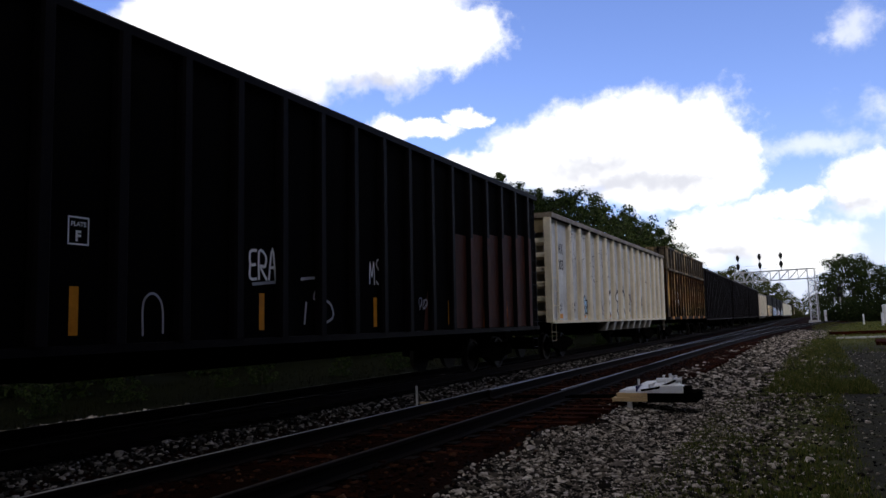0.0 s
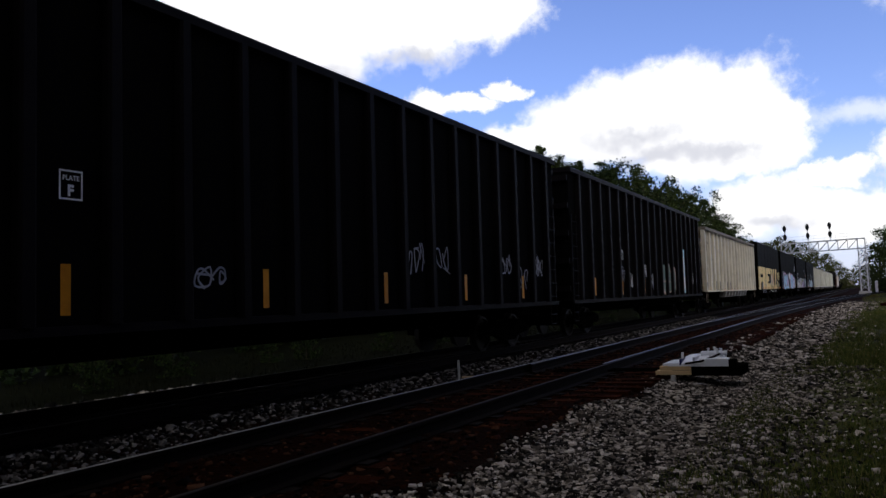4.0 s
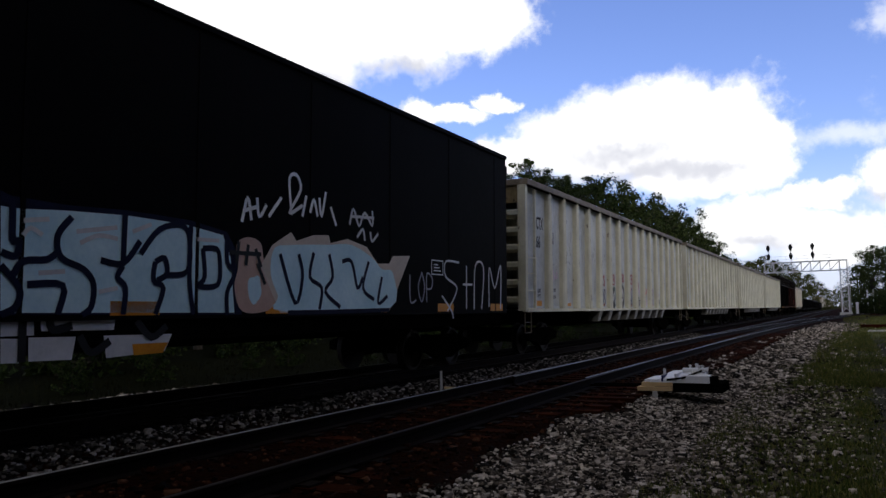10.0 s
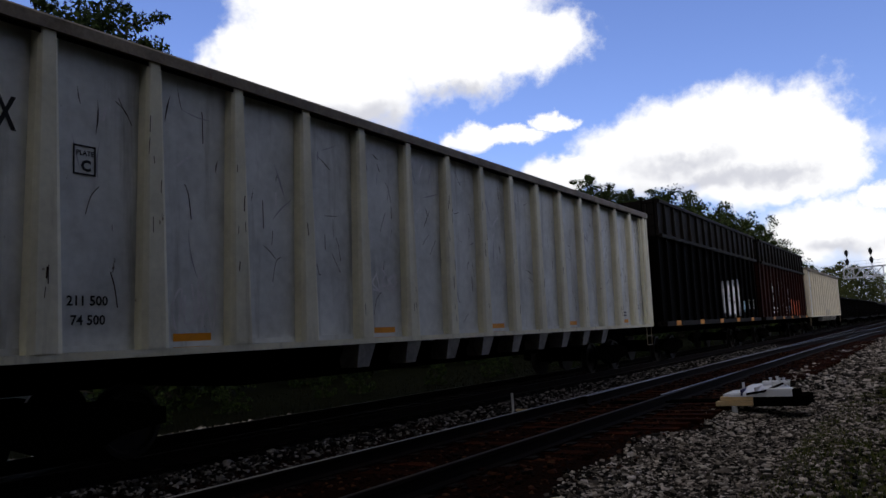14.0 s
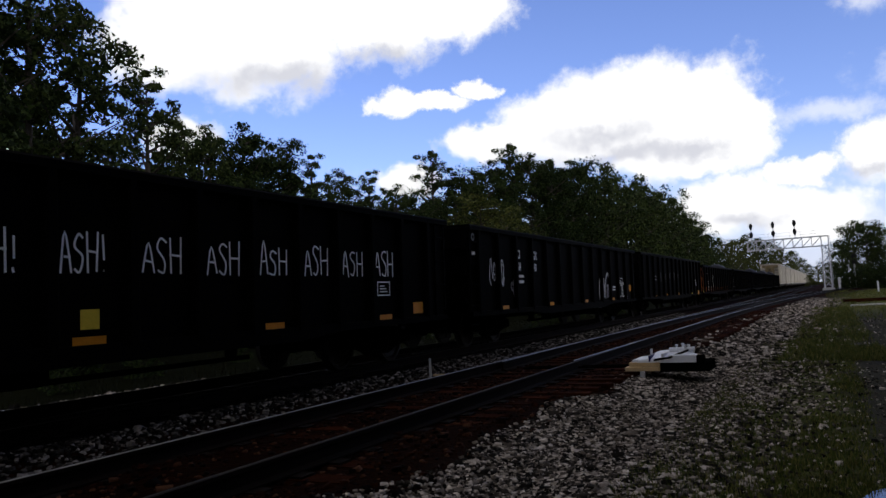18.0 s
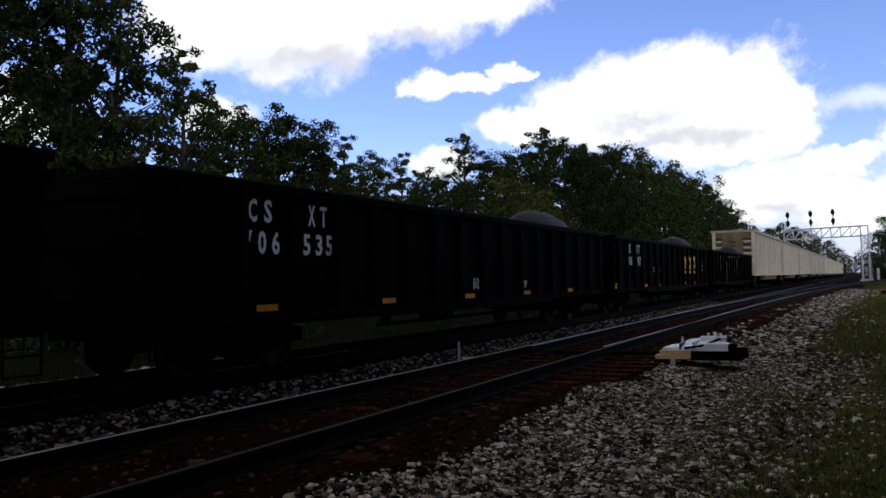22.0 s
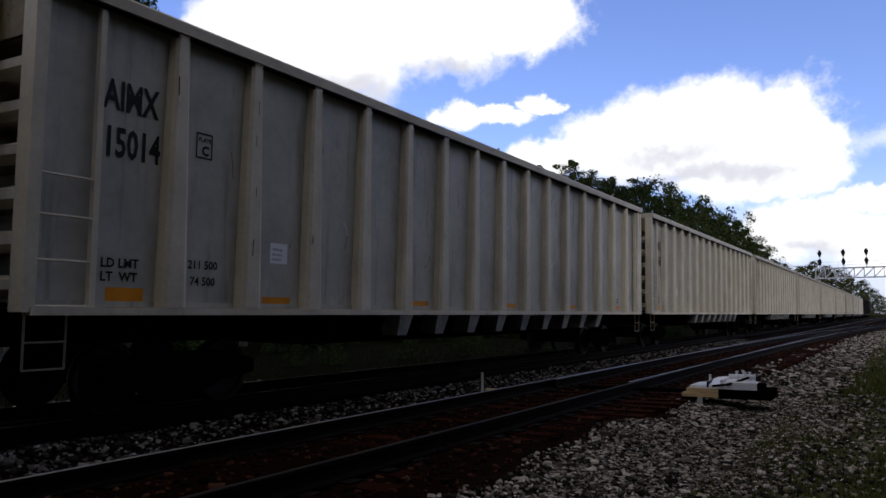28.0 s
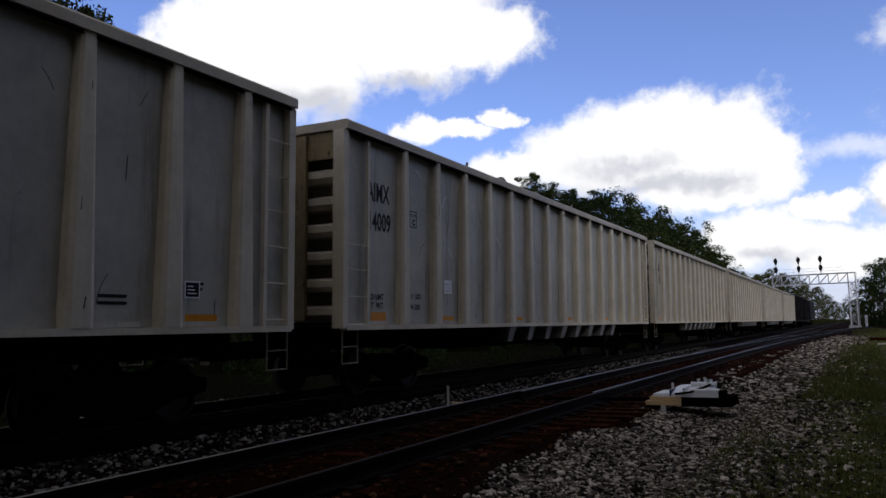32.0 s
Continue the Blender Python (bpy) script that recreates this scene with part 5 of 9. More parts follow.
    def over_posts(self, lines, w, mat, ribs, coat=2):
        """Strokes that run on across the posts: on the sheets and on the posts' faces."""
        flat, raised = [], []
        for line in lines:
            runs, last = [], None
            for (a, b), (c, d) in zip(line, line[1:]):
                steps = max(2, int(math.hypot(c - a, d - b) / 0.05))
                for i in range(steps + 1):
                    y, z = self.o + a + (c - a) * i / steps, b + (d - b) * i / steps
                    off, half = min(abs(y - r) for r in ribs), 0.19 - 0.024 * (z - 1.2)
                    on = raised if off < half * 0.6 else flat if off > half else None
                    if on is not None and on is last:
                        runs[-1][1].append((y, z))
                    elif on is not None:
                        runs.append((on, [(y, z)]))
                    last = on
            for on, run in runs:
                if len(run) > 1:
                    on.append(run[::2] + ([run[-1]] if len(run) % 2 == 0 else []))
        if flat:
            self.strokes(flat, w, mat, coat)
        if raised:
            Paint(self.car, self.x + 0.152, 1).strokes(raised, w, mat, coat)

    def tears(self, ribs, per_bay, z0, z1, mat="tear", thick=0.022, long=0.3, name="scratch_wear"):
        """Dents and gouges: short tapered marks, most of them upright, some swept along the bay."""
        r, g = self.rnd, Geo()
        for a, b in zip(ribs, ribs[1:]):
            for _ in range(per_bay):
                y, z = r.uniform(a + 0.24, b - 0.24), z0 + (z1 - z0) * r.random() ** 0.7
                lean = r.gauss(0, 0.35) if r.random() < 0.72 else r.choice((-1, 1)) * r.uniform(0.9, 1.5)
                n, ln, th, bend = 5, long * r.uniform(0.3, 1.3), thick * r.uniform(0.4, 1.3), r.uniform(-0.25, 0.25)
                left, right = [], []
                for i in range(n + 1):
                    u = i / n
                    q = (u - 0.5) * ln
                    py, pz = y + q * math.sin(lean) + bend * ln * (u - u * u) * math.cos(lean), z + q * math.cos(lean) - bend * ln * (u - u * u) * math.sin(lean)
                    h = th * math.sin(math.pi * min(0.97, max(0.03, u ** 0.8))) * r.uniform(0.7, 1.2) / 2
                    py = min(b - 0.2, max(a + 0.2, py))
                    left.append((py - h * math.cos(lean), pz + h * math.sin(lean)))
                    right.append((py + h * math.cos(lean), pz - h * math.sin(lean)))
                g.fan(self.pts(left + right[::-1], 0.2 + 0.6 * r.random()))
        part(name, g.mesh(name, M[mat]), self.car)["kind"] = "stuff"

    def outline(self, pairs, mat, weight=0.04, coat=4):
        self.strokes([list(pairs) + [pairs[0]]], weight, mat, coat)

    def letter(self, c, y, z, w, h, mat, bold, coat=2):
        """A fat painted capital, w wide and h high."""
        me = shared(("fat", c, round(h, 2), mat, bold), lambda: lettering(c, h, M[mat], bold))
        xs = [v.co.x for v in me.vertices]
        s = w / (max(xs) - min(xs))
        m = Matrix.Translation((self.x + 0.004 + 0.003 * coat, y - min(xs) * s, z)) @ Matrix(((0, 0, 1, 0), (1, 0, 0, 0), (0, 1, 0, 0), (0, 0, 0, 1))) @ Matrix.Diagonal((s, 1, 1, 1))
        part("spray_letter", me, self.car, at=m)

    def fat_word(self, word, y, z, w, h, fill, line, low=None, halo=0.07):
        cw = w / len(word)
        for k, c in enumerate(word):
            self.blob(y + cw * k - halo * 0.6, z - 0.02, cw * 1.02 + halo, h + halo * 1.2, line, 1, 0.12, 4)
            self.letter(c, y + cw * k + 0.02, z + 0.04, cw * 0.94, h - 0.08, fill, 0.085, 2 + 0.1 * k)
            if low:
                self.letter(c, y + cw * k + 0.05, z + 0.04, cw * 0.88, h * 0.42, low, 0.05, 3.2 + 0.1 * k)

    def words(self, text, y, z, h, mat, coat=1, stretch=1.0, bold=0.008, fit=0.0):
        me = shared(("text", text, h, mat, bold), lambda: lettering(text, h, M[mat], bold))
        if fit:
            xs = [v.co.x for v in me.vertices]
            stretch = fit / (max(xs) - min(xs))
        m = Matrix.Translation((self.x + 0.004 + 0.003 * coat, y, z)) @ Matrix(((0, 0, 1, 0), (1, 0, 0, 0), (0, 1, 0, 0), (0, 0, 0, 1))) @ Matrix.Diagonal((stretch, 1, 1, 1))
        part("lettering", me, self.car, at=m)

    def bars(self, y, z, w, h, rows, mat):
        g = Geo()
        for k in range(rows):
            zz = z + h * k / rows
            g.fan(self.pts(((y, zz), (y + w * self.rnd.uniform(0.7, 1), zz), (y + w * 0.8, zz + h / rows * 0.5), (y, zz + h / rows * 0.5)), 1))
        part("stencil_text", g.mesh("stencil_text", M[mat]), self.car)["kind"] = "stuff"

    def stencil_box(self, y, z, w, h, mat, word="", coat=1):
        t = 0.02
        g = Geo()
        for a, b, c, d in ((y, z, w, t), (y, z + h - t, w, t), (y, z, t, h), (y + w - t, z, t, h)):
            g.fan(self.pts(((a, b), (a + c, b), (a + c, b + d), (a, b + d)), coat))
        if not word:
            for k in range(3):
                zz = z + h * (0.25 + 0.2 * k)
                g.fan(self.pts(((y + w * 0.2, zz), (y + w * (0.8 - 0.12 * k), zz), (y + w * (0.8 - 0.12 * k), zz + h * 0.07), (y + w * 0.2, zz + h * 0.07)), coat))
        self.lay(g, mat, coat, "stencil_frame")
        if word:
            self.words(word, y + w * 0.35, z + h * 0.15, h * 0.35, mat)
            self.words("PLATE", y + w * 0.14, z + h * 0.66, h * 0.16, mat, bold=0.002)


def panel_body(car, L, w, z0, z1, mat, floor_z, end_inset=0.0, name="side_sheet"):
    """Open-topped box: two side sheets, two end sheets and a floor."""
    part(name, Geo().box(w - 0.04, w, -L / 2, L / 2, z0, z1).mesh(name, mat), car)
    part(name, Geo().box(-w, -w + 0.04, -L / 2, L / 2, z0, z1).mesh(name, mat), car)
    for s in (-1, 1):
        y = s * (L / 2 - end_inset)
        part("end_sheet", Geo().box(-w + 0.042, w - 0.042, min(y, y - s * 0.04), max(y, y - s * 0.04), z0, z1 - 0.003).mesh("end_sheet", mat), car)
    part("floor_sheet", Geo().box(-w + 0.042, w - 0.042, -L / 2 + 0.05, L / 2 - 0.05, floor_z, floor_z + 0.05).mesh("floor_sheet", M["under"]), car)


def rails_round(car, L, w, z0, z1, out, inn, mat, name="top_rail"):
    for s in (-1, 1):
        a, b = (w - inn, w + out) if s > 0 else (-w - out, -w + inn)
        part(name, Geo().loft([[(a, y, z0), (b, y, z0), (b, y, z1 - 0.03), (b - 0.03 * s if s > 0 else b, y, z1), (a if s > 0 else a + 0.03, y, z1), (a, y, z1 - 0.03)] for y in (-L / 2, L / 2)]).mesh(name, mat), car)
        y0, y1 = (L / 2 - 0.13, L / 2 - 0.002) if s > 0 else (-L / 2 + 0.002, -L / 2 + 0.13)
        part(name, Geo().box(-w + inn, w - inn, y0, y1, z0 + 0.004, z1 - 0.004).mesh(name, mat), car)


def centre_sill(car, L, z):
    part("centre_sill", Geo().box(-0.35, 0.35, -L / 2 + 0.2, L / 2 - 0.2, z - 0.42, z - 0.002).mesh("centre_sill", M["under"]), car)


def ribbed_hopper(car, L, paint, ribpaint, ribs_at, top=4.66, sill=1.23, chutes=True, loads=None):
    """Tall white gondola with tapered posts, stepped ends and chutes under the sill."""
    w = 1.44
    panel_body(car, L - 0.5, w, sill, top - 0.1, M[paint], sill + 0.02, 0.62)
    rails_round(car, L - 0.4, w, top - 0.16, top, 0.17, 0.05, M["cream_chord" if paint == "cream" else "chord"])
    # near-black strip added under each top rail in place of its shade
    for sx in (-1, 1):
        a = sorted((sx * (w - 0.01), sx * (w + 0.125)))
        part("rail_flange", Geo().box(a[0], a[1], -L / 2 + 0.3, L / 2 - 0.3, top - 0.215, top - 0.164).mesh("rail_flange", M["under"]), car, "added near-black strip standing for the shade under the top rail")
    part("side_sill", Geo().box(w, w + 0.14, -L / 2 + 0.25, L / 2 - 0.25, sill - 0.05, sill + 0.03).mesh("side_sill", M[ribpaint]), car)
    part("side_sill", Geo().box(-w - 0.14, -w, -L / 2 + 0.25, L / 2 - 0.25, sill - 0.05, sill + 0.03).mesh("side_sill", M[ribpaint]), car)
    for sx in (-1, 1):
        a = sorted((sx * (w + 0.001), sx * (w + 0.008)))
        part("sheet_lap", Geo().box(a[0], a[1], -L / 2 + 0.3, L / 2 - 0.3, sill + 0.035, sill + 0.10).mesh("sheet_lap", M[paint]), car)
    rib = rib_mesh(sill + 0.03, top - 0.16, 0.38, 0.22, 0.15, 0.14, M[ribpaint], ribpaint)
    chute = shared(("chute", ribpaint), lambda: Geo().loft([[(-0.30, -a, z), (0.12 - b, -a, z), (0.12 - b, a, z), (-0.30, a, z)] for z, a, b in ((sill - 0.4, 0.14, 0.10), (sill - 0.05, 0.20, 0.0))]).mesh("chute", M["grime"]))
    n = len(ribs_at)
    for k, y in enumerate(ribs_at):
        part("side_post", rib, car, at=pose(w, y, 0))
        part("side_post", rib, car, at=pose(-w, y, 0, 0, 0, 180))
        if chutes and 4 <= k < n - 3:
            part("chute", chute, car, at=pose(w, y, 0))
            part("chute", chute, car, at=pose(-w, y, 0, 0, 0, 180))
    # stepped ends
    for s in (-1, 1):
        turn = 0 if s > 0 else 180
        post = shared(("corner", ribpaint, top, sill), lambda: Geo().box(-0.10, 0.12, -0.12, 0.02, sill - 0.02, top - 0.17).mesh("corner_post", M[ribpaint]))
        for sx in (-1, 1):
            part("corner_post", post, car, at=pose(sx * w if sx > 0 else -w + 0.07, s * (L / 2 - 0.24) + (0.04 if s < 0 else 0.04), 0))
        shelf = shared(("shelf", ribpaint), lambda: Geo().loft([[(x, -0.60, -0.10), (x, -0.10, -0.13), (x, 0.0, -0.05), (x, 0.0, 0.05), (x, -0.10, 0.10), (x, -0.60, 0.06)] for x in (-1.425, 1.425)]).mesh("end_shelf", M[ribpaint]))
        for k in range(7):
            part("end_shelf", shelf, car, at=pose(0, s * (L / 2 - 0.28), sill + 0.25 + k * 0.46, 0, 0, turn))
        plate = shared(("endplate", paint, top, sill), lambda: Geo().box(-0.75, 0.75, -0.02, 0.05, sill + 0.1, top - 0.2).mesh("end_plate", M["end_sheet"]))
        header = shared(("endheader", paint, top), lambda: Geo().box(-1.40, 1.40, -0.03, 0.03, top - 0.62, top - 0.165).mesh("end_header", M["end_sheet"]))
        part("end_header", header, car, at=pose(0, s * (L / 2 - 0.29), 0, 0, 0, turn))
        part("end_plate", plate, car, at=pose(0, s * (L / 2 - 0.24), 0, 0, 0, turn))
        st = step_mesh(M["chord"], "white", 0.54, 0.44)
        front, rear = (1.27, 1.73, 2.185, 2.6), (1.35, 1.87, 2.39, 2.91, 3.42, 3.94)
        levels, out = (front, 0.92) if s < 0 else (rear, 0.80)
        for sx in (-1, 1):
            lad = side_ladder_mesh(sill + 0.03, top - 0.17, levels, (0.2 - out) * (1 if (s < 0) == (sx > 0) else -1), M[ribpaint], ribpaint)
            part("ladder", lad, car, at=pose(sx * (w + 0.04), s * (L / 2 - out), 0, 0, 0, 0 if sx > 0 else 180))
            part("stirrup_step", st, car, at=pose(sx * (w + 0.05), s * (L / 2 - 0.46), sill - 0.05))
    # hopper belly
    part("belly", Geo().loft([[(-1.25, y, 1.14), (1.25, y, 1.14), (1.0, y * 0.94, 0.72), (-1.0, y * 0.94, 0.72)] for y in (-L / 2 + 4.6, L / 2 - 4.6)]).mesh("belly", M["under"]), car, "black hopper belly")
    centre_sill(car, L, sill)
    add_trucks(car, L)
    if loads:
        r = random.Random(loads)
        g = Geo()
        for k in range(64):
            y, x = r.uniform(-L / 2 + 1.2, L / 2 - 1.2), r.uniform(-1.2, 1.25)
            s = r.uniform(0.08, 0.26)
            if r.random() < 0.5:
                g.tube((x, y, top - 0.25), (x + r.uniform(-0.3, 0.3), y + r.uniform(-0.5, 0.5), top + r.uniform(0.05, 0.25)), 0.03, 5)
            else:
                g.loft([[(x + q * s * math.cos(a) * r.uniform(0.7, 1.2), y + q * s * 1.5 * math.sin(a) * r.uniform(0.7, 1.2), top - 0.2 + h) for a in [i * 1.047 for i in range(6)]] for q, h in ((1.3, 0), (1.0, 0.25 + s * 0.3), (0.4, 0.32 + s * 0.5))])
        g.box(-1.38, 1.38, -L / 2 + 1, L / 2 - 1, top - 0.5, top - 0.32)
        part("waste_load", g.mesh("waste_load", M["trash"]), car, "heaped mixed scrap showing over the rim")
    return w


def black_gondola_tall(car, L, spots=None, top=4.97, sill=1.10):
    """Tall black ribbed car."""
    w = 1.47
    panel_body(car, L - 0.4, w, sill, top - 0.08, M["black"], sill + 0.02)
    rails_round(car, L - 0.36, w, top - 0.14, top, 0.10, 0.05, M["black_rib"])
    for sx in (-1, 1):
        part("side_sill", Geo().box(min(sx * w, sx * (w + 0.08)), max(sx * w, sx * (w + 0.08)), -L / 2 + 0.2, L / 2 - 0.2, sill - 0.08, sill + 0.02).mesh("side_sill", M["black_rib"]), car)
    rib = rib_mesh(sill + 0.02, top - 0.14, 0.22, 0.20, 0.12, 0.12, M["black_rib"], "black")
    n = int((L - 1.2) / 1.03)
    for k in range(n + 1):
        y = -n * 1.03 / 2 + k * 1.03
        part("side_post", rib, car, at=pose(w, y, 0))
        part("side_post", rib, car, at=pose(-w, y, 0, 0, 0, 180))
    erib = shared("end_beam", lambda: Geo().box(-1.46, 1.46, -0.01, 0.10, -0.08, 0.08).mesh("end_beam", M["black_rib"]))
    for s in (-1, 1):
        for k in range(5):
            part("end_beam", erib, car, at=pose(0, s * (L / 2 - 0.2), sill + 0.35 + k * 0.8, 0, 0, 0 if s > 0 else 180))
        for sx in (-1, 1):
            part("ladder", ladder_mesh(sill, 3.6, 0.4, 7, M["black_rib"], "black"), car, at=pose(sx * (w + 0.01), s * (L / 2 - 0.48), 0, 0, 0, 0 if sx > 0 else 180))
            part("stirrup_step", step_mesh(M["black_rib"], "black", 0.5, 0.4), car, at=pose(sx * (w + 0.03), s * (L / 2 - 0.48), sill - 0.08))
    part("belly", Geo().loft([[(-1.3, y, sill - 0.01), (1.3, y, sill - 0.01), (1.1, y * 0.96, 0.70), (-1.1, y * 0.96, 0.70)] for y in (-L / 2 + 4.4, L / 2 - 4.4)]).mesh("belly", M["under"]), car)
    centre_sill(car, L, sill)
    add_trucks(car, L)
    p = Paint(car, w, int(L * 100))
    if spots is None:
        spots = [L / 2 - 0.2 - n * 1.03 / 2 + k * 1.03 + 0.42 for k in range(1, n, 3)]
    for o in spots:
        p.rect(-L / 2 + 0.2 + o, 1.23, 0.12, 0.54, "orange", 1, "reflector", "upright orange reflector strip")
    return w


def smooth_car(car, L, top=5.0, sill=1.17):
    """Tall smooth-sided black car with a narrow top rail and a set-in bottom band."""
    w = 1.56
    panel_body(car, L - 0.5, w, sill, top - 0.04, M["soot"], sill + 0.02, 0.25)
    rails_round(car, L - 0.5, w, top - 0.10, top, 0.035, 0.06, M["soot"])
    seam = shared(("seam", top), lambda: Geo().box(-0.002, 0.007, -0.03, 0.03, sill + 0.01, top - 0.1).mesh("seam_strip", M["soot"]))
    n = int(L / 2.4)
    for k in range(n + 1):
        part("seam_strip", seam, car, at=pose(w, (k - n / 2) * 2.35, 0))
    for sx in (-1, 1):
        part("side_sill", Geo().box(min(sx * 1.40, sx * 1.52), max(sx * 1.40, sx * 1.52), -L / 2 + 0.5, L / 2 - 0.5, sill - 0.26, sill - 0.004).mesh("side_sill", M["under"]), car)
        for s in (-1, 1):
            part("ladder", ladder_mesh(sill, 4.6, 0.4, 9, M["under"], "smooth"), car, at=pose(sx * 1.42, s * (L / 2 - 0.18), 0, 0, 0, 0 if sx > 0 else 180))
            part("corner_cap", Geo().box(min(sx * 1.2, sx * 1.56), max(sx * 1.2, sx * 1.56), s * (L / 2 - 0.26) - 0.0 if s < 0 else s * (L / 2 - 0.25), s * (L / 2 - 0.25) + 0.1 if s > 0 else s * (L / 2 - 0.26) + 0.008, top - 0.5, top - 0.25).mesh("corner_cap", M["soot"]), car)
            part("stirrup_step", step_mesh(M["under"], "smooth", 0.5, 0.4), car, at=pose(sx * 1.44, s * (L / 2 - 0.6), sill - 0.2))
    erib = shared("end_beam_smooth", lambda: Geo().box(-1.5, 1.5, -0.01, 0.09, -0.07, 0.07).mesh("end_beam", M["soot"]))
    for s in (-1, 1):
        for k in range(6):
            part("end_beam", erib, car, at=pose(0, s * (L / 2 - 0.5), sill + 0.3 + k * 0.66, 0, 0, 0 if s > 0 else 180))
    centre_sill(car, L, sill)
    add_trucks(car, L)
    return w


def stacked_gondola(car, L, low, high, ribs, ledge=4.05, top=5.1, sill=1.32, shift=0.0):
    """Gondola with a second tier of side boards bolted on above a ledge."""
    w = 1.48
    panel_body(car, L - 0.5, w, sill, ledge, M[low], sill + 0.02)
    panel_body(car, L - 0.5, w + 0.05, ledge + 0.005, top - 0.08, M[high], ledge + 0.02, name="extension_sheet")
    rails_round(car, L - 0.46, w + 0.05, top - 0.12, top, 0.09, 0.05, M[high])
    for sx in (-1, 1):
        a = sorted((sx * (w + 0.052), sx * (w + 0.16)))
        part("ledge", Geo().box(a[0], a[1], -L / 2 + 0.24, L / 2 - 0.24, ledge - 0.06, ledge + 0.05).mesh("ledge", M[high]), car)
        a = sorted((sx * (w - 0.2), sx * (w + 0.14)))
        part("side_sill", Geo().box(a[0], a[1], -L / 2 + 0.2, L / 2 - 0.2, sill - 0.16, sill - 0.003).mesh("side_sill", M["rust_top"]), car)
    lo = rib_mesh(sill, ledge - 0.06, 0.16, 0.16, 0.11, 0.11, M[low], low)
    hi = rib_mesh(ledge + 0.05, top - 0.12, 0.18, 0.16, 0.10, 0.07, M[high], high)
    n = int((L - 0.8) / ribs)
    for k in range(n + 1):
        y = (k - n / 2) * ribs + shift
        for sx in (-1, 1):
            part("side_post", lo, car, at=pose(sx * w, y, 0, 0, 0, 0 if sx > 0 else 180))
            part("extension_post", hi, car, at=pose(sx * (w + 0.05), y, 0, 0, 0, 0 if sx > 0 else 180))
    erib = shared(("end_post", high), lambda: Geo().box(-0.06, 0.06, -0.01, 0.10, sill, top - 0.13).mesh("end_post", M[high]))
    for s in (-1, 1):
        for x in (-1.1, -0.4, 0.4, 1.1):
            part("end_post", erib, car, at=pose(x, s * (L / 2 - 0.25), 0, 0, 0, 0 if s > 0 else 180))
        part("ladder", ladder_mesh(1.2, 5.4, 0.4, 11, M["under"], "stack"), car, at=pose(w - 0.2, s * (L / 2 - 0.04), 0, 0, 0, 90))
        part("brake_platform", Geo().box(-1.0, 1.0, s * (L / 2 - 0.13) - 0.08, s * (L / 2 - 0.13) + 0.12, 1.0, 1.06).mesh("brake_platform", M["under"]), car)
    centre_sill(car, L, sill)
    add_trucks(car, L, 2.4)
    return w


def low_gondola(car, L, top=2.72, sill=0.82, load=(), mat="gon", orange_foot=False, pitch=1.22, first=None, spots=None):
    """Low black gondola with flanged posts and a bulb top rail."""
    w = 1.46
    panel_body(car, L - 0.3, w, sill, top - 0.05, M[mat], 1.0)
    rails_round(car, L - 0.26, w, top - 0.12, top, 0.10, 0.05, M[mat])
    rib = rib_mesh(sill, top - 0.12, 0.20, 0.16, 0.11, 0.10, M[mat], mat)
    n = int((L - 1.0) / pitch)
    lead = -n / 2 * pitch if first is None else -L / 2 + first
    for k in range(n + 1):
        y = lead + k * pitch
        if y > L / 2 - 0.3:
            break
        for sx in (-1, 1):
            part("side_post", rib, car, at=pose(sx * w, y, 0, 0, 0, 0 if sx > 0 else 180))
    for sx in (-1, 1):
        a = sorted((sx * w, sx * (w + 0.09)))
        part("side_sill", Geo().loft([[(a[0], y, sill - d), (a[1], y, sill - d), (a[1], y, sill + 0.06), (a[0], y, sill + 0.06)] for y, d in ((-L / 2 + 0.2, 0.04), (-L / 2 + 4.2, 0.06), (-L / 2 + 5.4, 0.16), (L / 2 - 5.4, 0.16), (L / 2 - 4.2, 0.06), (L / 2 - 0.2, 0.04))]).mesh("side_sill", M[mat]), car)
        for s in (-1, 1):
            part("ladder", ladder_mesh(sill, top - 0.1, 0.4, 4, M[mat], mat), car, at=pose(sx * (w + 0.01), s * (L / 2 - 0.42), 0, 0, 0, 0 if sx > 0 else 180))
            part("stirrup_step", step_mesh(M[mat], mat, 0.4, 0.4), car, at=pose(sx * (w + 0.03), s * (L / 2 - 0.42), sill - 0.03))
    ebeam = shared(("gon_end", mat), lambda: Geo().box(-1.44, 1.44, -0.01, 0.10, -0.07, 0.07).mesh("end_beam", M[mat]))
    for s in (-1, 1):
        for k in range(3):
            part("end_beam", ebeam, car, at=pose(0, s * (L / 2 - 0.15), sill + 0.35 + k * 0.62, 0, 0, 0 if s > 0 else 180))
    part("brake_rig", Geo().box(0.9, 1.0, -3.2, 3.0, 0.44, 0.5).box(0.88, 1.02, -3.0, -2.9, 0.45, 0.85).box(0.88, 1.02, 2.6, 2.7, 0.45, 0.85).tube((0.8, -1.2, 0.58), (0.8, -0.3, 0.58), 0.17, 12).mesh("brake_rig", M["under"]), car, "brake cylinder and rods under the car")
    centre_sill(car, L, 1.0)
    add_trucks(car, L, 2.3)
    if load:
        for y, ln, hh in load:
            y -= L / 2 - 0.2
            ring = lambda yy, s: [(1.25 * s * math.cos(a) + 0.04 * math.sin(9 * yy), yy, 1.6 + (top - 1.6 + hh) * max(0.0, math.sin(a)) * s + 0.03 * math.sin(5 * a + yy)) for a in [math.pi * i / 11 for i in range(12)]]
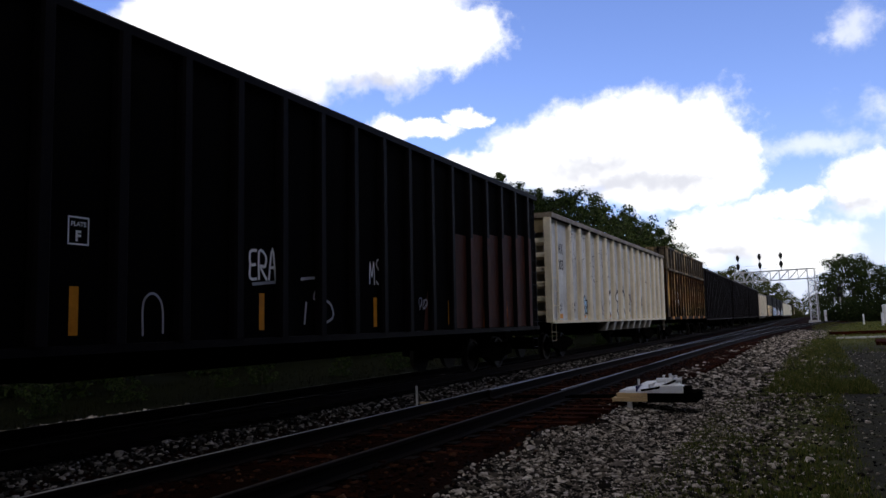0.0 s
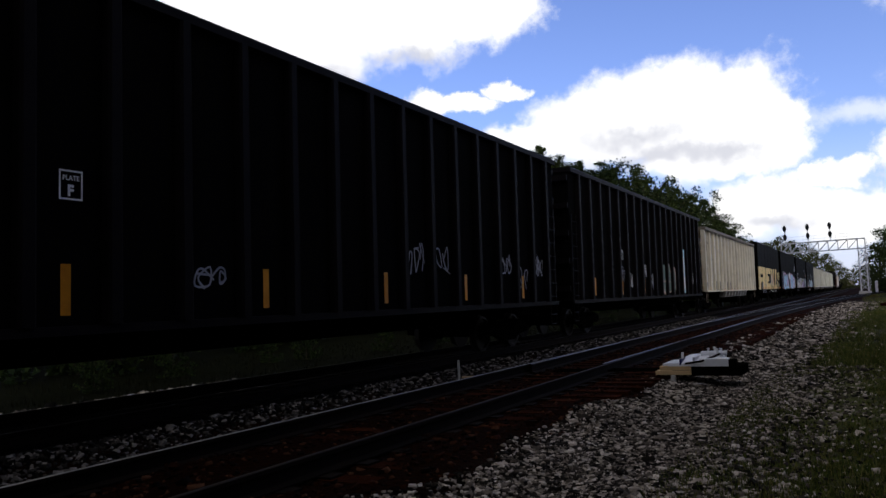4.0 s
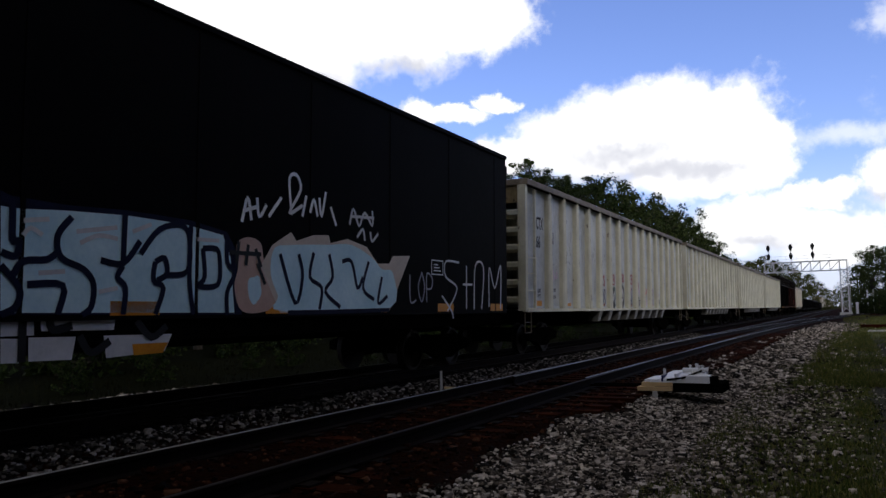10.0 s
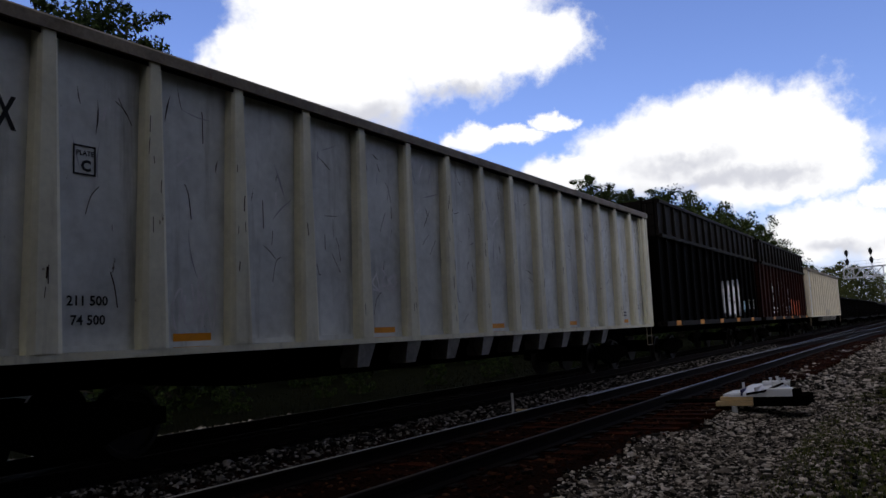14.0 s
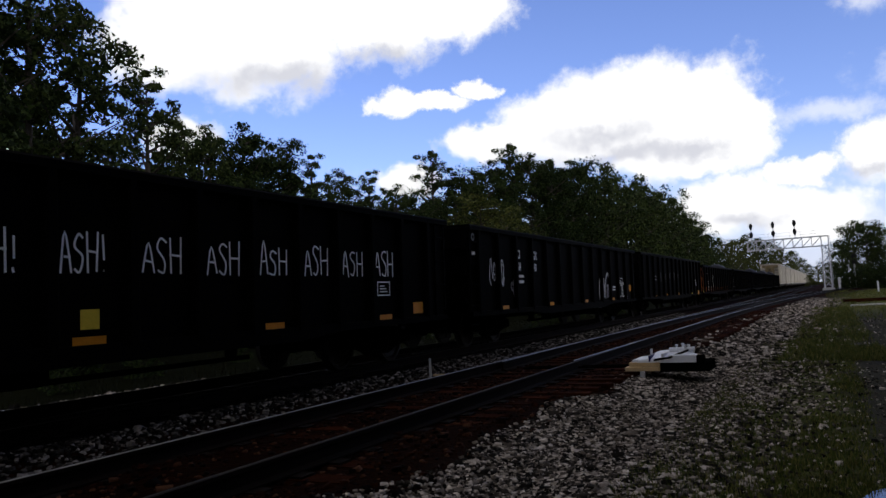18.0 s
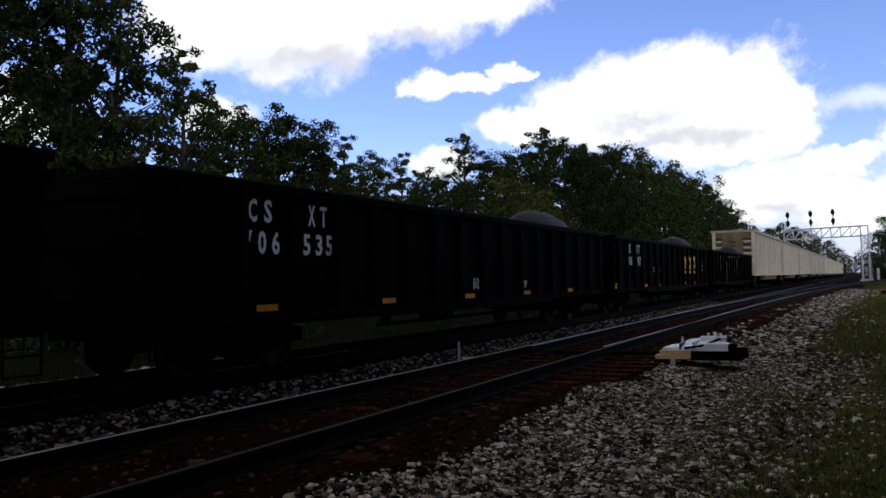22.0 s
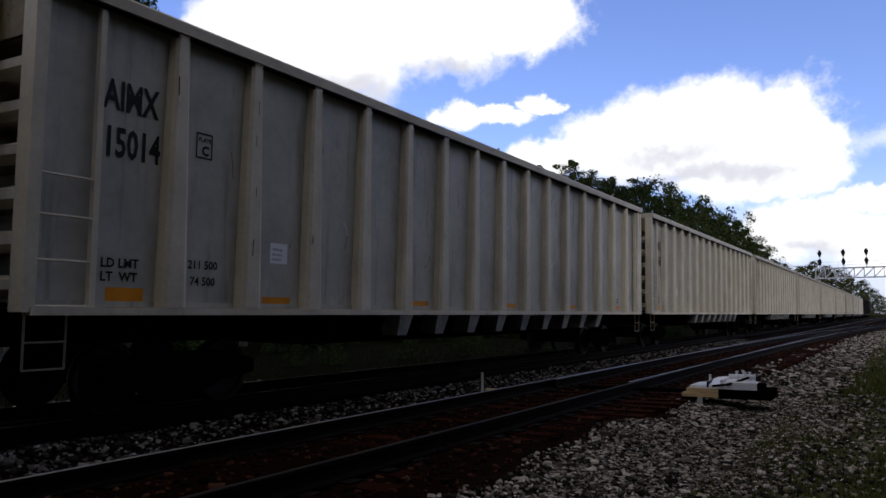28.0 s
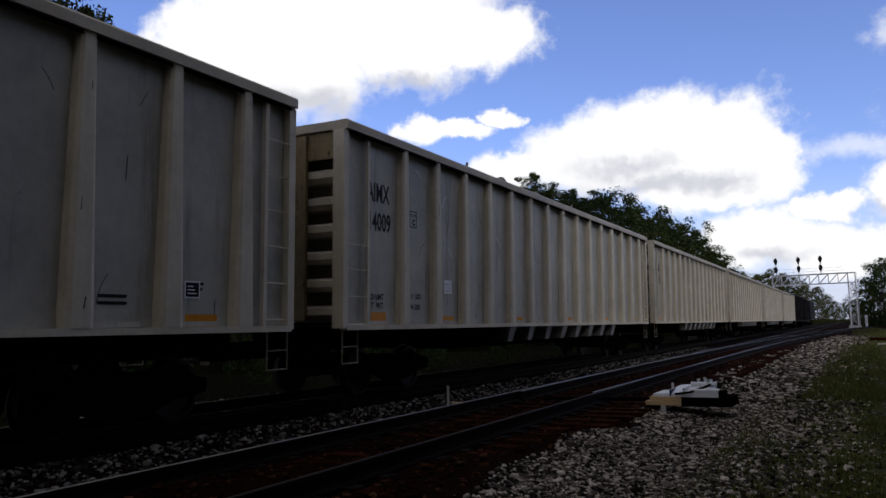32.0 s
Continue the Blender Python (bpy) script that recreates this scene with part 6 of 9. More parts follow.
            part("covered_load", Geo().loft([ring(y + ln * u, q) for u, q in ((0, 0.7), (0.06, 0.86), (0.15, 0.96), (0.3, 1.0), (0.45, 0.985), (0.6, 1.0), (0.75, 0.97), (0.88, 0.93), (0.95, 0.84), (1, 0.7))]).mesh("covered_load", M["tarp"], True), car, "rounded dark covered load")
    p = Paint(car, w, int(L * 37))
    if spots is None:
        spots = [L / 2 - 0.2 + lead + k * pitch + 0.3 for k in range(1, n, 3)]
    for o in spots:
        p.rect(-L / 2 + 0.2 + o, sill + 0.02, 0.44, 0.13, "orange", 1, "reflector", "orange reflector strip")
    if orange_foot:
        for k in range(n):
            p.rect(lead + k * pitch + 0.15, sill + 0.08, 0.92, 0.3, "rust_orange", 0, "primer_patch", "bright orange rust patch")
    return w


def white_ribs(L, first, pitch=1.25):
    out, y = [], -L / 2 + first
    while y < L / 2 - 0.5:
        out.append(y)
        y += pitch
    return out

# Ends of the cars along the train when the clip starts, metres ahead of the camera.
ENDS = [0.2, 21.76, 43.18, 60.06, 81.64, 102.93, 124.22, 146.35, 165.65, 185.74, 205.63, 225.64, 248.48, 270.93, 293.09, 315.34, 332.44, 349.28,
        371.58, 390.27, 408.37, 427.51, 445.75, 463.57, 482.56, 501.01, 519.39, 541.28, 563.4, 585.4, 607.32, 629.31, 651.04, 672.76, 694.96, 717.1,
        739.2, 761.3, 783.4, 805.5, 824.5, 843.5]
CARS = []
LEAN = math.degrees(math.atan(CANT / GAUGE))


def travelled(t):
    u = t / 16
    return 331.17 * u + 4.769 * u * u - 2.205 * u ** 3


def make_car(k, name, label, category="freight car", gap=1.3):
    """A car between two ends of the list; B is where its body starts."""
    gap = 1.12 if k == 21 else gap
    car = tagged(new(name), label, category, "cars of the freight train")
    body = ENDS[k + 1] - ENDS[k] - gap
    CARS.append((car, ENDS[k] + gap + body / 2))
    return car, body + 0.4


def reflectors(p, spots, z=1.26, mat="orange", w=0.55, h=0.16):
    for y in spots:
        p.rect(y, z, w, h, mat, 1, "reflector", "orange reflector strip")


# First post and spacing along each white car, metres.
POSTS = {1: (2.34, 1.252), 6: (1.68, 1.274), 11: (2.045, 1.258), 12: (2.09, 1.265), 13: (1.87, 1.285), 17: (2.54, 1.269), 29: (1.97, 1.236), 31: (2.10, 1.257), 33: (2.14, 1.27)}


def white_car(k, mark, number, seed, paint="white", loads=None, tags=0.3, gap=1.3):
    label = "weathered white ribbed gondola car with spray-painted sides" if paint != "cream" else "cream-white ribbed gondola car heaped with scrap"
    car, L = make_car(k, "hopper_car", label, gap=gap)
    rib = paint + "_rib"
    ribs = white_ribs(L, *POSTS.get(k, (2.02, 1.255)))
    w = ribbed_hopper(car, L, paint, rib, ribs, loads=loads)
    p = Paint(car, w, seed)
    r = random.Random(seed)
    y0 = ribs[0]
    p.o = -L / 2 + 0.2
    p.words(mark, -L / 2 + (1.12 if paint == "cream" and len(number) == 4 else 1.02), 3.32 if paint == "cream" and len(number) == 4 else 3.44, 0.32, "ink", fit=0.74, bold=0.012)
    beside = paint == "cream" and len(number) == 4
    p.words(number, *((ribs[0] + 0.22, 3.32) if beside else (-L / 2 + 1.03, 2.92)), 0.32, "ink", fit=0.70 if len(number) > 3 else 0.5, bold=0.012)
    p.stencil_box(ribs[1 if beside else 0] + 0.34, 3.1, 0.26, 0.32, "ink", "C")
    p.words("LD LMT", -L / 2 + 1.07, 1.70, 0.10, "ink", bold=0.004)
    p.words("LT  WT", -L / 2 + 1.07, 1.55, 0.10, "ink", bold=0.004)
    p.words("211 500", ribs[0] + 0.28, 1.74, 0.10, "ink", bold=0.003)
    p.words("74 500", ribs[0] + 0.32, 1.54, 0.10, "ink", bold=0.003)
    p.rect(-L / 2 + 1.15, 1.24, 0.48, 0.24, "orange", 1, "reflector", "orange reflector strip")
    reflectors(p, [ribs[i] + 0.32 for i in (1, 4, 7, 10, 13) if i < len(ribs)])
    q = ribs[1] + 0.45
    if paint == "cream":
        p.rect(q, 1.88, 0.34, 0.28, "chalk", 1, "placard", "small white placard")
        p.bars(q + 0.04, 1.92, 0.24, 0.2, 3, "fade")
    if len(ribs) > 14:
        p.rect(ribs[13] + 0.3, 1.62, 0.24, 0.2, "ink", 1, "stencil_patch")
        p.stencil_box(ribs[13] + 0.3, 1.62, 0.26, 0.22, "chalk", coat=2)
    # dents, scratches and chipped paint
    def dash(n, lo, hi, z0, z1, lean, drop):
        out = []
        for _ in range(n):
            y, z = ribs[r.randrange(len(ribs) - 1)] + r.uniform(lo, hi), r.uniform(z0, z1)
            d = r.uniform(-lean, lean)
            out.append([(y, z), (y + d * 0.6, z - drop * r.uniform(0.2, 0.6)), (y + d, z - drop * r.uniform(0.5, 1.2))])
        return out
    n = 3 if paint != "cream" else 1
    p.strokes(dash(12 * n, 0.25, 0.95, 1.6, 4.3, 0.22, 0.3), 0.009, "rust", 0, "scratch_wear")
    p.strokes(dash(5 * n, 0.25, 0.95, 1.5, 4.2, 0.12, 0.35), 0.014, "rust", 0, "scratch_wear")
    p.strokes(dash(7 * n, 0.25, 0.95, 2.5, 4.3, 0.3, 0.25), 0.03, "grey", 0.5, "scratch_wear")
    if paint == "white":
        p.tears(ribs, 8, 3.3, 4.38, thick=0.03, long=0.42)
        p.tears(ribs, 2, 2.6, 3.5, "rust", 0.05, 0.3)
        p.tears(ribs, 4, 1.7, 3.3, thick=0.018)
        p.tears(ribs, 3, 2.4, 4.3, "grey", 0.05, 0.4)
    elif paint == "mint":
        p.tears(ribs, 3, 2.2, 4.35, thick=0.018)
        p.tears(ribs, 2, 1.8, 4.3, "fade", 0.03, 0.5)
    else:
        p.tears(ribs, 1, 1.7, 4.2, "fade", 0.03, 0.25)
    edge = Paint(car, w + 0.115, seed + 1)
    edge.strokes(dash(14 * n, -0.09, 0.09, 1.5, 4.1, 0.015, 0.16), 0.009, "rust", 11, "chipped_paint")
    edge.strokes(dash(4 * n, -0.09, 0.09, 1.5, 4.1, 0.02, 0.2), 0.016, "rust", 11, "chipped_paint")
    if len(ribs) > 14:
        p.bars(ribs[-3] + 0.3, 1.52, 0.5, 0.16, 2, "ink")
        p.bars(ribs[-2] + 0.3, 1.72, 0.4, 0.14, 2, "ink")
    for text, z, h in ((mark, 3.66, 0.17), (number, 3.38, 0.17)):
        me = shared(("endtext", text), lambda: lettering(text, h, M["ink"], 0.003))
        part("lettering", me, car, at=Matrix.Translation((-0.3, -(L / 2 - 0.24) - 0.056, z)) @ Matrix(((1, 0, 0, 0), (0, 0, -1, 0), (0, 1, 0, 0), (0, 0, 0, 1))))
    if tags:
        for i in range(len(ribs) - 1):
            if r.random() < tags:
                p.tag(ribs[i] + 0.3, r.uniform(1.35, 2.1), 0.68, r.uniform(0.3, 0.75), r.choice(("ink", "ink", "navy", "grey")), r.randint(2, 4), r.choice((0.02, 0.03)))
    return car, L, ribs, p


def black_car(k, seed, number=None, mark=None, tags=0.55, spots=None, plate=None):
    car, L = make_car(k, "tall_gondola", "tall black ribbed gondola car with scrawled white tags")
    w = black_gondola_tall(car, L, spots)
    p = Paint(car, w, seed)
    r = random.Random(seed)
    n = int((L - 1.2) / 1.03)
    at = [-n * 1.03 / 2 + i * 1.03 + 0.2 for i in range(n)]
    for i in range(1, n):
        if r.random() < tags:
            p.tag(at[i], r.uniform(1.35, 1.8), 0.62, r.uniform(0.35, 0.8), r.choice(("chalk", "fade", "fade")), r.randint(2, 3), 0.028)
    if mark:
        p.words(mark, at[2], 2.75, 0.32, "chalk", stretch=0.62)
        p.words(number, at[2] + 0.05, 2.2, 0.32, "chalk", stretch=0.62)
    p.stencil_box(at[4] + 0.2 if plate is None else -L / 2 + 0.2 + plate, 2.45 if plate is None else 2.23, 0.28, 0.32, "chalk", "F")
    return car, L, at, p


def smooth(k, seed, label):
    car, L = make_car(k, "box_gondola", label, gap=2.1)
    w = smooth_car(car, L)
    p = Paint(car, w, seed)
    reflectors(p, [-L / 2 + 1.5 + 2.6 * i for i in range(7)], 1.22, w=0.7)
    return car, L, p


def low_car(k, seed, load=(), marks=None, orange_foot=False):
    car, L = make_car(k, "low_gondola", "low black ribbed gondola car with covered load" if load else "low black ribbed gondola car with white tags")
    low_gondola(car, L, 2.9 if k in (18, 19, 20) else 2.68, load=load, orange_foot=orange_foot, pitch=1.05 if k > 21 else 1.07 if k == 18 else 1.22, first={18: 0.71, 22: 0.9, 23: 0.7, 24: 0.7, 25: 0.7}.get(k), spots={20: (3.0, 6.2, 9.4), 21: (), 24: (4.12, 6.5, 9.0, 11.4, 13.8)}.get(k))
    p = Paint(car, 1.46, seed)
    r = random.Random(seed)
    n = int((L - 1.0) / 1.22)
    bays = [(min(i, n - 1) - n / 2) * 1.22 + 0.18 for i in range(14)]
    if k == 18:
        bays = [-L / 2 + 0.86 + 1.07 * i for i in range(14)]
    if marks:
        a, b, z, h, mat = marks
        for i, c in enumerate(a):
            p.words(c, bays[2 + i] + 0.05, z, h, mat, stretch=0.7)
        for i, c in enumerate(b):
            p.words(c, bays[2 + i] + 0.0, z - h * 1.5, h, mat, stretch=0.66)
        p.bars(bays[2], sill_z(z - h * 3), 0.6, 0.3, 2, mat)
    return car, L, bays, p


def sill_z(z):
    return max(1.0, z)


# 0: black car beside the camera at the start
car, L, at, p = black_car(0, 3, tags=0.0, spots=(4.36, 7.58, 10.86, 14.1, 17.3), plate=4.32)
B = -L / 2 + 0.2
for i in (13, 14, 15, 16, 17):
    p.rect(at[i] - 0.1, 1.14, 1.0, 1.0 + 0.09 * i, "oxide", 0, "oxide_patch", "red-brown oxide patch")
    Paint(car, p.x + 0.122, i).rect(at[i] + 0.73, 1.14, 0.2, 0.95 + 0.09 * i, "oxide", 0, "oxide_patch", "red-brown oxide patch")
p.scrawl("ERA", B + 7.36, 1.98, 0.62, 0.46, "chalk", 0.045)
p.strokes([[(B + 7.42, 1.9), (B + 7.98, 1.95)], [(B + 8.6, 2.02), (B + 9.15, 2.04), (B + 8.95, 1.72), (B + 9.4, 1.66), (B + 9.5, 1.4), (B + 9.0, 1.26)], [(B + 8.75, 1.66), (B + 8.7, 1.3)]], 0.045, "fade", 2)
p.scrawl("MS", B + 10.70, 2.02, 0.46, 0.45, "chalk", 0.03)
p.strokes([[(B + 5.4, 1.2), (B + 5.4, 1.6), (B + 5.55, 1.72), (B + 5.7, 1.58), (B + 5.72, 1.22)]], 0.03, "fade", 2)
p.tag(B + 12.6, 1.5, 0.5, 0.4, "fade", 2, 0.02)
for o in (12.9, 14.6, 16.1, 17.4):
    p.poly([(B + o, 1.14), (B + o + 0.5, 1.14), (B + o + 0.42, 1.7), (B + o + 0.3, 2.2), (B + o + 0.12, 1.75)], "rust_orange" if o > 16 else "oxide", 1)
# 1: white car
car, L, ribs, p = white_car(1, "LEWX", "1003", 7, tags=0)
B = -L / 2 + 0.2
p.o = B
p.shape([(3.61, 1.86), (3.67, 1.58), (3.79, 1.46), (3.75, 1.30), (3.61, 1.23)], "ink", 0)
p.shape([(3.64, 2.02), (3.74, 2.06), (3.84, 2.03), (3.86, 1.85), (4.03, 1.87), (4.02, 2.04), (4.13, 2.12), (4.19, 2.07), (4.22, 1.95), (4.51, 1.96), (4.37, 1.85), (4.46, 1.74), (4.37, 1.67), (4.44, 1.49), (4.24, 1.51), (3.95, 1.41), (3.83, 1.53), (3.75, 1.59)], "sky", 1)
p.shape([(3.90, 1.80), (4.07, 1.82), (4.13, 1.49), (3.99, 1.44), (3.87, 1.54)], "grey", 1.5)
p.draw([[(3.65, 1.69), (3.64, 1.96), (3.74, 2.06), (3.84, 2.03), (3.86, 1.85), (4.03, 1.87), (4.02, 2.04), (4.13, 2.12), (4.20, 2.05), (4.22, 1.95), (4.51, 1.96), (4.37, 1.85), (4.47, 1.74), (4.36, 1.67), (4.45, 1.49), (4.24, 1.51), (4.09, 1.46), (3.95, 1.41), (3.83, 1.53), (3.74, 1.63)]], 0.05, "ink", 3)
p.draw([[(3.62, 2.29), (3.74, 2.31), (3.84, 2.24), (3.84, 2.07)], [(3.84, 1.85), (3.86, 1.66)], [(4.07, 1.70), (4.13, 1.80), (4.13, 1.49)], [(4.26, 1.63), (4.39, 1.78)], [(3.76, 2.20), (3.78, 2.08)], [(3.99, 1.66), (4.07, 1.70)]], 0.05, "ink", 4)
p.draw([[(4.94, 1.92), (4.99, 1.68), (5.06, 1.87), (5.14, 1.57), (5.22, 1.84), (5.32, 1.72), (5.29, 1.49)]], 0.028, "ink")
p.draw([[(6.27, 1.91), (6.34, 2.04), (6.37, 1.78)], [(6.43, 2.08), (6.46, 1.61)], [(6.66, 2.01), (6.53, 1.74)], [(6.93, 1.86), (6.46, 1.59), (6.86, 1.44)], [(6.34, 1.74), (6.96, 1.57)]], 0.03, "ink")
for a, b, h in ((7.55, 8.13, 1.0), (8.9, 9.42, 1.1), (10.15, 10.55, 1.1), (11.25, 11.5, 0.6)):
    p.shape([(a, 1.22), (b, 1.22), (b, 1.2 + h), (a, 1.14 + h)], "chalk", 0)
p.over_posts([[(7.56, 2.09), (7.75, 2.26), (8.08, 2.35)], [(8.29, 2.34), (8.36, 2.02)], [(8.55, 2.33), (8.90, 2.12), (9.19, 2.37), (10.50, 2.45), (10.61, 2.27), (11.08, 2.29)], [(8.99, 2.02), (9.32, 1.98), (9.27, 1.66), (9.03, 1.58)], [(9.17, 1.62), (9.41, 1.43), (9.40, 1.24)], [(8.98, 1.58), (8.97, 1.25)], [(9.99, 2.08), (10.14, 1.64)], [(10.71, 1.90), (11.37, 1.89), (11.48, 1.62), (10.81, 1.62)], [(10.47, 1.70), (10.74, 1.42)], [(7.91, 2.01), (7.74, 1.62), (8.06, 1.39)]], 0.085, "ink", ribs)
p.over_posts([[(9.2, 2.4), (10.5, 2.46)], [(7.6, 2.12), (7.8, 2.28), (8.1, 2.38)]], 0.14, "ink", ribs, 1)
p.draw([[(11.55, 2.4), (11.7, 1.95), (11.75, 2.35), (11.95, 2.0), (12.1, 2.4), (12.0, 1.8)]], 0.07, "ink")
p.draw([[(12.8, 2.2), (12.95, 1.7), (13.1, 2.1), (13.3, 1.6)], [(12.9, 2.4), (13.3, 2.2)]], 0.03, "fade")
p.draw([[(14.05, 2.3), (14.3, 2.1), (14.2, 1.75), (14.5, 2.3), (14.6, 1.8)], [(14.3, 1.9), (14.7, 1.95)]], 0.06, "ink")
# 2: scorched two-tier gondola
car, L = make_car(2, "stacked_gondola", "scorched brown and yellow two-tier gondola car")
B = -L / 2 + 0.2
n = int((L - 0.8) / 1.03)
w = stacked_gondola(car, L, "scorch", "scorch_top", 1.03, 4.0, 5.3, shift=(B + 3.06 + n / 2 * 1.03) % 1.03 - (1.03 if (B + 3.06 + n / 2 * 1.03) % 1.03 > 0.5 else 0.0))
p = Paint(car, w, 5)
for o in (4.2, 5.6, 11.2, 12.6, 13.6):
    p.tag(B + o, 1.55, 0.6, 0.4, "fade", 3, 0.025)
p.o = B
swoosh = [[(2.05, 2.80), (2.57, 3.01), (3.11, 3.13), (3.73, 3.42), (4.21, 3.83)], [(4.26, 2.36), (4.93, 2.76), (5.97, 3.20), (6.89, 3.53)], [(4.56, 3.81), (4.79, 3.21), (4.93, 2.55), (5.03, 1.55)], [(1.82, 3.62), (1.95, 2.89), (2.07, 2.14), (2.25, 1.48)], [(9.24, 2.76), (10.00, 3.21), (11.06, 3.63)], [(8.61, 1.57), (9.40, 2.12), (9.98, 2.73), (10.41, 3.56)], [(11.03, 2.91), (11.68, 2.21), (12.64, 1.59)], [(7.23, 3.74), (7.21, 2.76), (7.13, 1.48)], [(6.21, 3.81), (6.03, 3.32), (6.20, 3.05)]]
for k, line in enumerate(swoosh):
    lick = random.Random(k)
    for j in range(9):
        d, e = lick.gauss(0, 0.075), lick.gauss(0, 0.05)
        p.draw([[(a + d, b + e + lick.gauss(0, 0.015)) for a, b in line[lick.randint(0, 1):len(line) - lick.randint(0, 1)]]], lick.uniform(0.03, 0.10), lick.choice(("scorch_pale", "scorch_pale", "scorch")), 0.6 + 0.02 * (9 * k + j), "scorch_mark")
posts = [(i - n / 2) * 1.03 + ((B + 3.06 + n / 2 * 1.03) % 1.03 - (1.03 if (B + 3.06 + n / 2 * 1.03) % 1.03 > 0.5 else 0.0)) for i in range(n + 1)]
face = Paint(car, w + 0.112, 9)
for i in (1, 4, 5, 7, 9, 11, 12, 14):
    if i < len(posts):
        y, h = posts[i], (1.9, 2.5, 1.5, 2.6, 1.7, 2.2, 2.4, 2.6)[i % 8]
        face.poly([(y - 0.045, 1.34), (y + 0.045, 1.34), (y + 0.045, 1.34 + h), (y - 0.02, 1.3 + h * 0.9)], "scorch_pale", 0.3)
p.rect(B + 2.28, 1.42, 0.68, 1.5, "soot", 2, "repaint_patch", "black repainted patch")
p.rect(B + 3.26, 1.42, 0.7, 1.5, "soot", 2, "repaint_patch", "black repainted patch")
p.words("IT", B + 2.55, 2.48, 0.32, "chalk", 3, stretch=0.75)
p.words("93", B + 2.5, 2.02, 0.32, "chalk", 3, stretch=0.75)
p.words("FX", B + 3.55, 2.48, 0.32, "chalk", 3, stretch=0.75)
p.words("093", B + 3.5, 2.02, 0.32, "chalk", 3, stretch=0.75)
for o in (2.5, 3.5):
    p.bars(B + o, 1.6, 0.6, 0.28, 2, "chalk")
reflectors(Paint(car, w + 0.138, 6), [B + 0.8 + 2.7 * i for i in range(6)], 1.17, "orange")
# 3..5: black cars
car, L, at, p = black_car(3, 21, "1229", "LEWX", tags=0.15, spots=())
B = -L / 2 + 0.2
p.o = B
p.draw([[(5.55, 1.42), (5.66, 2.0), (5.78, 1.42)], [(5.56, 1.65), (5.8, 1.62)]], 0.06, "fade")
p.draw([[(6.68, 1.7), (6.66, 2.16)], [(6.68, 1.7), (6.95, 1.95), (7.06, 1.9)], [(6.68, 1.7), (7.02, 1.5)], [(6.68, 1.7), (6.62, 1.3), (6.72, 1.2), (6.6, 1.12)], [(6.68, 1.7), (6.34, 1.5)], [(6.68, 1.7), (6.4, 1.98), (6.32, 1.9)], [(6.5, 1.62), (6.9, 1.6)]], 0.045, "fade")
for o, q in ((7.38, ((0.1, 1.88), (0.35, 1.97), (0.52, 1.8), (0.55, 1.45), (0.3, 1.3), (0.05, 1.42), (0.1, 1.62), (0.4, 1.66))),
             (8.52, ((0.3, 1.78), (0.08, 2.0), (0.3, 2.2), (0.55, 2.0), (0.3, 1.78), (0.05, 1.5), (0.3, 1.33), (0.57, 1.55), (0.3, 1.78))),
             (9.6, ((0.1, 2.25), (0.12, 1.85), (0.3, 1.7), (0.55, 1.5), (0.35, 1.28), (0.08, 1.32), (0.3, 1.7), (0.52, 1.9), (0.5, 2.25))),
             (10.7, ((0.28, 1.3), (0.06, 1.55), (0.1, 2.0), (0.28, 2.26), (0.5, 2.0), (0.54, 1.55), (0.28, 1.3)))):
    p.draw([[(o + a, b) for a, b in q]], 0.20, "smear", 1, "overspray")
    p.draw([[(o + a, b) for a, b in q]], 0.11, "dim", 2)
    p.draw([[(o + a, b) for a, b in q[2:6]]], 0.05, "fade", 3)
p.scrawl("HAIT", B + 11.82, 1.22, 0.56, 0.26, "chalk", 0.035)
p.scrawl("8S", B + 11.9, 1.6, 0.42, 0.7, "fade", 0.03)
p.scrawl("CHG", B + 12.92, 1.62, 0.52, 0.55, "fade", 0.025)
p.scrawl("HEY", B + 12.95, 1.26, 0.48, 0.28, "grey", 0.035)
p.scrawl("RA", B + 13.98, 1.75, 0.46, 0.55, "grey", 0.05)
p.scrawl("BD", B + 15.15, 1.72, 0.48, 0.36, "purple", 0.035)
p.scrawl("CHET", B + 15.12, 1.33, 0.56, 0.3, "chalk", 0.04)
p.blob(B + 16.3, 2.38, 0.2, 0.22, "chalk", 1)
p.stencil_box(B + 16.2, 1.32, 0.5, 0.36, "chalk", coat=2)
p.tag(B + 16.3, 1.8, 0.4, 0.4, "fade", 3, 0.025)
p.tag(B + 18.6, 2.3, 0.5, 0.9, "fade", 3, 0.02)
for o in (7.66, 10.9, 14.1, 17.3):
    p.rect(B + o, 1.25, 0.11, 0.5, "orange", 3, "reflector", "tall orange reflector strip")
black_car(4, 22, "1222", "LEWX")
car, L, at, p = black_car(5, 23)
p.rect(at[-4] + 0.0, 1.2, 0.82, 2.0, "sky", 1, "spray_paint")
p.blob(at[-4] + 0.12, 1.3, 0.58, 0.75, "chalk", 2)
p.blob(at[-4] + 0.2, 1.95, 0.42, 0.6, "chalk", 2)
p.blob(at[-4] + 0.24, 2.5, 0.34, 0.35, "chalk", 2)
p.piece(at[-8] + 0.1, 1.2, 2.6, 1.3, 3, "green", None, "salmon")
for z in (1.3, 1.7, 2.1, 2.6, 3.4):
    p.tag(at[-1] + 0.1, z, 0.4, 0.3, "chalk", 2, 0.03)
# 6: white car with black and green block letters
car, L, ribs, p = white_car(6, "LEWX", "1010", 31, tags=0)
B = -L / 2 + 0.2
p.blob(B + 0.05, 2.1, 0.4, 0.95, "sky", 2, 0.3)
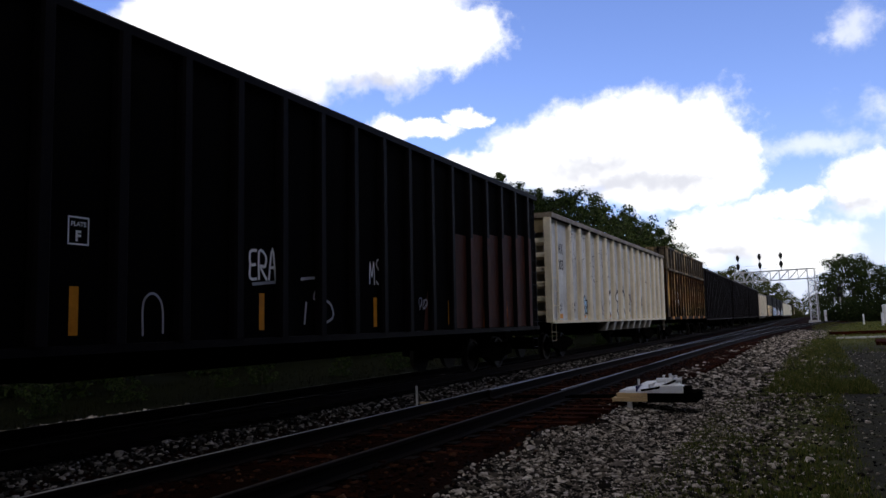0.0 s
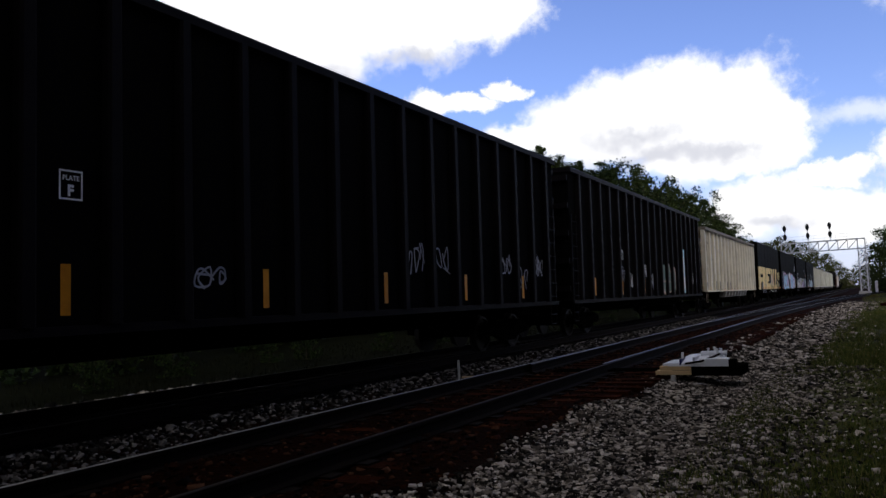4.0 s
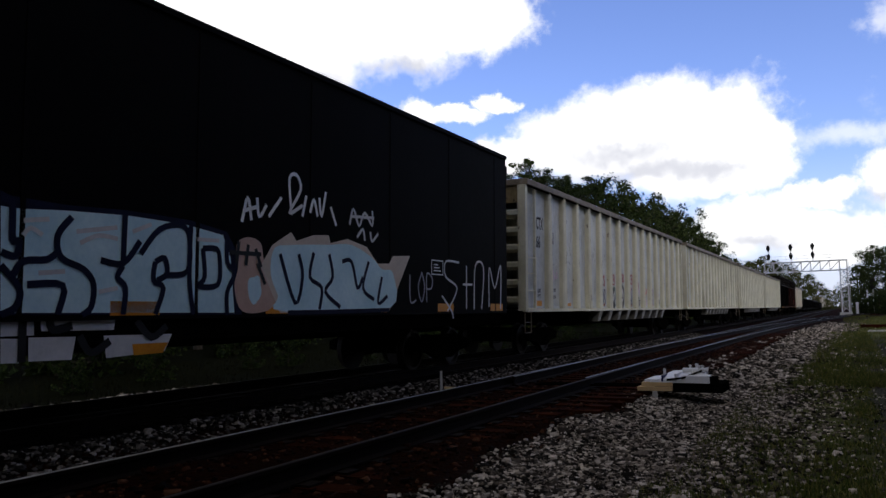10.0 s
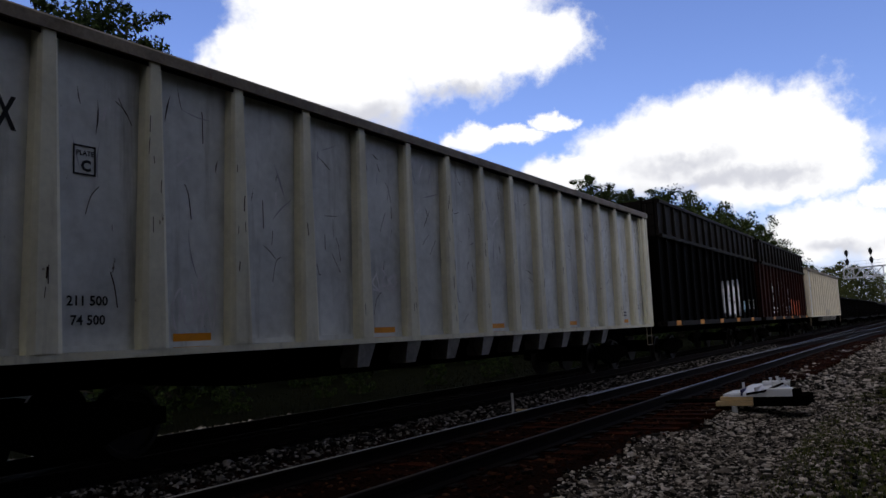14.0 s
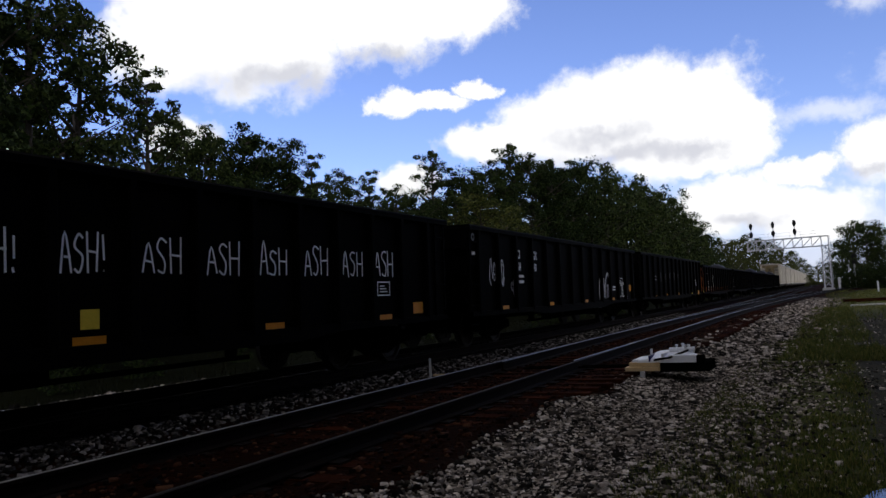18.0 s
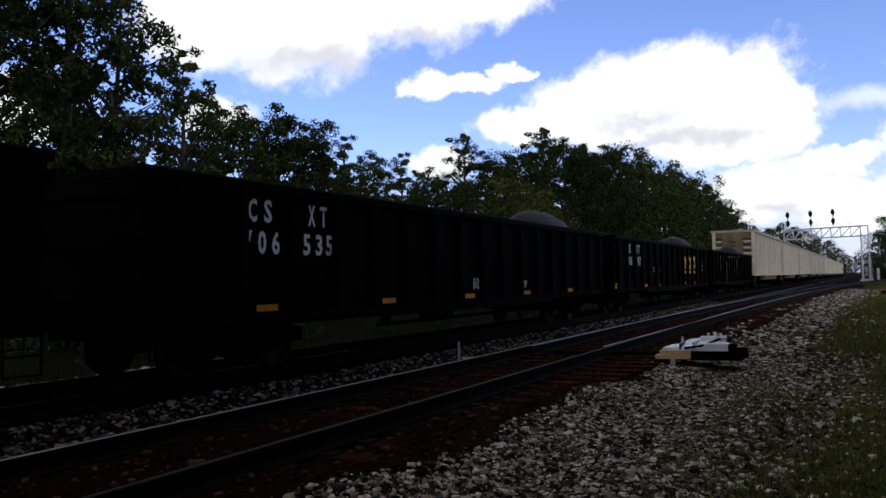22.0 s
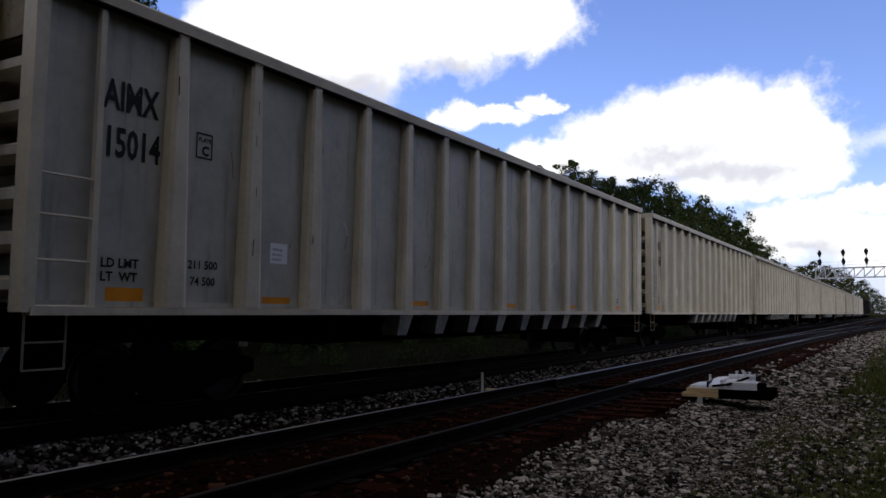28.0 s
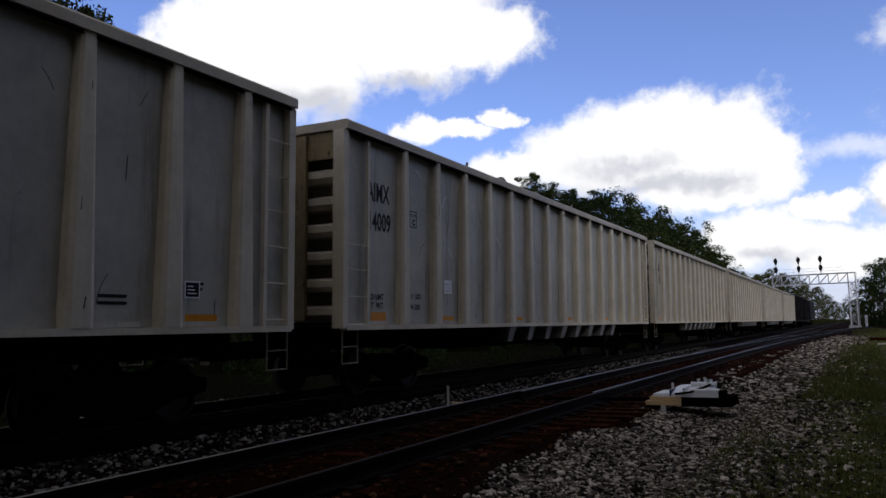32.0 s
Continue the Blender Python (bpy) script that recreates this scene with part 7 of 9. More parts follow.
p.fat_word("57", B + 0.6, 1.5, 0.75, 0.65, "chalk", "navy")
p.o = B
for o in (1.76, 3.04):
    p.letter("B", B + o, 1.26, 0.72, 1.24, "green", 0.10, 2)
for o in (5.57, 6.88):
    p.letter("B", B + o, 1.27, 0.76, 1.24, "ink", 0.11, 2)
p.draw([[(5.72, 1.4), (5.78, 1.8), (5.95, 1.95), (6.1, 1.7), (6.15, 1.4)], [(5.7, 1.6), (6.0, 1.55), (6.2, 1.7)]], 0.11, "purple", 3)
p.draw([[(5.85, 1.5), (5.95, 1.75), (6.05, 1.5)]], 0.06, "fade", 4)
p.draw([[(7.16, 2.1), (7.16, 2.32)], [(7.18, 1.5), (7.18, 1.8)]], 0.04, "fade", 3)
post = Paint(car, p.x + 0.152, 3)
for o, mat in ((2.72, "ink"), (4.0, "ink"), (6.58, "ink"), (7.86, "navy")):
    post.rect(B + o - 0.02, 1.24, 0.2, 0.52, mat, 2, "spray_paint")
    p.rect(B + o + 0.16, 1.24, 0.18, 0.54, mat, 2, "spray_paint")
p.blob(B + 4.28, 2.22, 0.74, 0.36, "haze", 0, 0.5)
for i, (wd, z) in enumerate((("BLE", 2.0), ("RCD", 1.8), ("HOPE", 1.62), ("SLOW", 1.42))):
    p.scrawl(wd, B + 4.3 + 0.05 * (i % 2), z, 0.6, 0.2, "ink", 0.026)
p.draw([[(4.4, 2.55), (4.5, 2.35), (4.6, 2.58), (4.7, 2.35), (4.85, 2.5)]], 0.03, "crimson")
p.scrawl("RED", B + 8.25, 2.25, 0.66, 0.45, "navy", 0.035)
p.shape([(9.45, 1.3), (9.5, 2.3), (9.75, 2.55), (10.1, 2.45), (10.1, 1.3)], "salmon", 1)
p.shape([(10.5, 1.3), (10.5, 2.35), (11.1, 2.45), (11.4, 2.3), (11.4, 1.3)], "salmon", 1)
p.over_posts([[(9.45, 1.3), (9.42, 2.1), (9.6, 2.5), (10.0, 2.5), (10.2, 2.2), (9.95, 1.95), (10.3, 1.7), (10.2, 1.32), (9.5, 1.28)], [(9.7, 2.2), (9.95, 2.2)], [(9.7, 1.6), (10.0, 1.62)],
              [(10.45, 1.3), (10.42, 2.3), (10.6, 2.5), (10.7, 2.2), (10.7, 1.35)], [(10.9, 1.32), (10.9, 2.45), (11.45, 2.4), (11.45, 1.3), (10.6, 1.28)], [(11.15, 1.4), (11.15, 2.4)]], 0.05, "ink", ribs, 3)
p.blob(B + 11.8, 1.85, 0.7, 0.6, "salmon", 2, 0.4)
low_edge = Paint(car, p.x + 0.115, 2)
for o, wd in ((5.58, 0.56), (8.19, 0.7), (10.8, 0.55), (13.4, 0.55)):
    low_edge.rect(B + o, 1.17, wd, 0.13, "orange", 2, "reflector")
# 7: black car with large cream block letters
car, L, p = smooth(7, 41, "tall black smooth-sided car with huge cream block letters")
B = -L / 2 + 0.2
Z0, H = 1.2, 1.82
p.rect(B + 0.05, Z0, 4.97, H, "sand", 0, "spray_paint", "cream block letters")
p.rect(B + 1.3, Z0 + 0.98, 1.66, 0.27, "soot", 2, "spray_paint")
p.poly([(B + 1.2, Z0), (B + 2.95, Z0), (B + 2.95, Z0 + 0.6), (B + 1.5, Z0 + 0.58)], "soot", 2)
p.poly([(B + 2.1, Z0 + 0.05), (B + 2.4, Z0 + 0.05), (B + 2.9, Z0 + 0.5), (B + 2.5, Z0 + 0.52)], "fade", 3)
p.poly([(B + 2.6, Z0 + 0.05), (B + 2.9, Z0 + 0.05), (B + 2.94, Z0 + 0.35)], "sky", 3)
p.tag(B + 4.1, Z0 + 0.25, 0.6, 0.8, "ink", 4, 0.016, 3)
p.rect(B + 5.03, Z0, 0.24, 0.9, "fade", 0, "spray_paint")
for a, b, c, d in ((5.28, 0, 1.32, H), (6.6, 0, 2.4, 0.5), (6.6, 0.68, 1.1, 0.42), (6.6, 1.33, 2.45, 0.49)):
    p.rect(B + a, Z0 + b, c, d, "sand", 0.4, "spray_paint", "cream block letters")
p.scrawl("LORE", B + 8.0, Z0 + 0.4, 1.3, 0.6, "fade", 0.035)
p.rect(B + 9.3, Z0, 1.1, H, "sand", 0, "spray_paint", "cream block letters")
p.poly([(B + 10.4, Z0 + 0.85), (B + 11.1, Z0 + H), (B + 12.3, Z0 + H), (B + 11.5, Z0 + 0.95), (B + 12.2, Z0), (B + 11.1, Z0)], "sand", 0)
p.scrawl("AND STILL", B + 9.35, Z0 + 1.0, 1.6, 0.2, "grey", 0.02)
p.scrawl("DOING", B + 9.4, Z0 + 0.6, 1.0, 0.2, "grey", 0.02)
for i, wd in enumerate(("HARD", "JOB", "SINCE")):
    p.scrawl(wd, B + 11.0, Z0 + 1.3 - 0.32 * i, 0.8, 0.22, "scarlet", 0.02)
for a, b, c, d in ((12.72, 0, 1.45, 0.42), (12.75, 0.42, 0.5, 0.2), (12.8, 0.62, 1.0, 1.2), (13.8, 1.4, 0.6, 0.42)):
    p.rect(B + a, Z0 + b, c, d, "sand", 0.6, "spray_paint", "cream block letters")
p.stencil_box(B + 13.7, Z0 + 0.65, 0.3, 0.3, "chalk", coat=2)
p.scrawl("VAIN", B + 14.6, Z0 + 0.85, 2.3, 0.75, "sand", 0.14, 1)
p.scrawl("SM", B + 14.5, Z0 + 0.05, 1.3, 0.62, "sand", 0.15, 1)
p.tag(B + 16.0, Z0 + 0.05, 0.8, 0.5, "fade", 3, 0.04)
p2 = Paint(car, 1.52, 42)
for i in range(5):
    p2.scrawl("TBD", B + 2.40 + 0.64 * i, 0.93, 0.62, 0.2, "fade", 0.022)
for i in range(6):
    p2.scrawl("SMOKES"[:4 + i % 3], B + 8.17 + 0.95 * i, 0.95, 0.8, 0.14, "grey", 0.022)
p.o = B
p.shape([(0.05, 3.0), (1.2, 3.06), (2.5, 3.02), (3.8, 3.07), (5.0, 3.02), (5.0, 2.9), (0.05, 2.9)], "sand", 0.2)
p.shape([(10.55, 1.5), (10.75, 2.2), (11.2, 2.9), (11.45, 2.9), (11.2, 2.3), (11.35, 1.9), (11.0, 1.4)], "salmon", 1)
p.draw([[(10.8, 1.7), (11.1, 1.9), (10.9, 2.1), (11.2, 2.3), (11.05, 2.5), (11.35, 2.75)], [(10.75, 1.5), (11.0, 1.6)]], 0.05, "scarlet", 2)
p.blob(B + 9.5, 1.5, 0.8, 0.9, "peach", 1, 0.4)
p.draw([[(3.9, 1.35), (3.92, 2.2), (4.2, 2.3), (4.25, 1.5)], [(3.8, 1.9), (4.4, 1.95)], [(4.1, 1.4), (4.1, 2.3)], [(3.85, 1.6), (4.35, 1.6)], [(4.5, 1.35), (4.48, 1.9)]], 0.016, "ink", 3)
band = Paint(car, p.x, 12)
for o in (2.5, 4.4, 6.75, 9.2, 11.7):
    band.rect(B + o, 1.22, 0.6, 0.15, "orange", 9, "reflector", "orange reflector strip")
# 8: light-blue bubble letters
car, L, p = smooth(8, 43, "tall black smooth-sided car with light-blue bubble graffiti")
B = -L / 2 + 0.2
p.fat_word("I", B + 0.5, 1.25, 0.6, 1.2, "indigo", "chalk")
p.words("WWPX", B + 1.9, 2.75, 0.24, "chalk", stretch=0.8)
p.words("1105", B + 1.9, 2.38, 0.24, "chalk", stretch=0.8)
p.o = B
p.shape([(2.3, 1.2), (2.3, 2.8), (4.0, 2.86), (5.2, 2.84), (5.2, 1.2)], "pink", 0)
p.shape([(2.45, 1.22), (2.5, 2.6), (3.6, 2.7), (5.2, 2.66), (5.2, 1.22)], "indigo", 0.5)
p.shape([(2.6, 1.24), (2.7, 2.4), (3.4, 2.6), (3.9, 2.2), (4.6, 2.55), (5.1, 2.3), (5.1, 1.24)], "sky", 1, soft=True)
p.shape([(3.18, 2.61), (3.59, 2.54), (5.01, 2.72), (5.09, 2.48), (5.24, 2.68), (5.67, 2.78), (6.08, 2.50), (6.36, 2.61), (7.06, 2.79), (7.79, 2.75), (7.93, 2.41), (7.65, 2.22), (8.31, 1.77), (8.35, 1.11), (3.20, 1.21)], "pink", 0.2)
p.shape([(3.17, 2.50), (3.42, 2.46), (4.02, 2.55), (4.98, 2.69), (5.05, 2.51), (4.78, 2.31), (4.61, 2.41), (4.72, 2.13), (4.55, 2.07), (4.28, 2.24), (4.23, 1.91), (4.72, 1.96), (5.27, 1.76), (5.37, 1.25), (5.33, 1.16), (3.94, 1.20), (3.79, 1.34), (3.65, 1.58), (3.79, 1.93), (3.91, 1.98), (3.78, 2.29), (3.69, 2.01), (3.47, 1.91), (3.30, 2.01), (3.32, 2.20), (3.17, 2.31)], "indigo", 1, soft=True)
p.shape([(5.27, 2.49), (5.53, 2.68), (5.99, 2.62), (5.99, 2.24), (6.33, 2.49), (6.37, 2.09), (5.88, 1.85), (6.33, 1.64), (6.72, 1.24), (6.72, 1.15), (5.27, 1.19), (5.15, 1.67), (5.02, 1.82), (4.90, 2.01), (5.15, 2.13)], "indigo", 1, soft=True)
p.shape([(6.46, 2.51), (6.70, 2.68), (7.78, 2.79), (7.73, 2.56), (7.12, 1.81), (7.68, 1.67), (7.97, 1.42), (8.39, 1.69), (8.36, 1.14), (6.49, 1.18), (6.62, 1.65), (6.95, 2.08), (6.62, 2.20)], "indigo", 1, soft=True)
p.shape([(3.18, 1.65), (3.43, 1.83), (3.65, 1.75), (3.74, 1.41), (3.65, 1.20), (3.18, 1.22)], "indigo", 1, soft=True)
p.shape([(3.22, 2.46), (3.46, 2.43), (4.03, 2.50), (4.92, 2.63), (4.98, 2.47), (4.73, 2.28), (4.57, 2.38), (4.68, 2.12), (4.52, 2.07), (4.27, 2.22), (4.22, 1.92), (4.68, 1.97), (5.18, 1.78), (5.27, 1.32), (5.24, 1.20), (3.95, 1.23), (3.81, 1.39), (3.68, 1.61), (3.81, 1.94), (3.92, 1.99), (3.80, 2.26), (3.72, 2.01), (3.51, 1.92), (3.35, 2.01), (3.36, 2.18), (3.22, 2.29)], "sky", 2, soft=True)
p.shape([(5.30, 2.45), (5.55, 2.62), (5.97, 2.57), (5.97, 2.21), (6.29, 2.44), (6.32, 2.08), (5.87, 1.86), (6.29, 1.67), (6.65, 1.30), (6.65, 1.22), (5.30, 1.25), (5.18, 1.69), (5.07, 1.83), (4.95, 2.01), (5.18, 2.11)], "sky", 2, soft=True)
p.shape([(6.51, 2.46), (6.74, 2.62), (7.75, 2.72), (7.70, 2.51), (7.13, 1.82), (7.65, 1.70), (7.92, 1.47), (8.31, 1.71), (8.28, 1.22), (6.54, 1.24), (6.66, 1.68), (6.97, 2.07), (6.66, 2.18)], "sky", 2, soft=True)
p.shape([(3.19, 1.64), (3.43, 1.80), (3.64, 1.73), (3.73, 1.41), (3.64, 1.22), (3.20, 1.23)], "sky", 2, soft=True)
for y, z, a, b in ((4.01, 1.72, 0.37, 0.33), (4.08, 2.11, 0.25, 0.34), (3.44, 2.08, 0.27, 0.32), (3.86, 1.23, 0.37, 0.31), (4.35, 1.57, 0.33, 0.22), (4.74, 1.55, 0.30, 0.23), (3.83, 2.32, 0.20, 0.17), (5.49, 1.75, 0.19, 0.17), (5.81, 1.31, 0.27, 0.25), (5.33, 2.27, 0.25, 0.24), (7.05, 2.22, 0.34, 0.39), (6.69, 1.52, 0.36, 0.24), (6.66, 1.81, 0.31, 0.24), (3.25, 1.49, 0.22, 0.23), (7.30, 1.52, 0.35, 0.23)):
    p.draw([[(y + a / 2 + a / 2 * math.cos(t), z + b / 2 + b / 2 * math.sin(t)) for t in [i * 0.698 for i in range(10)]]], 0.03, "indigo", 3.5)
p.draw([[(3.42, 2.11), (3.55, 2.06), (3.63, 2.17), (3.57, 2.26), (3.48, 2.22)], [(4.44, 2.41), (4.73, 1.99), (5.13, 1.83)], [(4.95, 1.91), (5.42, 2.01), (5.94, 2.11)], [(3.81, 1.74), (4.04, 1.66), (4.27, 1.75)], [(4.53, 1.37), (4.85, 1.32), (5.19, 1.41)], [(5.30, 1.65), (5.61, 1.44), (6.07, 1.66)], [(6.77, 2.16), (7.05, 2.29), (7.14, 2.52)], [(3.20, 1.48), (4.04, 1.50), (5.24, 1.50), (6.58, 1.51), (8.31, 1.52)]], 0.03, "indigo", 3.5)
p.draw([[(4.37, 2.40), (4.57, 2.40)], [(5.55, 2.82), (5.67, 2.73)], [(6.04, 2.63), (6.20, 2.77)], [(4.98, 1.85), (5.10, 1.83)], [(4.76, 2.26), (5.01, 1.82)]], 0.03, "chalk", 4)
for y, z, a, b in ((3.87, 2.59, 0.10, 0.11), (4.52, 2.69, 0.18, 0.18), (5.84, 2.64, 0.20, 0.18), (7.61, 2.25, 0.32, 0.26), (7.88, 1.74, 0.38, 0.34), (6.88, 2.70, 0.18, 0.13), (3.28, 2.55, 0.16, 0.16)):
    p.blob(B + y, z, a, b, "pink", 0.4, 0.1, 2)
for y, z, a, b in ((3.22, 2.22, 0.10, 0.05), (3.23, 2.13, 0.08, 0.05), (3.22, 2.03, 0.09, 0.05), (3.85, 2.19, 0.09, 0.04), (3.84, 2.11, 0.09, 0.04), (3.88, 1.62, 0.11, 0.04), (5.15, 2.29, 0.09, 0.06), (5.18, 2.20, 0.09, 0.06), (5.23, 2.49, 0.08, 0.06), (6.43, 2.24, 0.11, 0.06), (6.45, 2.11, 0.10, 0.06), (6.36, 1.99, 0.12, 0.07), (4.71, 1.88, 0.11, 0.04)):
    p.blob(B + y, z, a, b, "chalk", 3.2, 0.1, 2)
p.stencil_box(B + 3.49, 2.55, 0.26, 0.18, "chalk", "F", coat=5)
p.rect(B + 3.25, 1.52, 0.51, 0.11, "orange", 6, "reflector", "orange reflector strip")
p.rect(B + 6.11, 1.45, 0.52, 0.11, "orange", 6, "reflector", "orange reflector strip")
# grey tree shape
p.shape([(8.73, 2.57), (9.05, 2.79), (9.75, 2.95), (10.26, 2.94), (10.65, 2.76), (10.81, 2.16), (10.05, 2.13), (9.74, 2.18), (9.51, 2.40), (9.05, 2.46)], "chalk", 2)
p.shape([(8.30, 2.71), (8.68, 2.62), (9.05, 2.53), (9.62, 2.34), (9.80, 2.11), (9.50, 2.17), (8.83, 2.35), (8.47, 2.42)], "grey", 2)
p.shape([(9.74, 2.14), (10.11, 2.09), (10.10, 1.61), (10.22, 1.30), (11.04, 1.30), (9.60, 1.24), (9.55, 1.34), (9.79, 1.61)], "grey", 2.2)
p.draw([[(8.84, 2.67), (9.27, 2.42), (9.68, 2.24)], [(9.05, 2.72), (9.39, 2.49)], [(9.45, 2.86), (9.57, 2.54)], [(9.94, 2.84), (9.75, 2.52), (9.68, 2.21)], [(10.38, 2.77), (10.05, 2.43)], [(8.47, 2.58), (8.94, 2.46)], [(9.86, 2.01), (9.82, 1.41)]], 0.04, "ink", 4)
p.draw([[(8.70, 2.31), (8.51, 1.90), (8.46, 1.59)]], 0.025, "fade", 3)
p.shape([(10.83, 1.30), (10.93, 2.60), (11.29, 2.78), (13.38, 2.82), (14.35, 2.59), (14.55, 2.29), (14.72, 1.27)], "pink", 0.2, soft=True)
p.shape([(11.15, 1.30), (11.21, 2.51), (11.52, 2.67), (13.37, 2.67), (14.10, 2.49), (14.20, 1.27)], "sky", 1, soft=True)
p.shape([(14.72, 1.27), (14.77, 2.46), (16.54, 2.49), (16.61, 1.25)], "pink", 1.2)
p.shape([(15.05, 1.29), (15.10, 2.31), (16.46, 2.35), (16.45, 1.28)], "sky", 2)
p.draw([[(11.20, 2.07), (11.81, 2.24), (11.66, 2.54)], [(12.14, 2.49), (11.97, 2.02), (12.62, 1.80), (12.11, 1.33)], [(12.64, 2.45), (13.18, 2.39), (12.98, 1.81), (13.54, 2.07), (13.61, 1.32)], [(13.84, 2.34), (14.02, 1.83)], [(11.42, 1.93), (11.48, 1.40)], [(15.31, 2.14), (15.40, 1.40)], [(15.91, 2.25), (15.75, 1.40)], [(16.15, 2.17), (16.36, 1.50)]], 0.05, "indigo", 3)
p.shape([(16.74, 1.30), (16.78, 2.19), (17.33, 2.36), (17.74, 2.22), (17.69, 1.30)], "salmon", 2)
p.rect(B + 10.10, 1.46, 0.73, 0.11, "orange", 6, "reflector", "orange reflector strip")
p.stencil_box(B + 14.35, 1.75, 0.3, 0.35, "chalk", coat=5)
p.scrawl("GESER", B + 16.4, 3.25, 1.4, 0.5, "chalk", 0.055)
p.strokes([[(B + 16.5, 3.12), (B + 17.5, 3.2)], [(B + 17.2, 3.95), (B + 17.45, 4.05), (B + 17.3, 3.85)]], 0.05, "chalk", 2)
# 9: green and purple letters
car, L, p = smooth(9, 47, "tall black smooth-sided car with white, green and purple graffiti letters")
B = -L / 2 + 0.2
p.words("WWPX", B + 1.68, 2.78, 0.26, "chalk", fit=1.05, bold=0.01)
p.scrawl("1038", B + 1.95, 2.42, 0.68, 0.24, "chalk", 0.035)
p.strokes([[(B + 2.0, 2.42), (B + 2.02, 2.66)], [(B + 2.5, 2.55), (B + 2.6, 2.65), (B + 2.52, 2.54), (B + 2.62, 2.45), (B + 2.5, 2.44), (B + 2.5, 2.55)]], 0.035, "chalk", 2)
p.stencil_box(B + 3.45, 2.56, 0.28, 0.3, "chalk", "F")
p.rect(B + 0.26, 1.3, 0.09, 1.05, "orange", 6, "reflector", "tall orange reflector strip")
# pale curling shapes
p.blob(B + 0.32, 1.22, 0.85, 0.78, "pale_teal", 1, 0.4)
p.blob(B + 0.75, 1.3, 1.05, 0.85, "pale_teal", 1.3, 0.3)
p.blob(B + 1.5, 1.22, 0.7, 0.72, "pale_teal", 1.6, 0.4)
p.poly([(B + 0.62, 2.32), (B + 0.85, 2.2), (B + 1.2, 2.18), (B + 1.5, 2.0), (B + 1.55, 1.7), (B + 1.2, 1.7), (B + 1.0, 1.95), (B + 0.75, 2.1)], "pale_teal", 2)
p.poly([(B + 0.38, 1.9), (B + 0.62, 1.94), (B + 0.95, 1.85), (B + 1.0, 1.6), (B + 0.5, 1.45)], "grey", 2.3)
p.strokes([[(B + 0.36, 1.9), (B + 0.7, 1.97), (B + 1.1, 1.85), (B + 1.0, 1.6), (B + 0.6, 1.7), (B + 0.36, 1.9)], [(B + 0.6, 2.34), (B + 0.9, 2.2), (B + 1.3, 2.2), (B + 1.58, 1.9), (B + 1.5, 1.6)], [(B + 0.9, 1.62), (B + 1.05, 1.5), (B + 1.3, 1.55), (B + 1.5, 1.45)],
           [(B + 1.6, 1.85), (B + 1.85, 1.95), (B + 1.9, 1.65), (B + 1.65, 1.6)], [(B + 0.5, 1.3), (B + 0.7, 1.6), (B + 0.8, 1.3), (B + 0.95, 1.5)], [(B + 1.75, 1.25), (B + 1.95, 1.7), (B + 2.15, 1.3)]], 0.035, "ink", 3)
p.rings(B + 1.0, 1.65, 0.5, 0.15, 2, "ink", 0.1, 0.04, 3.5)
p.strokes([[(B + 1.0, 1.3), (B + 1.2, 1.42), (B + 1.4, 1.28), (B + 1.55, 1.4)]], 0.05, "salmon", 3.5)
p.strokes([[(B + 0.6, 2.3), (B + 0.45, 2.45), (B + 0.34, 2.62)], [(B + 0.4, 2.7), (B + 0.55, 2.6), (B + 0.7, 2.72), (B + 0.6, 2.9), (B + 0.42, 2.85), (B + 0.5, 3.05), (B + 0.62, 3.0), (B + 0.55, 3.3)]], 0.03, "sky", 2)
p.strokes([[(B + 1.25, 2.25), (B + 1.3, 2.5), (B + 1.38, 2.3), (B + 1.5, 2.5), (B + 1.52, 2.25)], [(B + 1.65, 2.05), (B + 1.75, 2.35), (B + 1.85, 2.1), (B + 1.98, 2.4), (B + 2.1, 2.1)]], 0.028, "grey", 2)
p.o = B
# white wild-style letters with black outlines
p.shape([(2.2, 1.22), (2.3, 1.9), (2.45, 2.25), (3.2, 2.4), (3.8, 2.5), (4.1, 2.45), (4.3, 2.3), (4.1, 1.22)], "navy", 0)
for o, w, h, c in ((2.35, 0.8, 1.0, "N"), (3.15, 0.85, 1.05, "O")):
    p.letter(c, B + o - 0.05, 1.22, w + 0.1, h + 0.04, "ink", 0.14, 2)
    p.letter(c, B + o + 0.02, 1.25, w - 0.04, h - 0.05, "chalk", 0.09, 3)
p.shape([(4.08, 2.48), (4.23, 2.42), (4.38, 2.32), (4.09, 2.30)], "purple", 0)
p.shape([(4.09, 2.28), (4.32, 2.32), (4.43, 2.15), (4.24, 2.08), (4.10, 2.04)], "chalk", 3)
p.shape([(4.10, 1.79), (4.23, 1.95), (4.27, 1.77), (4.25, 1.26), (4.13, 1.26)], "chalk", 3)
p.shape([(4.23, 1.95), (4.30, 2.08), (4.39, 2.07), (4.47, 1.97), (4.50, 1.83), (4.64, 1.79), (4.63, 1.61), (4.25, 1.65)], "chalk", 3)
p.shape([(4.45, 1.61), (4.69, 1.59), (4.66, 1.26), (4.36, 1.26), (4.43, 1.44)], "chalk", 3)
p.shape([(4.65, 2.36), (4.98, 2.44), (5.00, 2.16), (4.98, 2.05), (4.69, 2.03), (4.59, 2.08)], "chalk", 3)
p.shape([(4.70, 1.98), (5.01, 2.03), (5.00, 1.62), (5.04, 1.26), (4.82, 1.26), (4.85, 1.50), (4.69, 1.76)], "chalk", 3)
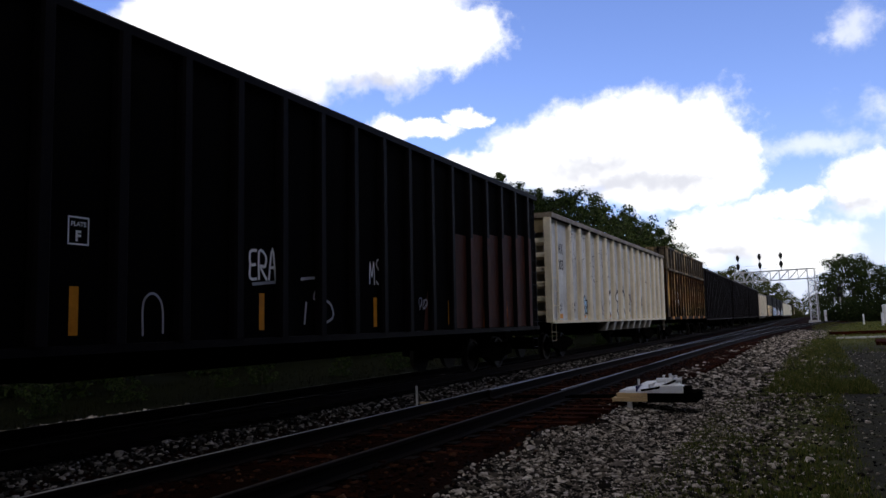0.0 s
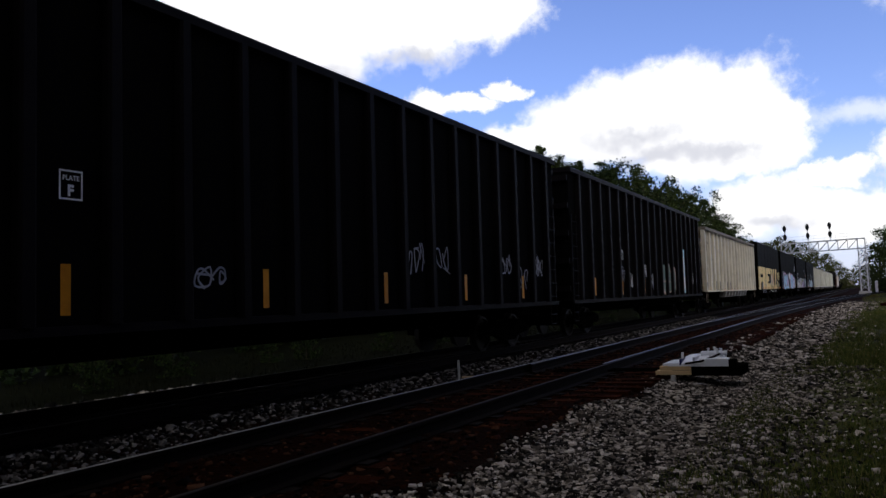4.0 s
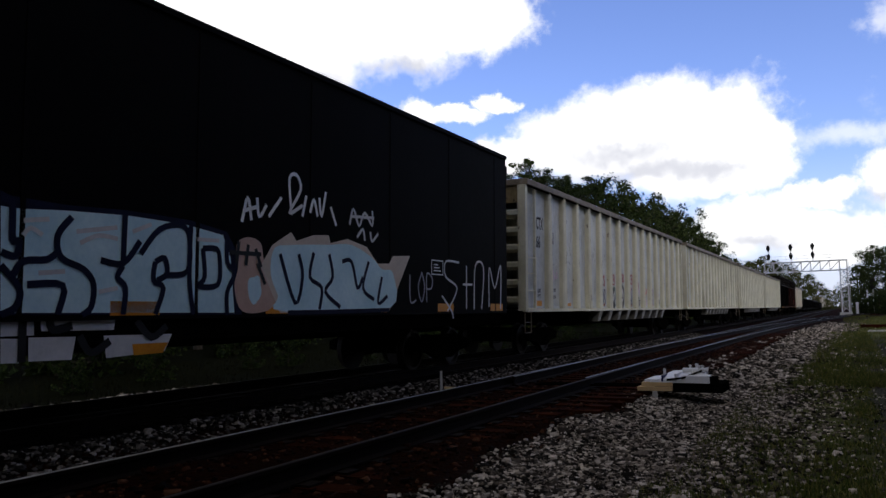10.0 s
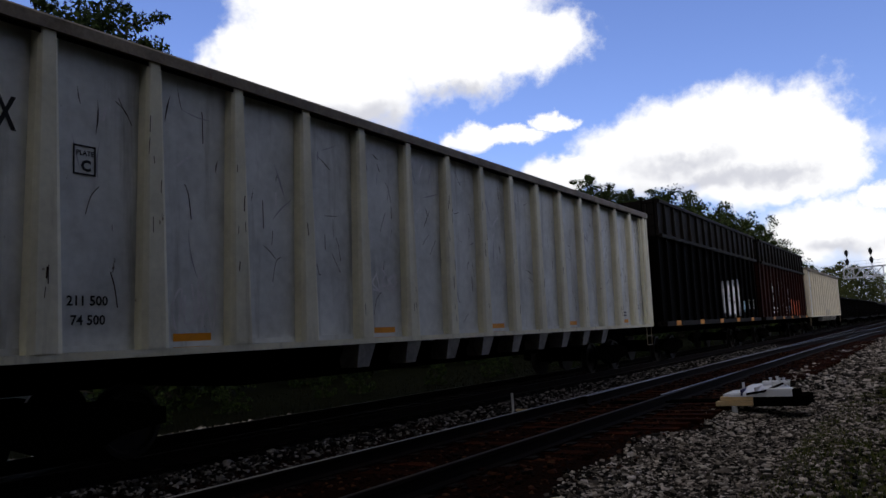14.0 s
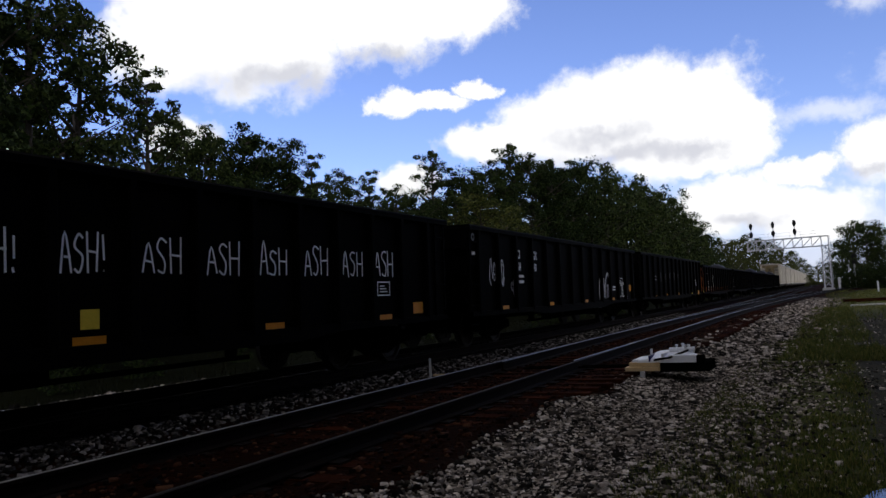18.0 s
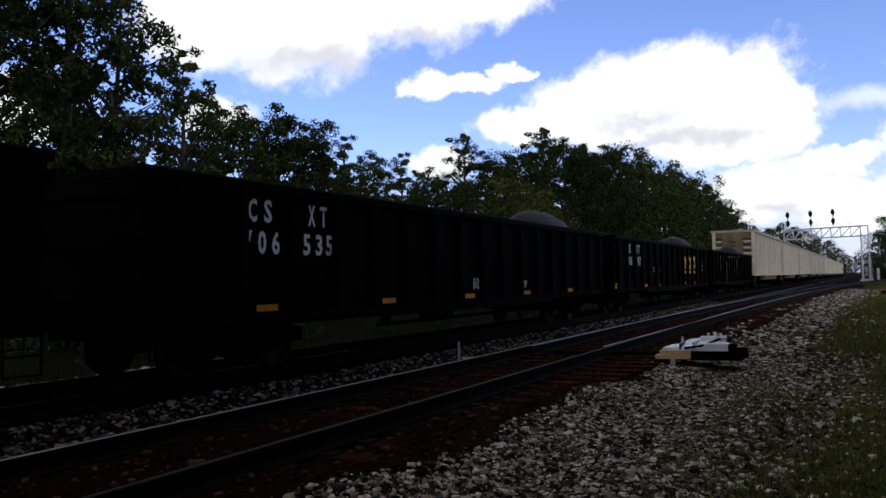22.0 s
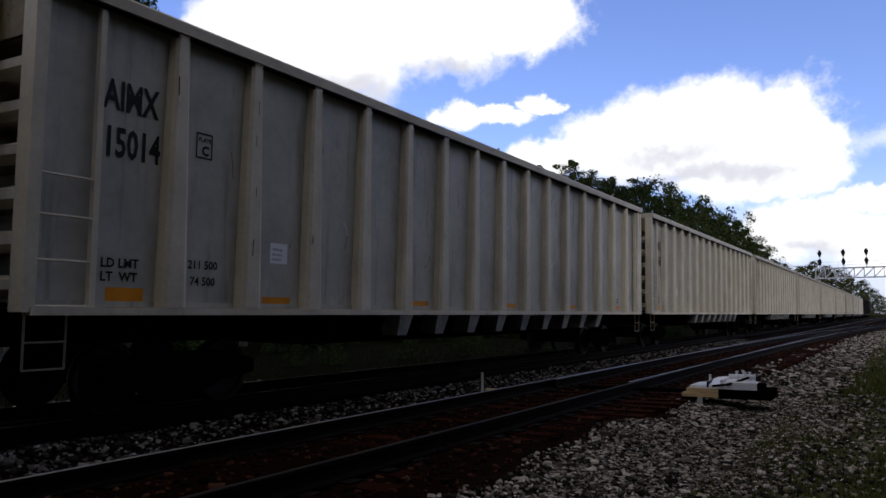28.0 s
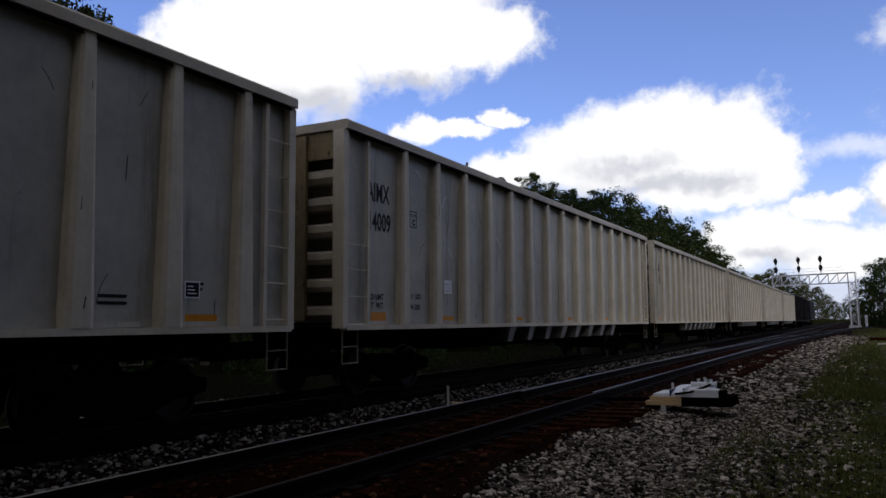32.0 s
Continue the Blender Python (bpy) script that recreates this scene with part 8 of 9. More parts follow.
p.shape([(5.00, 2.13), (5.27, 2.21), (5.27, 2.05), (5.01, 2.06)], "chalk", 3)
p.shape([(5.01, 1.78), (5.34, 1.79), (5.47, 1.71), (5.41, 1.53), (5.17, 1.52), (5.05, 1.62)], "chalk", 3)
p.shape([(5.42, 2.41), (5.63, 2.28), (5.43, 2.19)], "chalk", 3)
p.shape([(4.30, 2.01), (4.47, 1.80), (4.30, 1.82)], "ink", 4)
p.draw([[(4.09, 2.30), (4.32, 2.33), (4.43, 2.16), (4.60, 1.78)], [(4.23, 1.95), (4.30, 2.10), (4.39, 2.12), (4.58, 1.78)], [(4.31, 1.72), (4.66, 1.62)], [(4.65, 1.76), (4.93, 1.85), (5.01, 1.90), (5.13, 1.81)], [(4.65, 2.39), (5.00, 2.45), (5.03, 2.19), (5.01, 1.88)], [(4.85, 1.50), (4.94, 1.47), (5.02, 1.62)], [(4.84, 2.02), (4.91, 1.62)], [(4.68, 2.35), (4.70, 2.13)], [(5.15, 2.14), (5.17, 2.04)], [(5.20, 1.55), (5.41, 1.63)]], 0.06, "ink", 5)
p.blob(B + 5.09, 1.29, 0.18, 0.18, "chalk", 3, square=2)
p.blob(B + 5.36, 1.26, 0.1, 0.12, "chalk", 3, square=2)
p.shape([(5.01, 1.78), (5.46, 2.23), (6.01, 2.32), (5.85, 1.64), (5.58, 1.21), (5.15, 1.45)], "navy", 1)
p.shape([(5.07, 1.78), (5.46, 2.19), (5.94, 2.28), (5.80, 1.64), (5.54, 1.26), (5.17, 1.47), (5.41, 1.45), (5.69, 1.83), (5.79, 2.01), (5.47, 1.85)], "purple", 2)
p.shape([(5.47, 1.82), (5.76, 1.98), (5.66, 1.84), (5.48, 1.73)], "grey", 3)
p.draw([[(5.26, 1.49), (5.48, 1.45), (5.70, 1.67)]], 0.05, "chalk", 4)
p.shape([(6.15, 2.47), (6.47, 2.35), (6.83, 2.43), (7.17, 2.60), (7.30, 2.54), (7.67, 2.51), (7.97, 2.40), (7.70, 2.15), (7.88, 1.69), (7.83, 1.26), (5.67, 1.26), (5.80, 1.53), (6.15, 1.54)], "grey", 1.2)
p.shape([(6.47, 2.35), (6.51, 2.62), (6.67, 2.50), (6.63, 2.38)], "fade", 1.3)
p.blob(B + 5.91, 1.54, 0.34, 0.46, "yellow", 3, square=2)
p.blob(B + 5.98, 1.67, 0.17, 0.24, "grey", 4, square=2)
p.shape([(6.41, 1.76), (6.64, 1.90), (6.88, 1.82), (6.89, 1.27), (6.67, 1.26)], "peach", 3)
p.shape([(6.90, 1.82), (7.05, 1.93), (7.29, 1.85), (7.32, 1.43), (7.23, 1.27), (6.93, 1.32)], "peach", 3)
p.shape([(7.36, 1.84), (7.49, 1.97), (7.61, 1.88), (7.45, 1.68)], "peach", 3)
p.shape([(7.54, 1.68), (7.73, 1.82), (7.88, 1.56), (7.85, 1.30), (7.59, 1.27)], "peach", 3)
p.draw([[(6.41, 1.76), (6.64, 1.90), (6.88, 1.82)], [(6.90, 1.82), (7.05, 1.93), (7.29, 1.85)], [(7.36, 1.84), (7.49, 1.97), (7.61, 1.88)], [(7.54, 1.68), (7.73, 1.82), (7.88, 1.56)], [(6.72, 1.54), (6.76, 1.36)], [(6.95, 1.55), (6.99, 1.36)], [(7.31, 1.71), (7.45, 1.68), (7.36, 1.58)]], 0.03, "oxide", 4)
p.draw([[(6.91, 2.37), (7.17, 2.36), (7.31, 2.18)], [(7.35, 2.22), (7.63, 2.40)], [(7.08, 2.42), (7.11, 2.20)]], 0.03, "green", 4)
p.shape([(7.68, 2.11), (8.09, 2.43), (7.90, 2.12), (8.23, 1.43), (7.98, 1.23), (7.88, 1.59)], "ink", 4)
# olive and purple letters with white edges
p.shape([(7.91, 2.13), (8.11, 2.38), (8.52, 1.59), (8.70, 1.59), (8.83, 1.26), (8.55, 1.26), (8.52, 1.39), (8.31, 1.47)], "chalk", 5)
p.shape([(8.09, 2.39), (8.65, 2.44), (9.10, 2.44), (9.46, 2.38), (9.69, 2.19), (9.71, 1.92), (9.55, 1.72), (9.69, 1.69), (9.55, 1.25), (8.52, 1.26), (8.46, 1.58)], "chalk", 1)
p.shape([(8.16, 2.37), (8.63, 2.41), (9.08, 2.41), (9.41, 2.34), (9.64, 2.19), (9.66, 1.94), (9.55, 1.77), (8.52, 1.66), (8.49, 1.70)], "olive", 2)
p.shape([(8.52, 1.66), (9.55, 1.77), (9.41, 1.68), (9.15, 1.59), (8.55, 1.58)], "purple", 2.2)
p.shape([(8.70, 1.59), (9.11, 1.57), (9.15, 1.27), (8.76, 1.28)], "purple", 2.2)
p.shape([(9.18, 1.43), (9.45, 1.48), (9.41, 1.27), (9.15, 1.27)], "ink", 3)
p.shape([(9.5, 1.24), (9.6, 1.8), (12.3, 1.8), (12.4, 1.24)], "chalk", 0.5)
for o, w, z, h in ((9.69, 0.75, 1.66, 0.68), (10.41, 0.78, 1.72, 0.74), (11.25, 0.85, 1.72, 0.72)):
    p.blob(B + o - 0.05, z - 0.02, w + 0.1, h + 0.06, "chalk", 2 + o * 0.02, 0.05, 2.2)
    p.blob(B + o, z, w, h, "olive", 3 + o * 0.02, 0.05, 2.2)
    p.blob(B + o + 0.06, z, w - 0.12, h * 0.42, "purple", 3.4 + o * 0.02, 0.1, 2.4)
    p.shape([(o + 0.45, z + 0.08), (o + 0.6, z + 0.14), (o + 0.5, z + 0.24)], "chalk", 4.2)
p.shape([(9.52, 1.27), (9.69, 1.69), (10.37, 1.70), (9.98, 1.27)], "purple", 4)
p.shape([(10.21, 1.26), (10.53, 1.79), (11.02, 1.76), (11.36, 1.25)], "purple", 4)
p.shape([(11.36, 1.25), (11.42, 1.77), (11.93, 1.83), (11.92, 1.25)], "purple", 4)
for o, w in ((10.65, 0.58), (11.63, 0.78)):
    p.blob(B + o, 1.24, w, 0.56, "chalk", 5, 0.05, 2.2)
    p.blob(B + o + 0.12, 1.31, w - 0.24, 0.42, "ink", 6, 0.05, 2.2)
p.rect(B + 10.9, 1.27, 0.1, 0.5, "gold", 7, "reflector", "tall orange reflector strip")
p.shape([(12.17, 2.39), (13.47, 2.36), (13.50, 1.40), (13.18, 1.38), (13.15, 1.21), (12.74, 1.21), (12.72, 1.43), (12.15, 1.45)], "chalk", 2.6)
p.shape([(12.25, 2.34), (13.38, 2.32), (13.40, 1.44), (13.10, 1.42), (13.06, 1.24), (12.83, 1.24), (12.81, 1.47), (12.23, 1.49)], "purple", 3.6)
p.shape([(12.25, 2.34), (13.38, 2.32), (13.38, 2.10), (12.25, 2.09)], "olive", 4.4)
p.blob(B + 12.85, 1.5, 0.2, 0.4, "peach", 5, 0.3)
p.rect(B + 8.2, 1.24, 0.14, 0.44, "orange", 8, "reflector", "tall orange reflector strip")
p.blob(B + 13.93, 1.62, 0.74, 0.6, "green", 2, 0.1, 2)
p.rect(B + 13.92, 1.22, 0.32, 0.46, "oxide", 2.3, "spray_paint")
p.rect(B + 14.29, 1.28, 0.56, 0.42, "navy", 2.4, "spray_paint")
p.rect(B + 14.1, 1.76, 0.46, 0.25, "ink", 3, "spray_paint")
p.stencil_box(B + 14.1, 1.76, 0.46, 0.25, "chalk", coat=4)
p.draw([[(15.13, 1.3), (15.03, 2.35), (15.5, 1.86), (15.96, 2.4), (16.06, 1.3)], [(16.65, 2.4), (16.28, 1.85), (16.65, 1.3), (17.05, 1.85), (16.65, 2.4)]], 0.36, "pale_teal", 2)
p.draw([[(15.13, 1.3), (15.03, 2.35), (15.5, 1.86), (15.96, 2.4), (16.06, 1.3)], [(16.65, 2.4), (16.28, 1.85), (16.65, 1.3), (17.05, 1.85), (16.65, 2.4)], [(16.65, 2.05), (16.55, 1.8), (16.7, 1.6), (16.8, 1.9)]], 0.09, "sky", 3)
p.draw([[(14.85, 1.3), (14.8, 2.2), (15.1, 2.55), (15.45, 2.2)], [(15.9, 2.55), (16.2, 2.3)], [(16.65, 2.52), (17.2, 2.0), (17.0, 1.3)]], 0.06, "navy", 3)
for o, z in ((13.95, 3.4), (14.4, 3.4), (13.95, 3.05), (14.4, 3.05)):
    p.blob(B + o, z, 0.3, 0.2, "fade", 1, 0.6)
p.tag(B + 16.6, 2.5, 0.6, 0.7, "salmon", 3, 0.03)
low = Paint(car, 1.52, 48)
low.poly([(B + 0.6, 0.76), (B + 1.3, 0.78), (B + 1.6, 1.05), (B + 0.8, 1.06)], "smear", 0)
low.poly([(B + 1.75, 0.8), (B + 2.5, 0.85), (B + 2.6, 1.05), (B + 1.8, 1.06)], "smear", 0)
low.poly([(B + 2.8, 0.85), (B + 3.5, 0.82), (B + 3.3, 1.06), (B + 2.75, 1.06)], "smear", 0)
# 10: blue letters low on the side
car, L, p = smooth(10, 51, "tall black smooth-sided car with pale blue graffiti low down")
B = -L / 2 + 0.2
p.words("WWPX", B + 1.9, 2.85, 0.26, "chalk", stretch=0.8)
p.words("1006", B + 2.1, 2.42, 0.26, "chalk", stretch=0.8)
drip = random.Random(77)
for mat, wd in (("fade", 0.05), ("grey", 0.03), ("olive", 0.06), ("purple", 0.05), ("rust_orange", 0.05)):
    runs = []
    for _ in range(12 if mat in ("fade", "grey") else 5):
        y, h = B + drip.uniform(0.9, 4.5), drip.uniform(0.5, 1.05)
        runs.append([(y, 1.22), (y + drip.uniform(-0.05, 0.05), 1.22 + h * 0.5), (y + drip.uniform(-0.03, 0.03), 1.22 + h)])
    p.strokes(runs, wd, mat, 0, "paint_drip")
p.tag(B + 1.3, 1.25, 0.8, 0.6, "chalk", 4, 0.02, 2)
p.tag(B + 2.5, 1.25, 0.7, 0.7, "chalk", 4, 0.02, 2)
p.scrawl("VAIN", B + 2.6, 0.86, 0.7, 0.2, "fade", 0.025)
p.o = B
p.shape([(5.19, 2.45), (5.31, 2.41), (5.93, 2.39), (6.71, 2.42), (7.66, 2.40), (8.30, 2.31), (8.49, 2.07), (8.62, 1.21), (5.24, 1.24)], "indigo", 0.2)
p.shape([(5.20, 2.30), (5.35, 2.29), (5.91, 2.33), (6.71, 2.36), (7.57, 2.34), (8.23, 2.26), (8.38, 1.97), (8.47, 1.24), (5.24, 1.26)], "aqua", 1)
p.draw([[(5.19, 2.36), (5.31, 2.34), (5.33, 1.98), (5.40, 1.97), (5.37, 1.82), (5.22, 1.85)], [(5.22, 1.72), (5.42, 1.50), (5.39, 1.32), (5.24, 1.24)], [(5.34, 1.61), (5.45, 1.77), (5.70, 1.80), (5.82, 1.88)], [(5.98, 2.27), (5.82, 2.06), (5.87, 1.83), (6.14, 1.72), (6.27, 1.56), (6.25, 1.32), (6.14, 1.23)], [(5.50, 1.54), (5.90, 1.54), (5.85, 1.24)], [(6.35, 1.83), (6.65, 1.81), (6.88, 2.08)], [(6.65, 1.78), (6.58, 1.65), (6.69, 1.53), (6.67, 1.23)], [(6.66, 2.37), (6.65, 1.83)]], 0.075, "indigo", 3)
p.draw([[(6.89, 1.93), (7.16, 2.24), (7.51, 2.32), (7.64, 2.16), (7.62, 1.76), (7.29, 1.70)], [(7.11, 1.85), (7.09, 1.63), (7.24, 1.54), (7.13, 1.23)], [(7.11, 1.85), (7.25, 1.90), (7.29, 1.72), (7.15, 1.63)], [(7.66, 2.33), (7.65, 1.69), (7.73, 1.22)], [(7.87, 2.06), (8.10, 2.07), (8.17, 1.95), (8.15, 1.61), (7.81, 1.58), (7.91, 1.70), (7.87, 2.06)], [(8.30, 2.26), (8.31, 1.91), (8.46, 1.77), (8.32, 1.51), (8.33, 1.21)]], 0.075, "indigo", 3)
p.draw([[(5.44, 2.18), (5.72, 2.22)], [(6.04, 2.12), (6.56, 2.21)], [(6.09, 2.00), (6.32, 2.10), (6.57, 2.08)], [(5.44, 2.03), (5.52, 2.11), (5.65, 2.05)], [(6.77, 2.18), (7.04, 2.29)], [(7.76, 2.17), (8.16, 2.18)], [(5.62, 1.66), (5.92, 1.69)], [(6.34, 1.48), (6.59, 1.53)]], 0.05, "grey", 2)
p.shape([(8.62, 1.26), (8.46, 1.57), (8.53, 1.87), (8.48, 2.15), (8.70, 2.27), (8.97, 2.21), (9.06, 1.95), (9.35, 1.69), (9.28, 1.37), (9.08, 1.25)], "salmon", 1.2, soft=True)
p.blob(B + 8.72, 1.36, 0.28, 0.4, "aqua", 2, 0.2, 2)
p.draw([[(8.34, 2.04), (8.98, 2.05)], [(8.52, 2.20), (8.49, 1.90)], [(8.71, 2.17), (8.67, 1.88)], [(8.86, 2.12), (8.98, 1.87)], [(8.90, 1.92), (9.07, 1.63)]], 0.06, "ink", 4)
p.shape([(8.98, 1.89), (9.22, 2.20), (9.64, 2.42), (9.77, 2.30), (10.19, 2.42), (10.58, 2.45), (10.63, 2.33), (11.11, 2.43), (11.68, 2.34), (12.04, 2.07), (12.42, 2.09), (12.55, 2.23), (13.17, 2.27), (12.82, 1.79), (12.43, 1.24), (9.41, 1.23)], "peach", 1.3)
p.shape([(9.19, 1.79), (9.26, 2.15), (9.64, 2.23), (10.58, 2.30), (11.22, 2.34), (11.86, 2.16), (12.17, 1.98), (12.55, 1.92), (12.43, 1.28), (9.49, 1.25), (9.36, 1.47)], "aqua", 2, soft=True)
p.draw([[(9.39, 2.08), (9.75, 1.37), (9.92, 1.77), (9.82, 2.10)], [(10.19, 2.15), (10.10, 1.77), (10.40, 1.61), (10.35, 1.28)], [(10.59, 2.15), (10.69, 1.79), (10.50, 1.55), (10.91, 1.31)], [(10.95, 2.05), (11.22, 2.06), (11.40, 1.63), (11.56, 1.82)], [(11.74, 2.09), (11.57, 1.63), (11.92, 1.44)], [(12.17, 1.84), (12.05, 1.38), (12.36, 1.51)], [(9.58, 1.23), (10.91, 1.24), (12.43, 1.26)]], 0.07, "indigo", 3)
p.draw([[(8.58, 2.47), (8.69, 2.82), (8.77, 2.51)], [(8.62, 2.63), (8.88, 2.71)], [(8.88, 2.84), (8.93, 2.58), (9.08, 2.76)], [(9.13, 2.60), (9.41, 2.91)], [(9.63, 2.77), (9.58, 3.21), (9.75, 3.29), (9.85, 3.08), (9.59, 2.70), (9.90, 2.85)], [(9.99, 3.01), (9.90, 2.68)], [(10.09, 2.76), (10.18, 2.97), (10.28, 2.72)], [(10.32, 3.02), (10.38, 2.73), (10.49, 3.13)], [(10.62, 2.91), (10.78, 2.62)]], 0.055, "chalk", 2)
p.draw([[(11.16, 2.68), (11.27, 2.95), (11.44, 2.68), (11.61, 2.92), (11.85, 2.72), (11.85, 2.98)], [(11.21, 2.82), (11.91, 2.86)], [(11.38, 2.48), (11.56, 2.63), (11.62, 2.44)], [(11.79, 2.61), (11.85, 2.45), (12.04, 2.60)]], 0.05, "grey", 2)
p.scrawl("8LOP", B + 12.82, 1.42, 1.3, 0.5, "fade", 0.035)
p.draw([[(15.26, 2.25), (14.64, 2.24), (14.64, 1.93), (15.16, 1.70), (14.72, 1.23)], [(15.62, 2.20), (15.62, 1.27)], [(15.44, 1.79), (15.91, 1.80)], [(16.00, 1.26), (16.07, 2.22), (16.51, 2.20), (16.40, 1.26)], [(16.81, 1.31), (16.83, 2.22), (17.14, 1.74), (17.49, 2.29), (17.47, 1.26)], [(14.47, 1.54), (14.90, 1.23), (14.98, 1.07)]], 0.045, "grey", 2)
p.stencil_box(B + 14.02, 1.95, 0.5, 0.3, "chalk", coat=2)
sill = Paint(car, 1.52, 52)
sill.o = B
sill.shape([(5.27, 1.21), (5.62, 1.21), (5.63, 1.03), (5.28, 1.03)], "grey", 0)
sill.shape([(5.69, 1.20), (6.61, 1.19), (6.59, 1.06), (5.71, 1.07)], "grey", 0)
sill.shape([(5.28, 1.01), (5.47, 1.00), (5.48, 0.76), (5.29, 0.77)], "grey", 0)
sill.shape([(5.57, 1.01), (6.11, 1.00), (6.07, 0.76), (5.58, 0.77)], "grey", 0)
sill.shape([(6.46, 1.00), (7.44, 0.99), (7.33, 0.79), (6.50, 0.75)], "grey", 0)
sill.shape([(6.85, 0.89), (7.38, 0.89), (7.30, 0.77), (6.87, 0.76)], "orange", 1)
sill.draw([[(5.50, 1.20), (5.50, 0.77)], [(5.79, 1.19), (5.84, 1.08), (6.06, 1.12)], [(6.15, 1.01), (6.30, 0.82), (6.54, 0.94)], [(6.90, 1.16), (7.12, 0.96), (7.35, 1.09)]], 0.09, "ink", 2)
# 11..14: white cars
car, L, ribs, p = white_car(11, "NCTX", "566", 61, "mint", tags=0)
B = -L / 2 + 0.2
p.o = B
for o, wd, z, h in ((7.05, "TES", 2.05, 0.32), (8.36, "TEB", 2.1, 0.3), (9.65, "TEB", 2.24, 0.26), (10.98, "TEB", 2.2, 0.32)):
    p.scrawl(wd, B + o, z, 0.68, h, "crimson", 0.06)
p.scrawl("203", B + 7.06, 1.32, 0.74, 0.55, "navy", 0.06)
p.shape([(8.33, 1.2), (8.36, 1.95), (8.6, 2.05), (9.1, 2.02), (9.16, 1.6), (9.12, 1.2)], "green", 1)
p.shape([(8.5, 1.2), (8.55, 2.0), (8.75, 2.02), (8.95, 1.9), (9.0, 1.25), (8.8, 1.2)], "ink", 2)
p.draw([[(8.6, 1.3), (8.72, 1.9), (8.82, 1.5), (8.95, 1.85), (9.05, 1.4)], [(8.4, 1.25), (8.45, 1.7)]], 0.07, "grey", 3)
p.blob(B + 9.66, 1.26, 0.7, 0.9, "ink", 2, 0.1, 2.2)
p.blob(B + 9.82, 1.5, 0.42, 0.5, "grey", 3, 0.1, 2)
p.draw([[(10.0, 1.85), (10.05, 1.6), (10.15, 1.8)], [(9.75, 1.45), (10.2, 1.4)]], 0.045, "ink", 4)
p.shape([(10.97, 2.03), (11.15, 2.0), (11.3, 1.75), (11.45, 2.0), (11.6, 2.02), (11.4, 1.5), (11.38, 1.22), (11.0, 1.22), (11.02, 1.5)], "navy", 2)
p.draw([[(11.05, 1.95), (11.25, 1.6), (11.5, 1.95)], [(11.25, 1.6), (11.22, 1.3)]], 0.08, "grey", 3)
p.scrawl("TEB", B + 12.1, 2.05, 0.6, 0.28, "crimson", 0.05)
p.scrawl("SEB", B + 12.1, 1.32, 0.62, 0.36, "ink", 0.06)
for i in (7, 8, 9, 10, 11):
    p.tag(ribs[i] + 0.28, 1.35, 0.66, 0.3, ("green", "ink", "pink", "purple", "ink")[i - 7], 3, 0.04)
    p.tag(ribs[i] + 0.28, 1.75, 0.66, 0.35, ("scarlet", "pink", "scarlet", "purple", "purple")[i - 7], 3, 0.03)
for i in (0, 13, 14):
    p.tag(ribs[i] + 0.28, 2.0, 0.6, 0.4, "pink", 3, 0.02)
car, L, ribs, p = white_car(12, "NCTX", "506", 62, "mint", tags=0)
B = -L / 2 + 0.2
for o, wd, z, h, w in ((4.6, "SET", 2.45, 0.45, 0.6), (5.92, "RPAR", 1.9, 0.75, 0.66), (7.22, "LEWS", 1.74, 0.32, 0.7), (7.24, "ETCBOP", 1.34, 0.22, 0.68), (8.5, "FULL", 1.85, 0.5, 0.7), (8.52, "MTZ", 1.42, 0.4, 0.72),
                       (9.88, "DORZ", 1.36, 0.5, 0.66), (9.9, "X", 1.98, 0.16, 0.2), (11.18, "HIFE", 1.36, 0.5, 0.62), (11.2, "D", 2.1, 0.3, 0.2), (12.5, "ABS", 1.4, 0.5, 0.55), (12.52, "A", 2.0, 0.4, 0.4), (13.85, "GAS", 1.42, 0.8, 0.6)):
    p.scrawl(wd, B + o, z, w, h, "ink", 0.042)
p.o = B
p.over_posts([[(11.8, 1.5), (12.1, 1.3), (12.4, 1.5)], [(13.0, 1.5), (13.4, 1.3), (13.8, 1.6)]], 0.04, "ink", ribs)
p.scrawl("NO", B + 15.1, 1.5, 0.5, 0.5, "ink", 0.04)
p.scrawl("ER", B + 16.4, 1.5, 0.5, 0.45, "ink", 0.04)
car, L, ribs, p = white_car(13, "NCTX", "517", 63, "mint", tags=0.05)
B = -L / 2 + 0.2
for o, z, w, h, c in ((3.24, 1.6, 0.58, 0.68, "A"), (4.56, 1.58, 0.42, 0.66, "B"), (5.82, 1.45, 0.44, 0.9, "V"), (7.18, 1.9, 0.3, 0.4, "A"), (7.16, 1.56, 0.62, 0.34, "S"), (8.66, 1.64, 0.44, 0.5, "R")):
    p.scrawl(c, B + o, z, w, h, "navy", 0.055)
p.blob(B + 8.5, 2.0, 0.36, 0.42, "fade", 1, 0.4)
p.blob(B + 2.6, 2.3, 0.3, 1.1, "smear", 1, 0.6)
for o in (13.0, 14.5, 17.0, 19.0):
    p.tag(B + o, 1.55, 0.5, 0.4, "ink", 3, 0.02)
white_car(14, "NCTX", "572", 64, "mint", tags=0.2)
# 15, 16: two-tier gondolas
car, L = make_car(15, "stacked_gondola", "sooty black two-tier gondola car with pale graffiti")
w = stacked_gondola(car, L, "gon", "rust_top", 1.03, 4.1, 5.3)
p = Paint(car, w, 71)
p.piece(L / 2 - 7.4, 1.4, 3.2, 1.5, 4, "chalk", None, "ink", "fade")
p.tag(L / 2 - 3.9, 1.6, 1.0, 0.6, "sky", 3, 0.05)
